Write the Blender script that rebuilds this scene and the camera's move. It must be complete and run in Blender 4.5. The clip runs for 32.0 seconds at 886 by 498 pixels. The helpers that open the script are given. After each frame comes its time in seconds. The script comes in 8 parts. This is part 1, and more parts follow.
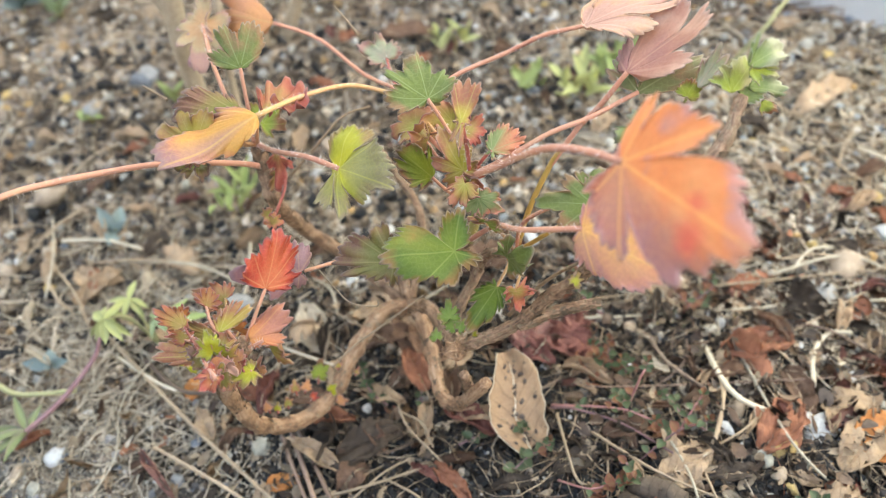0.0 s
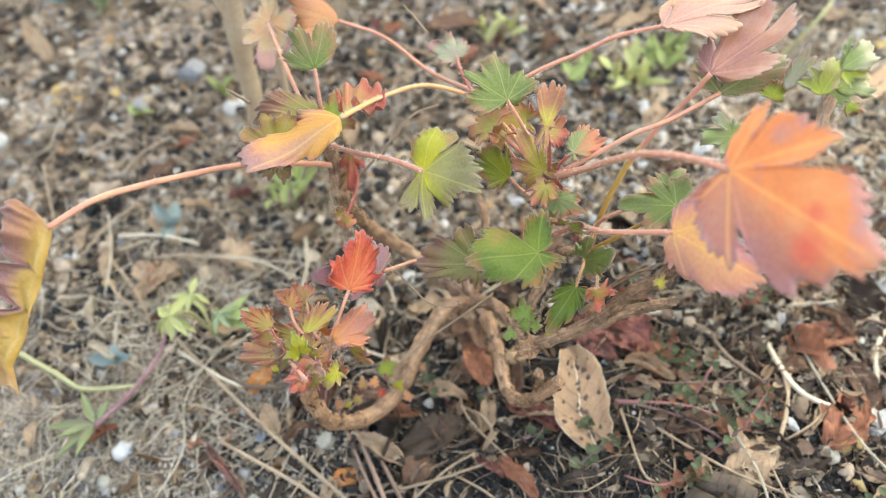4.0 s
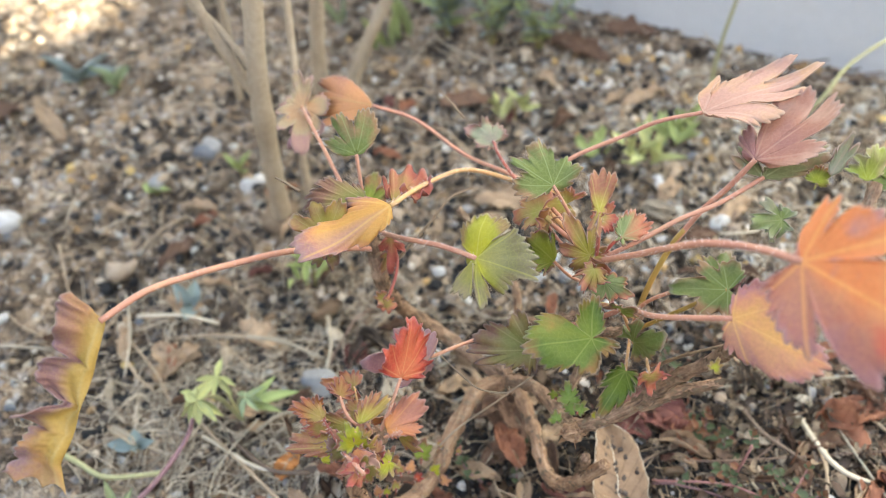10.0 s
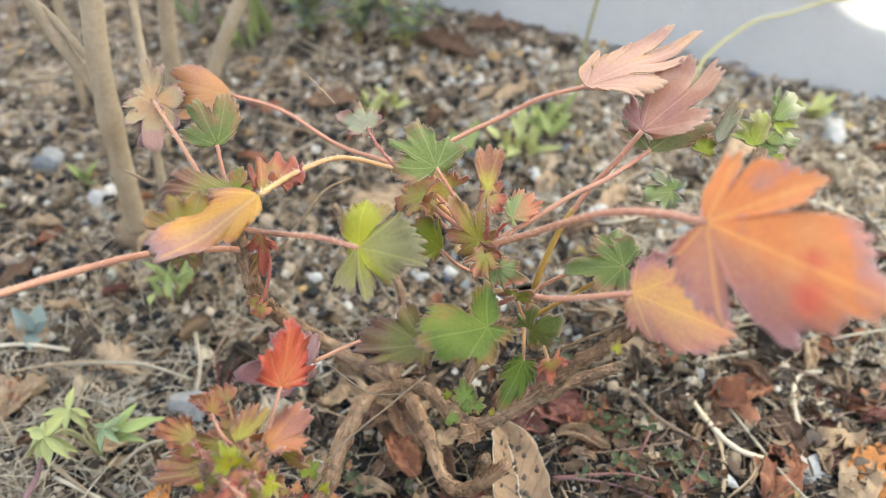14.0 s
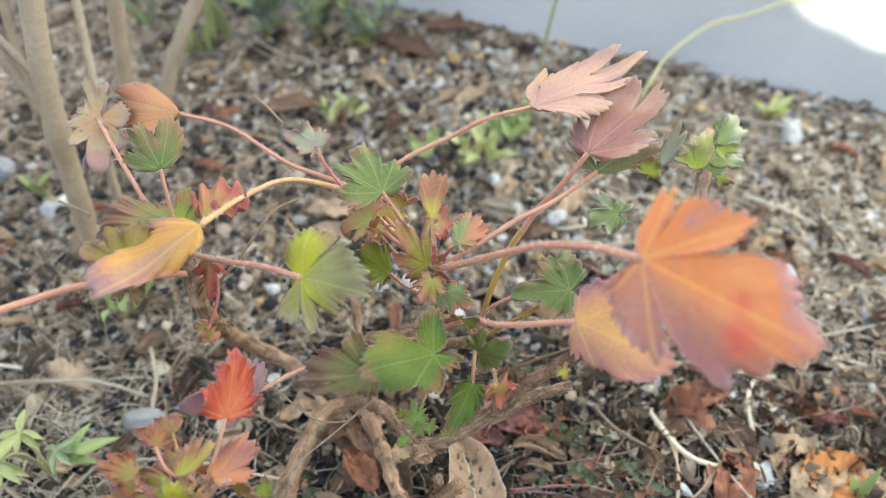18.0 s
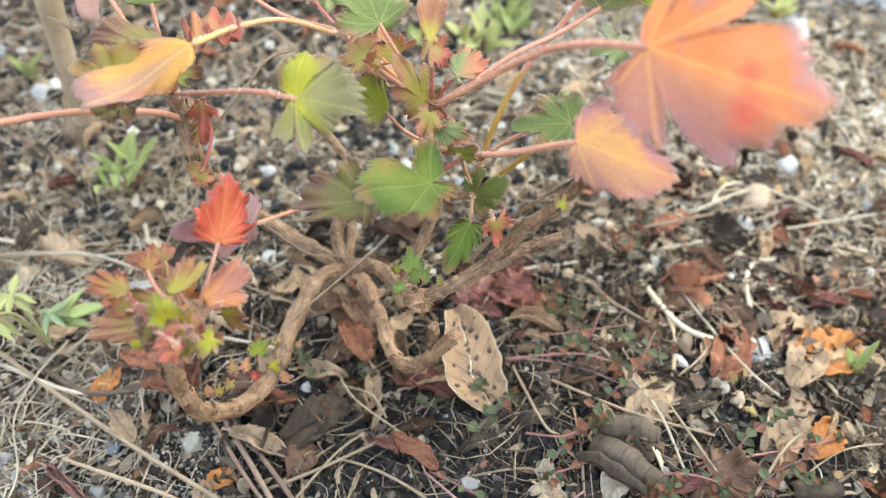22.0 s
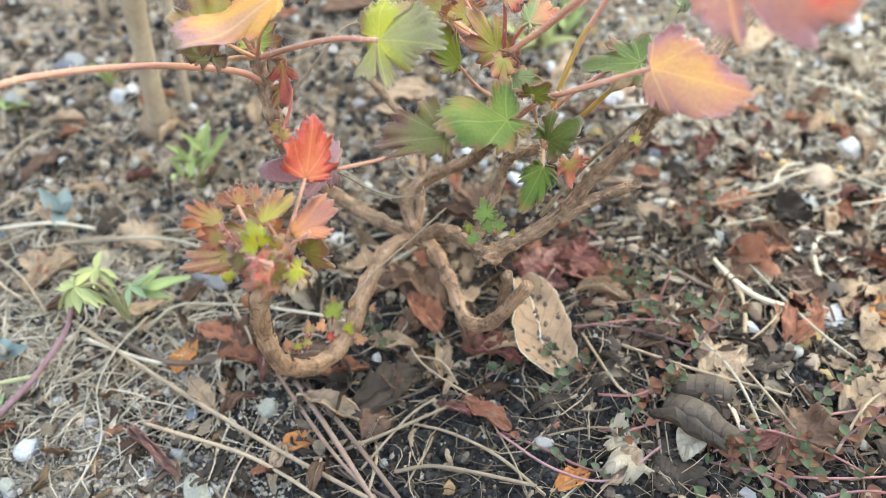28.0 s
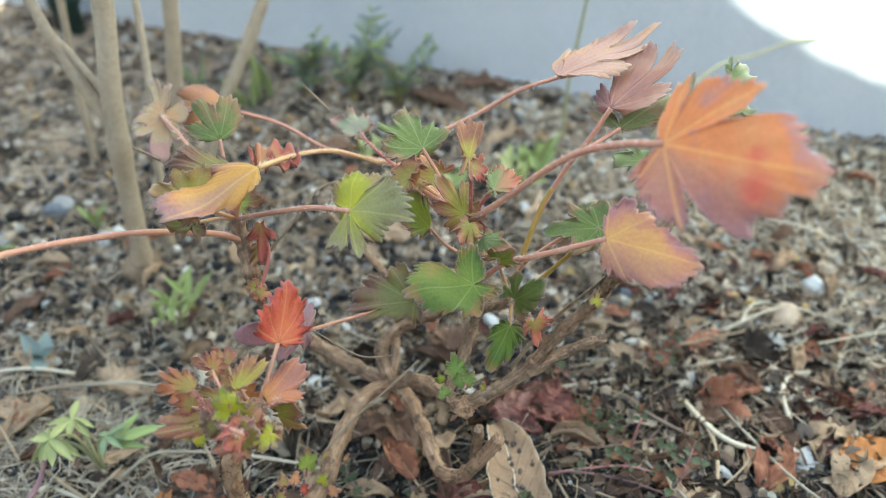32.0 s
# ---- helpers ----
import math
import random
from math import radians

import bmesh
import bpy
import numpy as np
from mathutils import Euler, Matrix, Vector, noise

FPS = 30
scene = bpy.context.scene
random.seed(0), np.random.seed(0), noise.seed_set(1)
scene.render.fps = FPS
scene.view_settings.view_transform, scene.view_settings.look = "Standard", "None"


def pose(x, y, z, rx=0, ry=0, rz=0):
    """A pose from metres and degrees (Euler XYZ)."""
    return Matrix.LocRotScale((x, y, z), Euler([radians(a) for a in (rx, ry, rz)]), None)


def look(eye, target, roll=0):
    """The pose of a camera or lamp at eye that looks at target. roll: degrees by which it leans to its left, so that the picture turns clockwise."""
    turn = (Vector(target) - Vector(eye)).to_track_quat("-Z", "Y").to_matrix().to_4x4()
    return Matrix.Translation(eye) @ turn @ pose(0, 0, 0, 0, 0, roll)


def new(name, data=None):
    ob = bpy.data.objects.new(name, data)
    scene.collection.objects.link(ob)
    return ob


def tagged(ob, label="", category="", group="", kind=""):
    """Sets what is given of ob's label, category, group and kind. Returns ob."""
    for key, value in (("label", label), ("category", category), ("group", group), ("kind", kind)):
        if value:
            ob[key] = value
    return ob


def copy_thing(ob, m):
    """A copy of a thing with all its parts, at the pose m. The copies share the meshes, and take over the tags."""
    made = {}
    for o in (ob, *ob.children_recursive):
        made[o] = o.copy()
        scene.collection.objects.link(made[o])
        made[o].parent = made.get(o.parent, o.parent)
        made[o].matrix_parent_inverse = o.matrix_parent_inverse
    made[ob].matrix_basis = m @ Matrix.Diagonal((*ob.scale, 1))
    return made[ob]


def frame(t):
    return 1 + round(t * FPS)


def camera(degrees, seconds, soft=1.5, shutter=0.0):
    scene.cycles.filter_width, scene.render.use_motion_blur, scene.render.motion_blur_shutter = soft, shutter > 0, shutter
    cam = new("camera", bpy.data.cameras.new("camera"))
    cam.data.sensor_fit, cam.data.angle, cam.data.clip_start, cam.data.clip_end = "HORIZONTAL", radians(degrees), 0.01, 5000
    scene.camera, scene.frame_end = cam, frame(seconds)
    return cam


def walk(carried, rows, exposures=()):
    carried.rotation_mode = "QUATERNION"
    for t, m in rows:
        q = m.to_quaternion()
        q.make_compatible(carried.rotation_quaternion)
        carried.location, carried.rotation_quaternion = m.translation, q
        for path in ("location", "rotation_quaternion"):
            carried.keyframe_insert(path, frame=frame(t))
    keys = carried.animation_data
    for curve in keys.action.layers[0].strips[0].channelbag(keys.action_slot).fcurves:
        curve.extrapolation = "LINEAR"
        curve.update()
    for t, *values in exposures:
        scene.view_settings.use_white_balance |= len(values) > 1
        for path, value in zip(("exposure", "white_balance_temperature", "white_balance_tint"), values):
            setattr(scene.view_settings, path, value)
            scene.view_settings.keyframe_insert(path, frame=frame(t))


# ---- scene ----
cam = camera(57.3, 32.0, soft=0.8)
EXPOSURES = [(0.0, 2.88, 7000, 3.0), (3.0, 2.93, 7000, 3.0), (6.0, 2.82, 6950, 4.0), (8.0, 2.64, 7000, 5.5), (9.0, 2.71, 7100, 6.0), (11.0, 2.69, 6600, 4.0), (12.0, 2.71, 6600, 4.0), (13.0, 2.75, 7150, 4.0), (15.0, 2.68, 6800, 2.0), (18.0, 2.66, 6500, 1.0), (20.0, 2.80, 6250, 1.0), (21.0, 2.89, 6250, 1.2), (22.0, 3.04, 6850, 2.5), (23.0, 3.10, 7050, 3.0), (25.0, 3.18, 6750, 1.5), (28.0, 3.07, 6500, 0.0), (30.5, 2.87, 6250, -3.5), (32.0, 2.53, 6150, -6.0)]
PATH = [
    (0, 0.00000, 0.00000, 0.30182, 38.081, 3.506, -4.463),
    (0.5, -0.00260, 0.00171, 0.30226, 37.597, 3.497, -4.475),
    (1, -0.00508, 0.00204, 0.30330, 37.234, 3.507, -4.485),
    (1.5, -0.00920, 0.00382, 0.30227, 37.029, 3.437, -4.533),
    (2, -0.01264, 0.00477, 0.30251, 36.839, 3.436, -4.521),
    (2.5, -0.01540, 0.00419, 0.30339, 36.878, 3.356, -4.560),
    (3, -0.01820, 0.00427, 0.30487, 36.810, 3.458, -4.521),
    (3.5, -0.01973, 0.00438, 0.30655, 36.739, 3.804, -4.332),
    (5.5, -0.02530, 0.00590, 0.31135, 38.651, 5.083, -3.377),
    (6, -0.02881, 0.00552, 0.31377, 39.036, 5.321, -3.215),
    (6.5, -0.03110, 0.00517, 0.31758, 39.505, 5.534, -3.017),
    (7, -0.03403, 0.00520, 0.32169, 40.281, 5.603, -2.947),
    (7.5, -0.03520, 0.00521, 0.32510, 40.818, 5.569, -2.957),
    (8, -0.03549, 0.00578, 0.32400, 41.191, 5.563, -2.925),
    (8.5, -0.03627, 0.00616, 0.32417, 41.344, 5.550, -2.929),
    (9, -0.03897, 0.00848, 0.31940, 41.393, 5.183, -3.294),
    (9.5, -0.03790, 0.00942, 0.31671, 41.343, 4.376, -4.230),
    (10, -0.04116, 0.01221, 0.31381, 41.200, 3.463, -5.556),
    (10.5, -0.04230, 0.01362, 0.31159, 41.115, 2.669, -6.808),
    (11, -0.04362, 0.01581, 0.30894, 40.989, 1.834, -8.162),
    (11.5, -0.04389, 0.01716, 0.30459, 40.997, 1.101, -9.409),
    (12, -0.04496, 0.01761, 0.30349, 41.394, 0.740, -10.436),
    (12.5, -0.04614, 0.01764, 0.30002, 41.888, 0.196, -11.329),
    (13, -0.04608, 0.01744, 0.29767, 42.182, -0.428, -12.028),
    (13.5, -0.04450, 0.01810, 0.29525, 42.113, -0.688, -12.854),
    (14, -0.04343, 0.01993, 0.29299, 42.332, -1.095, -13.914),
    (14.5, -0.04095, 0.02091, 0.28970, 42.407, -1.403, -14.657),
    (15, -0.03614, 0.01908, 0.29791, 42.286, -1.609, -15.136),
    (15.5, -0.03508, 0.01602, 0.30144, 42.291, -1.826, -15.358),
    (17.5, -0.03213, 0.02659, 0.30067, 41.316, -1.708, -15.492),
    (18, -0.03312, 0.02670, 0.30002, 41.315, -1.832, -15.594),
    (18.5, -0.03373, 0.02513, 0.29641, 41.197, -1.860, -15.570),
    (19, -0.03583, 0.02235, 0.29349, 41.073, -1.992, -15.707),
    (19.5, -0.03593, 0.01949, 0.29065, 40.447, -1.894, -15.607),
    (20, -0.03605, 0.01638, 0.28926, 39.941, -2.061, -15.516),
    (20.5, -0.03611, 0.01474, 0.28559, 39.324, -2.271, -15.238),
    (21, -0.03614, 0.01128, 0.28231, 38.990, -2.306, -15.119),
    (21.5, -0.03717, 0.00696, 0.27778, 38.596, -2.333, -15.137),
    (22, -0.03835, 0.00345, 0.27447, 38.371, -2.347, -15.193),
    (22.5, -0.04056, 0.00048, 0.27022, 38.203, -2.386, -15.197),
    (23, -0.04215, -0.00444, 0.26615, 38.239, -2.379, -15.187),
    (23.5, -0.04398, -0.00794, 0.26034, 38.172, -2.345, -15.167),
    (24, -0.04711, -0.01105, 0.25832, 38.215, -2.300, -15.177),
    (24.5, -0.05013, -0.01462, 0.25465, 38.428, -1.826, -15.025),
    (25, -0.05212, -0.01768, 0.25013, 39.107, -1.370, -14.849),
    (25.5, -0.05373, -0.01933, 0.25081, 40.009, -0.735, -14.768),
    (27.5, -0.05479, -0.02132, 0.25731, 41.802, 0.308, -14.156),
    (28, -0.05486, -0.02187, 0.25802, 42.207, 0.482, -13.952),
    (28.5, -0.05475, -0.02207, 0.25758, 42.510, 0.605, -13.857),
    (29, -0.05434, -0.02239, 0.26001, 42.838, 0.673, -13.809),
    (29.5, -0.05288, -0.02162, 0.26415, 43.692, 0.413, -14.030),
    (30, -0.05040, -0.01953, 0.26671, 44.763, 0.156, -14.577),
    (30.5, -0.04929, -0.01867, 0.26953, 46.125, 0.069, -14.858),
    (31, -0.04910, -0.01891, 0.27217, 47.773, 0.129, -14.937),
    (31.5, -0.04861, -0.01874, 0.27381, 49.023, 0.203, -14.869),
    (32, -0.04843, -0.01895, 0.27444, 49.901, 0.207, -14.859),
]
walk(cam, [(t, pose(x, y, z, rx, ry, rz)) for t, x, y, z, rx, ry, rz in PATH], EXPOSURES)
cam.data.dof.use_dof, cam.data.dof.focus_distance, cam.data.dof.aperture_fstop = True, 0.250, 8.8

# ---- light: open sky, the sun held off by an unseen blocker ----
SUN = Vector((-0.36, -0.72, 0.60)).normalized()
world = bpy.data.worlds.new("sky")
scene.world = world
world.use_nodes = True
wn = world.node_tree
sky = wn.nodes.new("ShaderNodeTexSky")
sky.sky_type, sky.sun_disc = "NISHITA", False
sky.sun_elevation, sky.sun_rotation = math.asin(SUN.z), math.atan2(SUN.x, SUN.y)
wn.links.new(sky.outputs[0], wn.nodes["Background"].inputs[0])
wn.nodes["Background"].inputs[1].default_value = 0.13
lamp = new("sun", bpy.data.lights.new("sun", "SUN"))
lamp.data.energy, lamp.data.angle, lamp.data.color = 4.0, radians(0.35), (1.0, 0.95, 0.87)
lamp.matrix_world = look(SUN * 20, (0, 0, 0))


# ---- materials ----
def nodes_of(name):
    m = bpy.data.materials.new(name)
    m.use_nodes = True
    return m, m.node_tree, m.node_tree.nodes["Principled BSDF"]


def add(nt, kind, **values):
    n = nt.nodes.new(kind)
    for key, v in values.items():
        n.inputs[key].default_value = v
    return n


def noise_tex(nt, scale, detail=4.0, rough=0.6, vector=None):
    n = add(nt, "ShaderNodeTexNoise", Scale=scale, Detail=detail, Roughness=rough)
    if vector is not None:
        nt.links.new(vector, n.inputs["Vector"])
    return n.outputs["Fac"]


def ramp(nt, fac, stops, constant=False):
    r = nt.nodes.new("ShaderNodeValToRGB")
    e = r.color_ramp.elements
    while len(e) < len(stops):
        e.new(0.5)
    for k, (p, c) in zip(e, stops):
        k.position, k.color = p, (*c, 1)
    if constant:
        r.color_ramp.interpolation = "CONSTANT"
    nt.links.new(fac, r.inputs[0])
    return r.outputs[0]


def mix(nt, fac, a, b, mode="MIX"):
    m = nt.nodes.new("ShaderNodeMix")
    m.data_type, m.blend_type = "RGBA", mode
    for sock, v in ((m.inputs[0], fac), (m.inputs[6], a), (m.inputs[7], b)):
        if isinstance(v, bpy.types.NodeSocket):
            nt.links.new(v, sock)
        else:
            sock.default_value = (*v, 1) if isinstance(v, tuple) else v
    return m.outputs[2]


def bump(nt, bsdf, height, strength, distance):
    b = add(nt, "ShaderNodeBump", Strength=strength, Distance=distance)
    nt.links.new(height, b.inputs["Height"])
    nt.links.new(b.outputs[0], bsdf.inputs["Normal"])


def coords(nt):
    return nt.nodes.new("ShaderNodeTexCoord").outputs["Object"]


def surface(name, stops, scale, rough=0.8, relief=0.5, depth=0.0006, fine=6.0, island=False, spread=0.35, veined=False):
    """A dull natural surface: broad and fine variation, a tint of its own for each thing or piece, fine relief."""
    m, nt, b = nodes_of(name)
    v = coords(nt)
    broad, grain = noise_tex(nt, scale, 5, 0.65, v), noise_tex(nt, scale * fine, 4, 0.7, v)
    col = ramp(nt, mix(nt, 0.35, broad, grain), stops)
    own = nt.nodes.new("ShaderNodeNewGeometry").outputs["Random Per Island"] if island else nt.nodes.new("ShaderNodeObjectInfo").outputs["Random"]
    tint = ramp(nt, own, [(0, (1 - spread,) * 3), (1, (1 + spread * 0.6,) * 3)])
    col = mix(nt, 1.0, col, tint, "MULTIPLY")
    if veined:
        run = nt.nodes.new("ShaderNodeAttribute")
        run.attribute_name = "run"
        line = add(nt, "ShaderNodeMath")
        line.operation = "PINGPONG"
        nt.links.new(run.outputs["Fac"], line.inputs[0])
        line.inputs[1].default_value = 0.075
        vein = add(nt, "ShaderNodeMapRange", **{"From Min": 0.0, "From Max": 0.014, "To Min": 0.45, "To Max": 0.0})
        nt.links.new(line.outputs[0], vein.inputs[0])
        col = mix(nt, vein.outputs[0], col, mix(nt, 1.0, col, (0.45, 0.42, 0.40), "MULTIPLY"))
        grain = mix(nt, 0.5, grain, vein.outputs[0])
    nt.links.new(col, b.inputs["Base Color"])
    b.inputs["Roughness"].default_value = rough
    b.inputs["Specular IOR Level"].default_value = 0.3
    bump(nt, b, grain, relief, depth)
    return m


def leaf_surface(name, inner, outer, margin, vein, rough=0.42, through_light=0.22, patchy=0.26, other=None):
    """A living leaf: blade colours from the middle outwards, a thin coloured margin, fine pale veins with side veins, light through the blade."""
    m, nt, b = nodes_of(name)
    v = coords(nt)

    def attr(which):
        n = nt.nodes.new("ShaderNodeAttribute")
        n.attribute_name = which
        return n.outputs["Fac"]

    def ranged(value, a0, a1, b0, b1):
        n = add(nt, "ShaderNodeMapRange", **{"From Min": a0, "From Max": a1, "To Min": b0, "To Max": b1})
        nt.links.new(value, n.inputs[0])
        return n.outputs[0]

    def calc(op, x, y=0.0):
        n = nt.nodes.new("ShaderNodeMath")
        n.operation = op
        for sock, q in zip(n.inputs, (x, y)):
            if isinstance(q, bpy.types.NodeSocket):
                nt.links.new(q, sock)
            else:
                sock.default_value = q
        return n.outputs[0]
    edge, rib, run = attr("edge"), attr("rib"), attr("run")
    own = nt.nodes.new("ShaderNodeObjectInfo").outputs["Random"]
    shifted = nt.nodes.new("ShaderNodeVectorMath")
    shifted.operation = "ADD"
    nt.links.new(v, shifted.inputs[0])
    nt.links.new(own, shifted.inputs[1])
    patch, grain = noise_tex(nt, 70, 3, 0.5, shifted.outputs[0]), noise_tex(nt, 1100, 3, 0.6, v)
    shift = calc("ADD", edge, ranged(patch, 0.3, 0.7, -patchy * 1.5, patchy * 1.5))
    col = ramp(nt, shift, [(0.25, inner), (0.70, outer), (0.98, margin)])
    # another tint on some lobes; for orange and yellow leaves it paints sky sheen
    col = mix(nt, calc("MULTIPLY", attr("tone"), ranged(patch, 0.25, 0.6, 1.0, 0.75)), col, other or margin)
    # red blotches
    col = mix(nt, ranged(attr("blot"), 0.0, 0.9, 0.0, 0.62), col, (0.72, 0.10, 0.085))
    # side veins leave each rib at a slant
    ripple = calc("ABSOLUTE", calc("SUBTRACT", calc("FRACT", calc("MULTIPLY", run, 6.5)), 0.5))
    side = calc("MULTIPLY", ranged(ripple, 0.0, 0.05, 0.16, 0.0), ranged(rib, 0.16, 0.26, 1.0, 0.0))
    main = ranged(rib, 0.005, 0.016, 0.50, 0.0)
    net = add(nt, "ShaderNodeTexVoronoi", Scale=520.0)
    net.feature = "DISTANCE_TO_EDGE"
    nt.links.new(v, net.inputs["Vector"])
    web = ranged(net.outputs["Distance"], 0.0, 0.10, 0.16, 0.0)
    veins = calc("MAXIMUM", calc("MAXIMUM", main, side), web)
    col = mix(nt, veins, col, vein)
    col = mix(nt, ranged(edge, 0.94, 0.99, 0.0, 0.40), col, tuple(0.5 * k + 0.22 for k in margin))
    col = mix(nt, 0.22, col, ramp(nt, grain, [(0.3, (0.6,) * 3), (0.7, (1.2,) * 3)]), "MULTIPLY")
    col = mix(nt, 1.0, col, ramp(nt, own, [(0, (0.80, 0.78, 0.78)), (1, (1.02, 1.0, 0.98))]), "MULTIPLY")
    nt.links.new(col, b.inputs["Base Color"])
    nt.links.new(ranged(patch, 0.3, 0.7, rough - 0.08, rough + 0.14), b.inputs["Roughness"])
    b.inputs["Specular IOR Level"].default_value = 0.24
    b.inputs["Sheen Weight"].default_value = 0.03
    h = mix(nt, 0.35, veins, grain)
    bump(nt, b, h, 0.30, 0.00025)
    t = nt.nodes.new("ShaderNodeBsdfTranslucent")
    nt.links.new(col, t.inputs["Color"])
    s = nt.nodes.new("ShaderNodeMixShader")
    s.inputs[0].default_value = through_light
    nt.links.new(b.outputs[0], s.inputs[1])
    nt.links.new(t.outputs[0], s.inputs[2])
    nt.links.new(s.outputs[0], nt.nodes["Material Output"].inputs[0])
    return m


LEAF = {
    "orange": leaf_surface("leaf_orange", (0.80, 0.34, 0.14), (0.80, 0.28, 0.10), (0.60, 0.27, 0.21), (0.90, 0.48, 0.16), 0.42, 0.20, 0.40, (0.35, 0.165, 0.165)),
    "salmon": leaf_surface("leaf_salmon", (0.76, 0.42, 0.14), (0.70, 0.32, 0.18), (0.56, 0.26, 0.24), (0.84, 0.52, 0.18), 0.42, 0.22, 0.4, (0.42, 0.21, 0.20)),
    "orangered": leaf_surface("leaf_orange_red", (0.66, 0.28, 0.08), (0.60, 0.22, 0.09), (0.44, 0.19, 0.14), (0.66, 0.33, 0.13)),
    "red": leaf_surface("leaf_red", (0.72, 0.19, 0.085), (0.66, 0.11, 0.06), (0.46, 0.07, 0.05), (0.80, 0.36, 0.16), 0.3, 0.2, 0.34),
    "redsmall": leaf_surface("leaf_young_red", (0.40, 0.31, 0.08), (0.52, 0.19, 0.10), (0.46, 0.11, 0.08), (0.62, 0.34, 0.16)),
    "rose": leaf_surface("leaf_rose", (0.36, 0.25, 0.06), (0.42, 0.19, 0.07), (0.38, 0.12, 0.07), (0.50, 0.30, 0.12)),
    "rosepink": leaf_surface("leaf_rose_pink", (0.42, 0.19, 0.15), (0.54, 0.26, 0.17), (0.70, 0.42, 0.29), (0.68, 0.40, 0.28), 0.42, 0.2, other=(0.36, 0.17, 0.19)),
    "pink": leaf_surface("leaf_pink", (0.62, 0.36, 0.27), (0.66, 0.39, 0.29), (0.72, 0.44, 0.26), (0.74, 0.50, 0.38), 0.42, 0.2),
    "farpink": leaf_surface("leaf_mauve", (0.60, 0.36, 0.18), (0.54, 0.42, 0.24), (0.50, 0.29, 0.24), (0.66, 0.44, 0.22), other=(0.38, 0.22, 0.27)),
    "farorange": leaf_surface("leaf_amber", (0.70, 0.34, 0.14), (0.64, 0.30, 0.15), (0.54, 0.26, 0.17), (0.68, 0.46, 0.18)),
    "yellow": leaf_surface("leaf_yellow_green", (0.50, 0.46, 0.025), (0.40, 0.39, 0.04), (0.36, 0.24, 0.10), (0.62, 0.56, 0.12), other=(0.31, 0.28, 0.14)),
    "yellowor": leaf_surface("leaf_gold", (0.64, 0.33, 0.08), (0.56, 0.24, 0.10), (0.38, 0.18, 0.14), (0.74, 0.48, 0.14), 0.42, 0.22, 0.42, other=(0.40, 0.22, 0.22)),
    "curl": leaf_surface("leaf_gold_mauve", (0.62, 0.40, 0.10), (0.60, 0.32, 0.12), (0.40, 0.24, 0.22), (0.66, 0.48, 0.18), 0.42, 0.2, 0.3, other=(0.33, 0.18, 0.19)),
    "green": leaf_surface("leaf_green", (0.17, 0.215, 0.045), (0.16, 0.195, 0.055), (0.31, 0.18, 0.09), (0.33, 0.38, 0.16)),
    "greenD": leaf_surface("leaf_mid_green", (0.13, 0.19, 0.018), (0.105, 0.155, 0.024), (0.27, 0.15, 0.05), (0.26, 0.31, 0.08), other=(0.30, 0.31, 0.03)),
    "greenyel": leaf_surface("leaf_lime", (0.31, 0.36, 0.035), (0.25, 0.29, 0.045), (0.32, 0.14, 0.07), (0.46, 0.48, 0.12)),
    "olive": leaf_surface("leaf_olive_bronze", (0.40, 0.35, 0.05), (0.40, 0.26, 0.07), (0.38, 0.16, 0.09), (0.54, 0.44, 0.14)),
    "greenred": leaf_surface("leaf_green_red", (0.25, 0.32, 0.12), (0.28, 0.31, 0.12), (0.58, 0.20, 0.12), (0.44, 0.45, 0.22), other=(0.66, 0.23, 0.13)),
    "tinygreen": leaf_surface("leaf_fresh_green", (0.20, 0.30, 0.05), (0.18, 0.26, 0.05), (0.28, 0.24, 0.08), (0.34, 0.40, 0.13)),
    "purple": leaf_surface("leaf_purple", (0.21, 0.21, 0.05), (0.25, 0.185, 0.065), (0.25, 0.13, 0.09), (0.38, 0.32, 0.13)),
    "lavender": leaf_surface("leaf_lavender", (0.42, 0.24, 0.23), (0.36, 0.20, 0.205), (0.33, 0.16, 0.16), (0.60, 0.36, 0.24)),
    "darkred": leaf_surface("leaf_bronze", (0.42, 0.38, 0.08), (0.50, 0.30, 0.11), (0.50, 0.20, 0.13), (0.58, 0.46, 0.18)),
    "dark": leaf_surface("leaf_dark_green", (0.17, 0.195, 0.07), (0.19, 0.20, 0.085), (0.31, 0.19, 0.11), (0.36, 0.38, 0.19)),
    "gray": leaf_surface("leaf_dull_mauve", (0.38, 0.36, 0.25), (0.40, 0.42, 0.25), (0.48, 0.27, 0.21), (0.54, 0.40, 0.28)),
    "scal": leaf_surface("leaf_grey_green", (0.28, 0.35, 0.09), (0.26, 0.32, 0.12), (0.40, 0.39, 0.23), (0.44, 0.48, 0.22)),
    "lime": leaf_surface("leaf_bright_lime", (0.42, 0.47, 0.05), (0.36, 0.41, 0.07), (0.40, 0.36, 0.16), (0.58, 0.60, 0.18)),
}
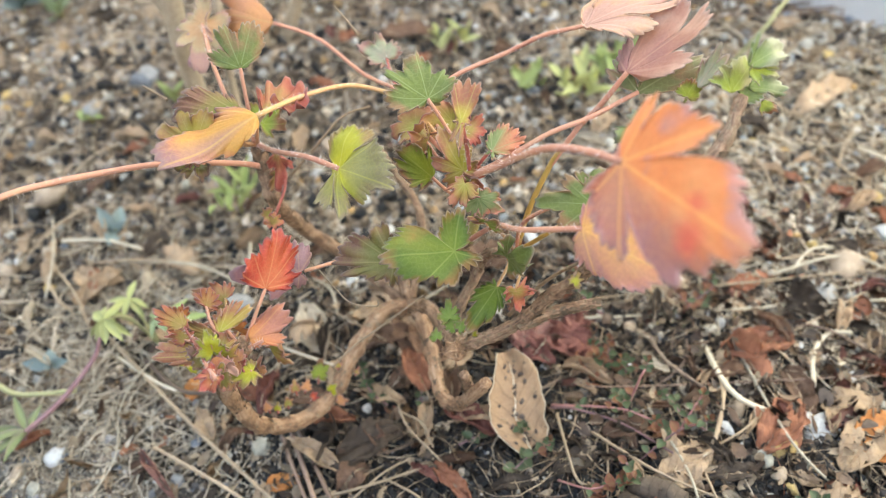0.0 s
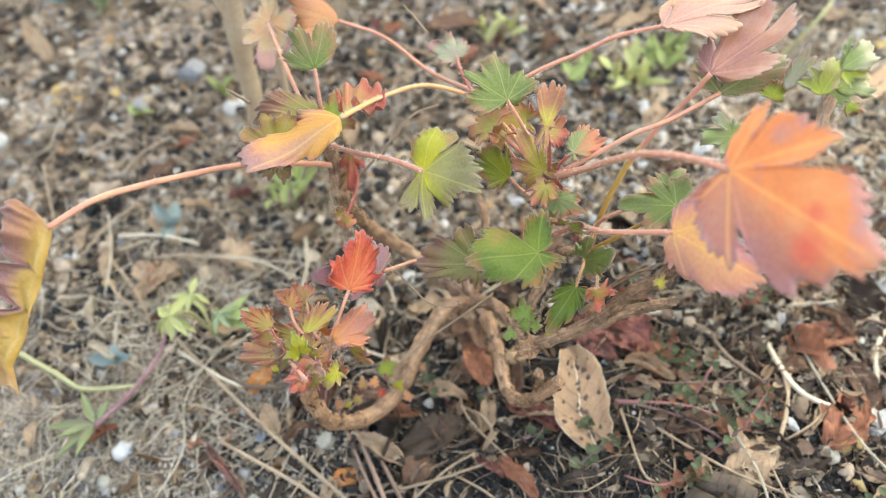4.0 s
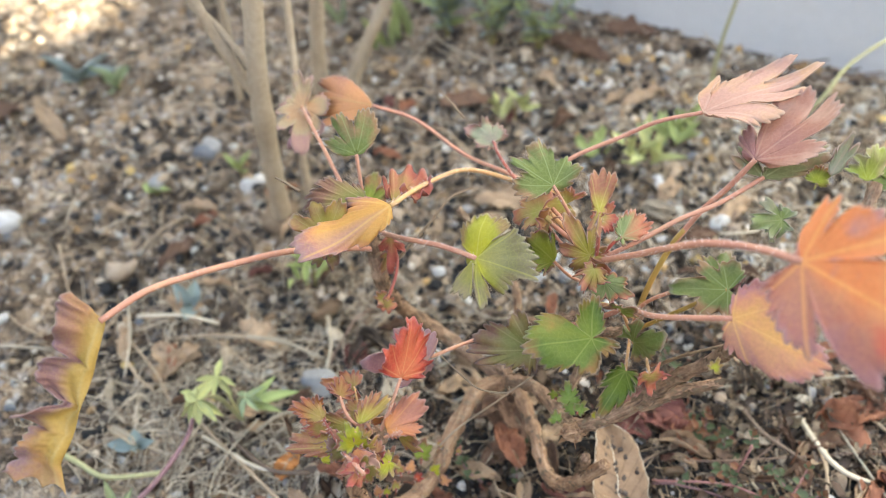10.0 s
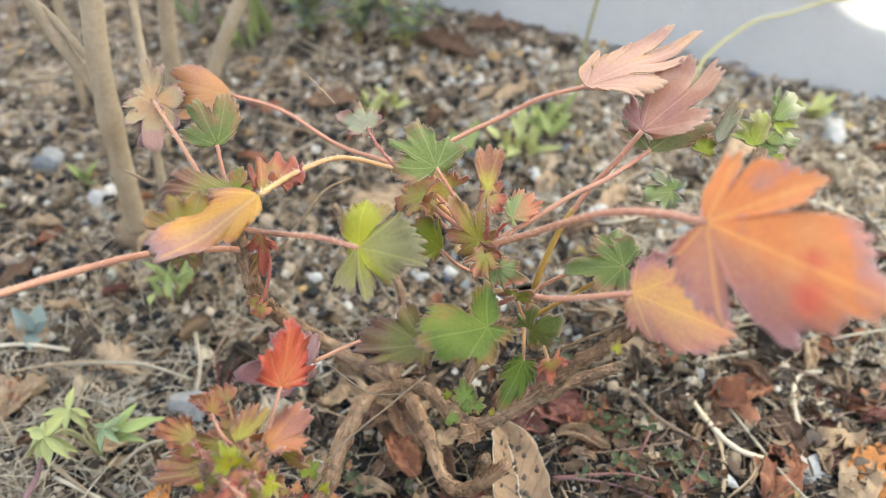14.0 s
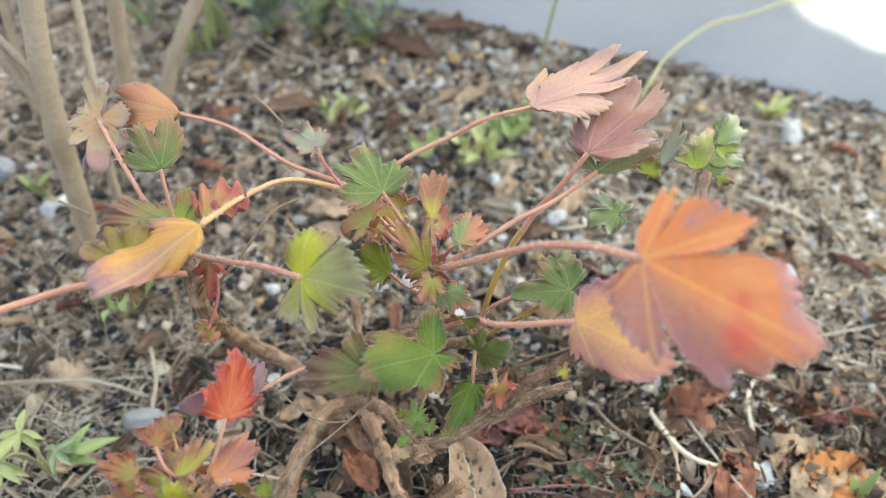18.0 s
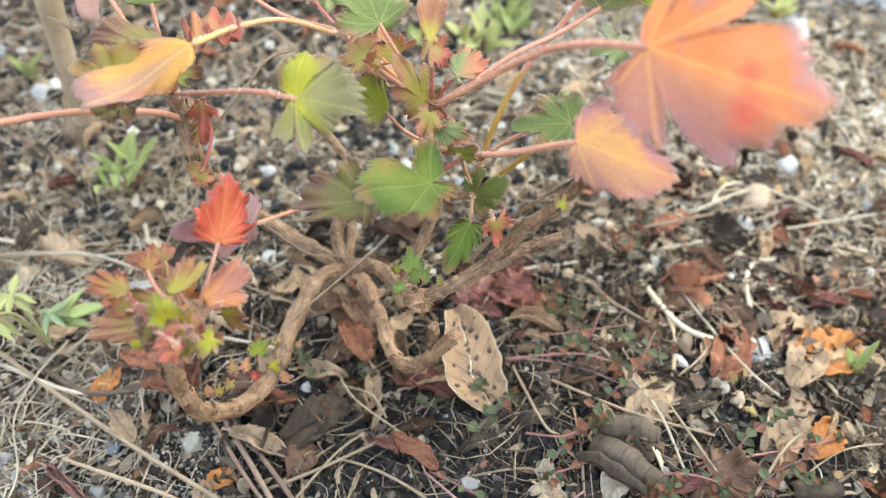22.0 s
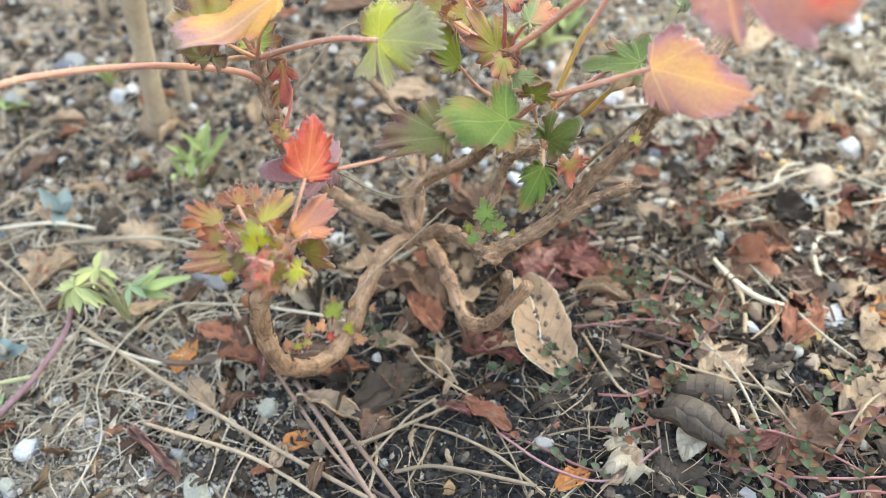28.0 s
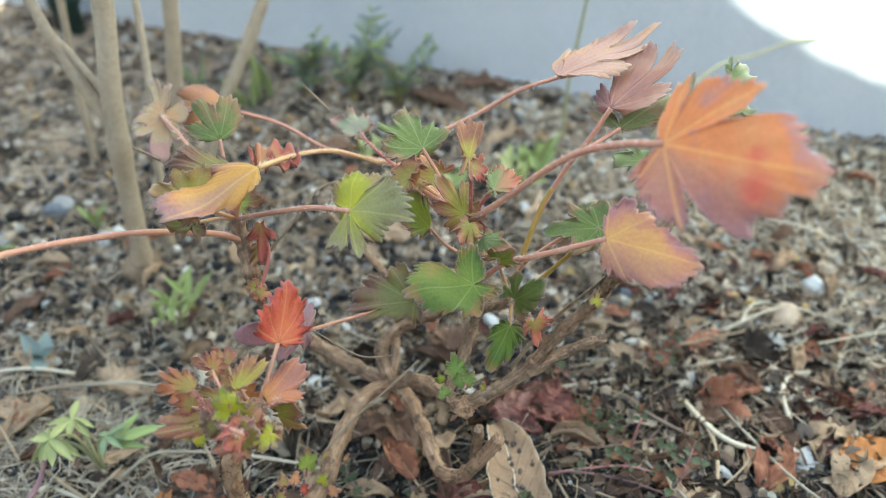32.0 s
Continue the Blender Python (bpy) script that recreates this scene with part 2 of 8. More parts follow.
LEAF_SAYS = {
    "orange": "large orange leaf with golden veins", "salmon": "salmon-orange fan-shaped leaf", "orangered": "orange-red leaf with purple edge", "red": "bright red toothed leaf", "redsmall": "small young red leaf",
    "rosepink": "broad rose-pink leaf with mauve centre", "rose": "small rose-coloured toothed leaf", "pink": "dusty pink lobed leaf", "farpink": "pale mauve leaf", "farorange": "amber leaf", "yellow": "yellow-green lobed leaf", "yellowor": "golden-orange leaf",
    "curl": "golden leaf with curled mauve edges", "green": "green scalloped leaf", "greenD": "broad green lobed leaf with pale veins", "greenyel": "lime-green leaf with dark margin",
    "olive": "olive-bronze toothed leaf", "greenred": "green leaf turning red at the edge", "tinygreen": "small fresh green leaf", "purple": "purple-tinged lobed leaf", "lavender": "dull lavender leaf",
    "darkred": "bronze-coloured leaf", "dark": "dark green leaf", "gray": "small dull mauve leaf", "scal": "grey-green scalloped leaf", "lime": "bright lime leaf",
}

def bark_surface(name, stops):
    """Woody stem: streaks along the wood, faint rings across, flecks and fine cracks."""
    m, nt, b = nodes_of(name)
    v = coords(nt)
    along = nt.nodes.new("ShaderNodeCombineXYZ")
    for k, which in enumerate(("cx", "cy", "run")):
        a = nt.nodes.new("ShaderNodeAttribute")
        a.attribute_name = which
        nt.links.new(a.outputs["Fac"], along.inputs[k])
    squeeze = nt.nodes.new("ShaderNodeMapping")
    squeeze.inputs["Scale"].default_value = (1.0, 1.0, 0.22)
    nt.links.new(along.outputs[0], squeeze.inputs[0])
    pressed = nt.nodes.new("ShaderNodeMapping")
    pressed.inputs["Scale"].default_value = (0.25, 0.25, 1.0)
    nt.links.new(along.outputs[0], pressed.inputs[0])
    streak = noise_tex(nt, 900, 5, 0.65, squeeze.outputs[0])
    rings = noise_tex(nt, 620, 4, 0.6, pressed.outputs[0])
    broad, grain = noise_tex(nt, 120, 4, 0.6, v), noise_tex(nt, 1500, 3, 0.7, v)
    h = mix(nt, 0.3, mix(nt, 0.4, streak, broad), mix(nt, 0.5, rings, grain))
    nt.links.new(ramp(nt, h, stops), b.inputs["Base Color"])
    b.inputs["Roughness"].default_value = 0.68
    b.inputs["Specular IOR Level"].default_value = 0.4
    bump(nt, b, mix(nt, 0.45, streak, mix(nt, 0.5, rings, grain)), 1.0, 0.0012)
    return m


BARK = bark_surface("bark", [(0.36, (0.075, 0.042, 0.023)), (0.44, (0.235, 0.130, 0.071)), (0.53, (0.38, 0.228, 0.128)), (0.66, (0.58, 0.40, 0.26))])
OLD_BARK = bark_surface("old_bark", [(0.37, (0.05, 0.029, 0.018)), (0.45, (0.20, 0.115, 0.066)), (0.54, (0.36, 0.225, 0.135)), (0.65, (0.54, 0.40, 0.27))])
SHRUB_BARK = surface("shrub_bark", [(0.25, (0.29, 0.22, 0.145)), (0.5, (0.42, 0.33, 0.225)), (0.8, (0.54, 0.45, 0.33))], 60, 0.75, 0.5, 0.0006, 8, spread=0.12)
STEM = {
    "bark": BARK,
    "old": OLD_BARK,
    "green": surface("green_stem", [(0.3, (0.26, 0.22, 0.07)), (0.7, (0.34, 0.30, 0.10))], 120, 0.5, 0.3, 0.0003),
    "pet": surface("pink_petiole", [(0.28, (0.46, 0.19, 0.13)), (0.55, (0.56, 0.27, 0.17)), (0.8, (0.58, 0.36, 0.18))], 45, 0.45, 0.3, 0.0003, 10, spread=0.1),
    "pety": surface("yellow_petiole", [(0.28, (0.54, 0.23, 0.12)), (0.5, (0.56, 0.32, 0.14)), (0.8, (0.54, 0.40, 0.15))], 45, 0.45, 0.3, 0.0003, 10, spread=0.1),
    "olive": surface("olive_petiole", [(0.28, (0.36, 0.20, 0.05)), (0.55, (0.42, 0.27, 0.07)), (0.8, (0.46, 0.34, 0.10))], 45, 0.45, 0.3, 0.0003, 10, spread=0.1),
    "red": surface("red_petiole", [(0.3, (0.36, 0.09, 0.07)), (0.7, (0.46, 0.15, 0.10))], 60, 0.45, 0.3, 0.0003, spread=0.1),
    "dead": surface("dead_stalk", [(0.3, (0.14, 0.09, 0.06)), (0.7, (0.36, 0.26, 0.16))], 200, 0.85, 0.6, 0.0004),
}
HAIR = surface("fine_hair", [(0.3, (0.78, 0.66, 0.58)), (0.7, (0.85, 0.78, 0.70))], 300, 0.6, 0.0)
DRY = {
    "spotted": ([(0.25, (0.30, 0.185, 0.105)), (0.55, (0.41, 0.265, 0.155)), (0.8, (0.50, 0.35, 0.22))], "buff dry leaf dotted with dark spots"),
    "tan": ([(0.25, (0.26, 0.17, 0.10)), (0.55, (0.45, 0.31, 0.19)), (0.8, (0.58, 0.43, 0.28))], "tan dry fallen leaf, curled at the edge"),
    "cream": ([(0.25, (0.34, 0.265, 0.18)), (0.6, (0.52, 0.43, 0.31))], "cream dry fallen leaf on soil"),
    "brown": ([(0.25, (0.08, 0.044, 0.028)), (0.55, (0.165, 0.093, 0.056)), (0.8, (0.29, 0.18, 0.11))], "brown dry fallen leaf on soil"),
    "rust": ([(0.25, (0.20, 0.075, 0.04)), (0.55, (0.34, 0.14, 0.075)), (0.8, (0.44, 0.22, 0.12))], "rust-coloured crumpled dry leaf"),
    "maroon": ([(0.3, (0.075, 0.03, 0.026)), (0.5, (0.19, 0.07, 0.052)), (0.7, (0.36, 0.17, 0.12))], "dark maroon crumpled dry leaf"),
    "greybrown": ([(0.25, (0.032, 0.022, 0.015)), (0.55, (0.065, 0.045, 0.030)), (0.8, (0.15, 0.11, 0.076))], "grey-brown crumpled dry leaf"),
    "roll": ([(0.25, (0.06, 0.042, 0.028)), (0.55, (0.115, 0.083, 0.057)), (0.8, (0.22, 0.17, 0.12))], "grey-brown dry leaf rolled into a tube"),
    "orangeleaf": ([(0.25, (0.34, 0.12, 0.035)), (0.55, (0.52, 0.21, 0.06)), (0.8, (0.58, 0.30, 0.13))], "bright orange-brown fallen leaf"),
    "redcurl": ([(0.25, (0.20, 0.085, 0.065)), (0.55, (0.36, 0.18, 0.135)), (0.8, (0.48, 0.31, 0.24))], "dusty red curled dry leaf"),
}
DRY_SAYS = {k: v[1] for k, v in DRY.items()}
DRY = {k: surface("dry_leaf_" + k, v[0], 150, 0.68, 0.9, 0.0008, 5, spread=0.22, veined=True) for k, v in DRY.items()}
SPOT = surface("dark_spot", [(0.3, (0.08, 0.06, 0.05)), (0.7, (0.16, 0.12, 0.09))], 300)
STRAW = {
    "straw": surface("straw", [(0.3, (0.27, 0.19, 0.12)), (0.7, (0.46, 0.35, 0.23))], 130, 0.65, 0.4, 0.0003),
    "pale": surface("pale_straw", [(0.3, (0.42, 0.35, 0.24)), (0.7, (0.62, 0.54, 0.41))], 130, 0.6, 0.4, 0.0003),
    "cream": surface("cream_stick", [(0.3, (0.46, 0.37, 0.25)), (0.7, (0.62, 0.53, 0.40))], 130, 0.6, 0.4, 0.0003),
    "reddish": surface("reddish_straw", [(0.3, (0.17, 0.105, 0.075)), (0.7, (0.33, 0.225, 0.16))], 130, 0.6, 0.4, 0.0003),
    "purple": surface("purple_stem", [(0.3, (0.20, 0.10, 0.10)), (0.7, (0.34, 0.20, 0.19))], 130, 0.5, 0.4, 0.0003),
    "pink": surface("pink_runner", [(0.3, (0.24, 0.10, 0.095)), (0.7, (0.44, 0.22, 0.19))], 130, 0.5, 0.4, 0.0003),
    "dark": surface("dark_twig", [(0.3, (0.10, 0.07, 0.05)), (0.7, (0.24, 0.17, 0.12))], 130, 0.8, 0.5, 0.0004),
}
STRAW_SAYS = {"straw": "thin dry brown straw lying on the soil", "pale": "pale bleached straw lying on the soil", "cream": "short cream-coloured stick on the soil", "reddish": "long reddish-brown dry stalk on soil",
              "purple": "thin purple creeping stem on the soil", "dark": "short dark twig on the soil"}
ROCK = {
    "white": [(0.3, (0.40, 0.38, 0.35)), (0.5, (0.60, 0.58, 0.54)), (0.7, (0.76, 0.75, 0.71))], "grey": [(0.25, (0.24, 0.23, 0.21)), (0.7, (0.42, 0.40, 0.37))],
    "cream": [(0.25, (0.50, 0.42, 0.31)), (0.7, (0.66, 0.58, 0.45))], "tan": [(0.25, (0.33, 0.24, 0.16)), (0.7, (0.52, 0.41, 0.30))],
    "ochre": [(0.25, (0.44, 0.29, 0.10)), (0.7, (0.60, 0.44, 0.19))], "bluegrey": [(0.3, (0.13, 0.14, 0.15)), (0.7, (0.30, 0.31, 0.33))],
    "greygreen": [(0.3, (0.24, 0.22, 0.17)), (0.5, (0.40, 0.37, 0.29)), (0.7, (0.54, 0.50, 0.40))],
}
ROCK = {k: surface("stone_" + k, v, 170, 0.8, 1.0, 0.0009, 5, spread=0.2) for k, v in ROCK.items()}


STONES = [(0.0, (0.040, 0.030, 0.022)), (0.20, (0.13, 0.088, 0.056)), (0.36, (0.30, 0.21, 0.13)), (0.50, (0.095, 0.082, 0.070)), (0.57, (0.40, 0.37, 0.31)), (0.68, (0.37, 0.225, 0.10)), (0.75, (0.31, 0.28, 0.25)), (0.81, (0.56, 0.45, 0.32)), (0.95, (0.64, 0.59, 0.51)), (0.98, (0.16, 0.17, 0.18))]
PALE_STONES = [(0.0, (0.05, 0.04, 0.03)), (0.18, (0.20, 0.15, 0.105)), (0.36, (0.40, 0.37, 0.31)), (0.60, (0.52, 0.44, 0.34)), (0.72, (0.36, 0.37, 0.35)), (0.80, (0.50, 0.31, 0.12)), (0.86, (0.56, 0.49, 0.40)), (0.97, (0.60, 0.57, 0.52))]
DARK_GRIT = [(0.0, (0.008, 0.007, 0.006)), (0.46, (0.020, 0.016, 0.014)), (0.68, (0.045, 0.043, 0.045)), (0.80, (0.10, 0.10, 0.11)), (0.88, (0.12, 0.08, 0.045)), (0.95, (0.22, 0.18, 0.14)), (0.98, (0.42, 0.40, 0.37))]
SAND_GRAINS = [(0.0, (0.08, 0.065, 0.05)), (0.16, (0.26, 0.205, 0.145)), (0.45, (0.38, 0.31, 0.225)), (0.74, (0.47, 0.39, 0.285)), (0.88, (0.20, 0.19, 0.18)), (0.95, (0.52, 0.46, 0.37))]


def gravel_surface(name, tones):
    m, nt, b = nodes_of(name)
    own = nt.nodes.new("ShaderNodeNewGeometry").outputs["Random Per Island"]
    col = ramp(nt, own, tones, True)
    v = coords(nt)
    g = noise_tex(nt, 420, 4, 0.7, v)
    col = mix(nt, 0.7, col, ramp(nt, g, [(0.3, (0.5,) * 3), (0.7, (1.3,) * 3)]), "MULTIPLY")
    nt.links.new(col, b.inputs["Base Color"])
    b.inputs["Roughness"].default_value = 0.75
    bump(nt, b, g, 0.6, 0.0005)
    return m


def soil_surface():
    m, nt, b = nodes_of("soil")
    v = coords(nt)
    patch, clod, grit = noise_tex(nt, 9, 5, 0.6, v), noise_tex(nt, 90, 6, 0.7, v), noise_tex(nt, 700, 4, 0.7, v)
    # humus stops, kept near black to carry shade under the plant
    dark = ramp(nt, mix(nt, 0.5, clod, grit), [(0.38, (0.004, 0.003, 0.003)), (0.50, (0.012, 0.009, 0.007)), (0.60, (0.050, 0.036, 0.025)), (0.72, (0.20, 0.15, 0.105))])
    sand = ramp(nt, mix(nt, 0.6, clod, grit), [(0.38, (0.07, 0.055, 0.04)), (0.48, (0.24, 0.195, 0.145)), (0.58, (0.37, 0.31, 0.23)), (0.75, (0.52, 0.45, 0.35))])
    speck = add(nt, "ShaderNodeTexVoronoi", Scale=330.0)
    nt.links.new(v, speck.inputs["Vector"])
    bits = ramp(nt, speck.outputs["Color"], [(0.0, (0.02, 0.017, 0.015)), (0.4, (0.07, 0.052, 0.038)), (0.6, (0.20, 0.14, 0.085)), (0.82, (0.16, 0.15, 0.145)), (0.95, (0.22, 0.20, 0.18))])
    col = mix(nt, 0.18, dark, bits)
    # dark humus with painted shade round the plant, dry and paler stony soil elsewhere
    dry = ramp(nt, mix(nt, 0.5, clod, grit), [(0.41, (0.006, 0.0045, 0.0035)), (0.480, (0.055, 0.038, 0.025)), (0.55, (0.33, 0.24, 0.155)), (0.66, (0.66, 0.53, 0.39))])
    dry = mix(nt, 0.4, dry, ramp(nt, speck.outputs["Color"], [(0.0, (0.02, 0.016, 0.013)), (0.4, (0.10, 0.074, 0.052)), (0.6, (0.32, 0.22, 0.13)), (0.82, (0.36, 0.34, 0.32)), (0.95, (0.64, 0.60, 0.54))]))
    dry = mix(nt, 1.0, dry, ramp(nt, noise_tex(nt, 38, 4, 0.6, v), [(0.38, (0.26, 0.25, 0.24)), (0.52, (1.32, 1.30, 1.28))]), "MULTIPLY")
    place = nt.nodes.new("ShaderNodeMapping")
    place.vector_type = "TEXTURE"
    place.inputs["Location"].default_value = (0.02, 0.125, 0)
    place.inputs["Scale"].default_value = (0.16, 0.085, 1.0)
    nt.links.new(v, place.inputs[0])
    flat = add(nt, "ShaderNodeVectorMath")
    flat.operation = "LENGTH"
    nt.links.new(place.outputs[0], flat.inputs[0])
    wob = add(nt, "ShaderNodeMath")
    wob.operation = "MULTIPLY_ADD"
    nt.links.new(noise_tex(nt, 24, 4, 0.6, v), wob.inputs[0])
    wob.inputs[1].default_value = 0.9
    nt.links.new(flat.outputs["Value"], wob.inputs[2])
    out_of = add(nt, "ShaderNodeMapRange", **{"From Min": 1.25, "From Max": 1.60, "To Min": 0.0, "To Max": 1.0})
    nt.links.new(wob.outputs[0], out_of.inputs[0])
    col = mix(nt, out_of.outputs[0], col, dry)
    # sandy paler ground towards one corner
    sep = nt.nodes.new("ShaderNodeSeparateXYZ")
    nt.links.new(v, sep.inputs[0])
    line = add(nt, "ShaderNodeMath")
    line.operation = "MULTIPLY_ADD"
    nt.links.new(sep.outputs["X"], line.inputs[0])
    line.inputs[1].default_value = 0.533
    nt.links.new(sep.outputs["Y"], line.inputs[2])
    rng = add(nt, "ShaderNodeMapRange", **{"From Min": 0.094, "From Max": 0.070, "To Min": 0.0, "To Max": 1.0})
    both = add(nt, "ShaderNodeMath")
    both.operation = "MULTIPLY_ADD"
    nt.links.new(patch, both.inputs[0])
    both.inputs[1].default_value = 0.035
    nt.links.new(line.outputs[0], both.inputs[2])
    nt.links.new(both.outputs[0], rng.inputs[0])
    west = add(nt, "ShaderNodeMapRange", **{"From Min": -0.06, "From Max": -0.10, "To Min": 0.0, "To Max": 1.0})
    nt.links.new(sep.outputs["X"], west.inputs[0])
    amount = add(nt, "ShaderNodeMath")
    amount.operation = "MULTIPLY"
    nt.links.new(rng.outputs[0], amount.inputs[0])
    nt.links.new(west.outputs[0], amount.inputs[1])
    col = mix(nt, amount.outputs[0], col, sand)
    nt.links.new(col, b.inputs["Base Color"])
    b.inputs["Roughness"].default_value = 0.9
    b.inputs["Specular IOR Level"].default_value = 0.2
    bump(nt, b, mix(nt, 0.5, clod, grit), 1.0, 0.0016)
    return m


PALE_GRAVEL = gravel_surface("pale_gravel", PALE_STONES)
GRAVEL, BLACK_GRIT, SAND, SOIL = gravel_surface("gravel", STONES), gravel_surface("black_grit", DARK_GRIT), gravel_surface("sand", SAND_GRAINS), soil_surface()
LITTER = gravel_surface("leaf_litter", [(0.0, (0.06, 0.037, 0.024)), (0.18, (0.14, 0.084, 0.05)), (0.40, (0.24, 0.155, 0.095)), (0.54, (0.115, 0.082, 0.056)), (0.68, (0.40, 0.29, 0.18)), (0.76, (0.32, 0.13, 0.065)), (0.82, (0.15, 0.11, 0.08)), (0.92, (0.56, 0.46, 0.33))])
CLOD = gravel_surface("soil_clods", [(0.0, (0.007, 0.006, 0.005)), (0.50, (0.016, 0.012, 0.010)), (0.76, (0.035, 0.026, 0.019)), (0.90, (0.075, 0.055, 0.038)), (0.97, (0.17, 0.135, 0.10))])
# darker crumbs for round the plant, its shade lowered into their colour
SHADED_HUMUS_CRUMB = surface("shaded_humus_crumbs", [(0.3, (0.026, 0.017, 0.011)), (0.6, (0.08, 0.052, 0.034)), (0.8, (0.22, 0.155, 0.10))], 150, 0.8, 0.5, 0.0004, 5, True, 0.8)
CRUMB = surface("leaf_crumbs", [(0.3, (0.12, 0.075, 0.045)), (0.7, (0.46, 0.36, 0.24))], 150, 0.8, 0.5, 0.0004, 5, True, 0.8)
RENDERED = surface("painted_wall", [(0.3, (0.54, 0.555, 0.56)), (0.55, (0.60, 0.61, 0.61)), (0.75, (0.65, 0.655, 0.65))], 14, 0.85, 0.5, 0.002, 12, spread=0.03)
PIPE = surface("green_pipe", [(0.3, (0.03, 0.06, 0.05)), (0.7, (0.05, 0.09, 0.07))], 30, 0.45, 0.2)
UNSEEN_GREY = surface("unseen_grey", [(0.3, (0.30, 0.28, 0.26)), (0.7, (0.42, 0.40, 0.37))], 3, 0.9, 0.3)
FRESH = {
    "seedling": leaf_surface("seedling_green", (0.46, 0.54, 0.20), (0.42, 0.50, 0.19), (0.46, 0.50, 0.24), (0.52, 0.58, 0.28), 0.5),
    "weed": leaf_surface("weed_lime", (0.62, 0.64, 0.26), (0.58, 0.61, 0.27), (0.56, 0.58, 0.28), (0.66, 0.68, 0.36), 0.5),
    "grey": leaf_surface("blue_grey_leaf", (0.28, 0.35, 0.31), (0.30, 0.36, 0.33), (0.34, 0.38, 0.36), (0.36, 0.42, 0.38), 0.6, 0.15),
    "grass": leaf_surface("weed_green", (0.36, 0.44, 0.24), (0.38, 0.45, 0.25), (0.40, 0.46, 0.26), (0.44, 0.52, 0.3), 0.5),
    "lance": leaf_surface("lance_leaf", (0.30, 0.34, 0.15), (0.28, 0.31, 0.16), (0.30, 0.22, 0.22), (0.36, 0.40, 0.22), 0.45, 0.15),
    "thyme": leaf_surface("thyme_green", (0.10, 0.135, 0.062), (0.105, 0.135, 0.066), (0.21, 0.14, 0.09), (0.17, 0.20, 0.11), 0.42, 0.12),
    "thymered": leaf_surface("thyme_bronze", (0.25, 0.125, 0.060), (0.25, 0.095, 0.060), (0.30, 0.12, 0.085), (0.3, 0.18, 0.10), 0.42, 0.15),
}
PALE_STRAW = surface("bleached_straw", [(0.3, (0.34, 0.26, 0.17)), (0.7, (0.62, 0.53, 0.40))], 150, 0.7, 0.4, 0.0003, 5, True, 0.5)
YELLOW_STEM = surface("yellow_stalk", [(0.3, (0.38, 0.36, 0.17)), (0.7, (0.50, 0.47, 0.24))], 60, 0.5, 0.2)


# ---- building blocks ----
def link(name, bm, material, parent=None, label="", smooth=True):
    me = bpy.data.meshes.new(name)
    bm.to_mesh(me)
    bm.free()
    for p in me.polygons:
        p.use_smooth = smooth
    for m in material if isinstance(material, (list, tuple)) else (material,):
        me.materials.append(m)
    ob = new(name, me)
    if parent is not None:
        ob.parent = parent
        ob.matrix_parent_inverse = parent.matrix_basis.inverted()
    return tagged(ob, label)


part = link


def root(name, at, label, category, group=""):
    ob = new(name)
    ob.empty_display_size = 0.01
    ob.location = at
    return tagged(ob, label, category, group)


def ground_height(x, y):
    def g(a, b, s):
        return math.exp(-((x - a) ** 2 + (y - b) ** 2) / (2 * s * s))
    return 0.010 * g(0.07, 0.10, 0.06) - 0.008 * g(-0.14, 0.21, 0.08) - 0.007 * g(0.22, 0.22, 0.07) - 0.006 * g(-0.02, 0.15, 0.03)


def ground_z(x, y):
    near = math.exp(-max(0.0, math.hypot(x, y - 0.3) - 0.6))
    n = 0.0036 * noise.noise((x * 22, y * 22, 0)) + 0.0030 * noise.noise((x * 75, y * 75, 3)) + 0.0026 * noise.noise((x * 170, y * 170, 7))
    return ground_height(x, y) + n * near


def spline(pts, per=6):
    """A smooth line through the points."""
    p = [Vector(q) for q in pts]
    p = [p[0] * 2 - p[1], *p, p[-1] * 2 - p[-2]]
    out = []
    for i in range(1, len(p) - 2):
        for k in range(per):
            t = k / per
            out.append(0.5 * (2 * p[i] + (p[i + 1] - p[i - 1]) * t + (2 * p[i - 1] - 5 * p[i] + 4 * p[i + 1] - p[i + 2]) * t * t + (3 * p[i] - p[i - 1] - 3 * p[i + 1] + p[i + 2]) * t ** 3))
    return out + [p[-2]]


def tube(bm, line, r0, r1, sides=8, lumps=0.0, seed=0.0, cap=True):
    """A tapered, slightly lumpy tube along a line."""
    rings, side = [], None
    n = len(line)
    for i, c in enumerate(line):
        d = (line[min(i + 1, n - 1)] - line[max(i - 1, 0)]).normalized()
        side = (d.orthogonal() if side is None else side - d * side.dot(d)).normalized()
        up = d.cross(side)
        r = r0 + (r1 - r0) * i / max(1, n - 1)
        ring = []
        for k in range(sides):
            a = 2 * math.pi * k / sides
            o = side * math.cos(a) + up * math.sin(a)
            w = 1 + lumps * noise.noise((c + o * r * 2) * 260 + Vector((seed, 0, 0))) if lumps else 1
            ring.append(bm.verts.new(c + o * r * w))
        rings.append(ring)
    for a, b in zip(rings, rings[1:]):
        for k in range(sides):
            bm.faces.new((a[k], a[(k + 1) % sides], b[(k + 1) % sides], b[k]))
    if cap:
        bm.faces.new(rings[0][::-1])
        bm.faces.new(rings[-1])
    return rings


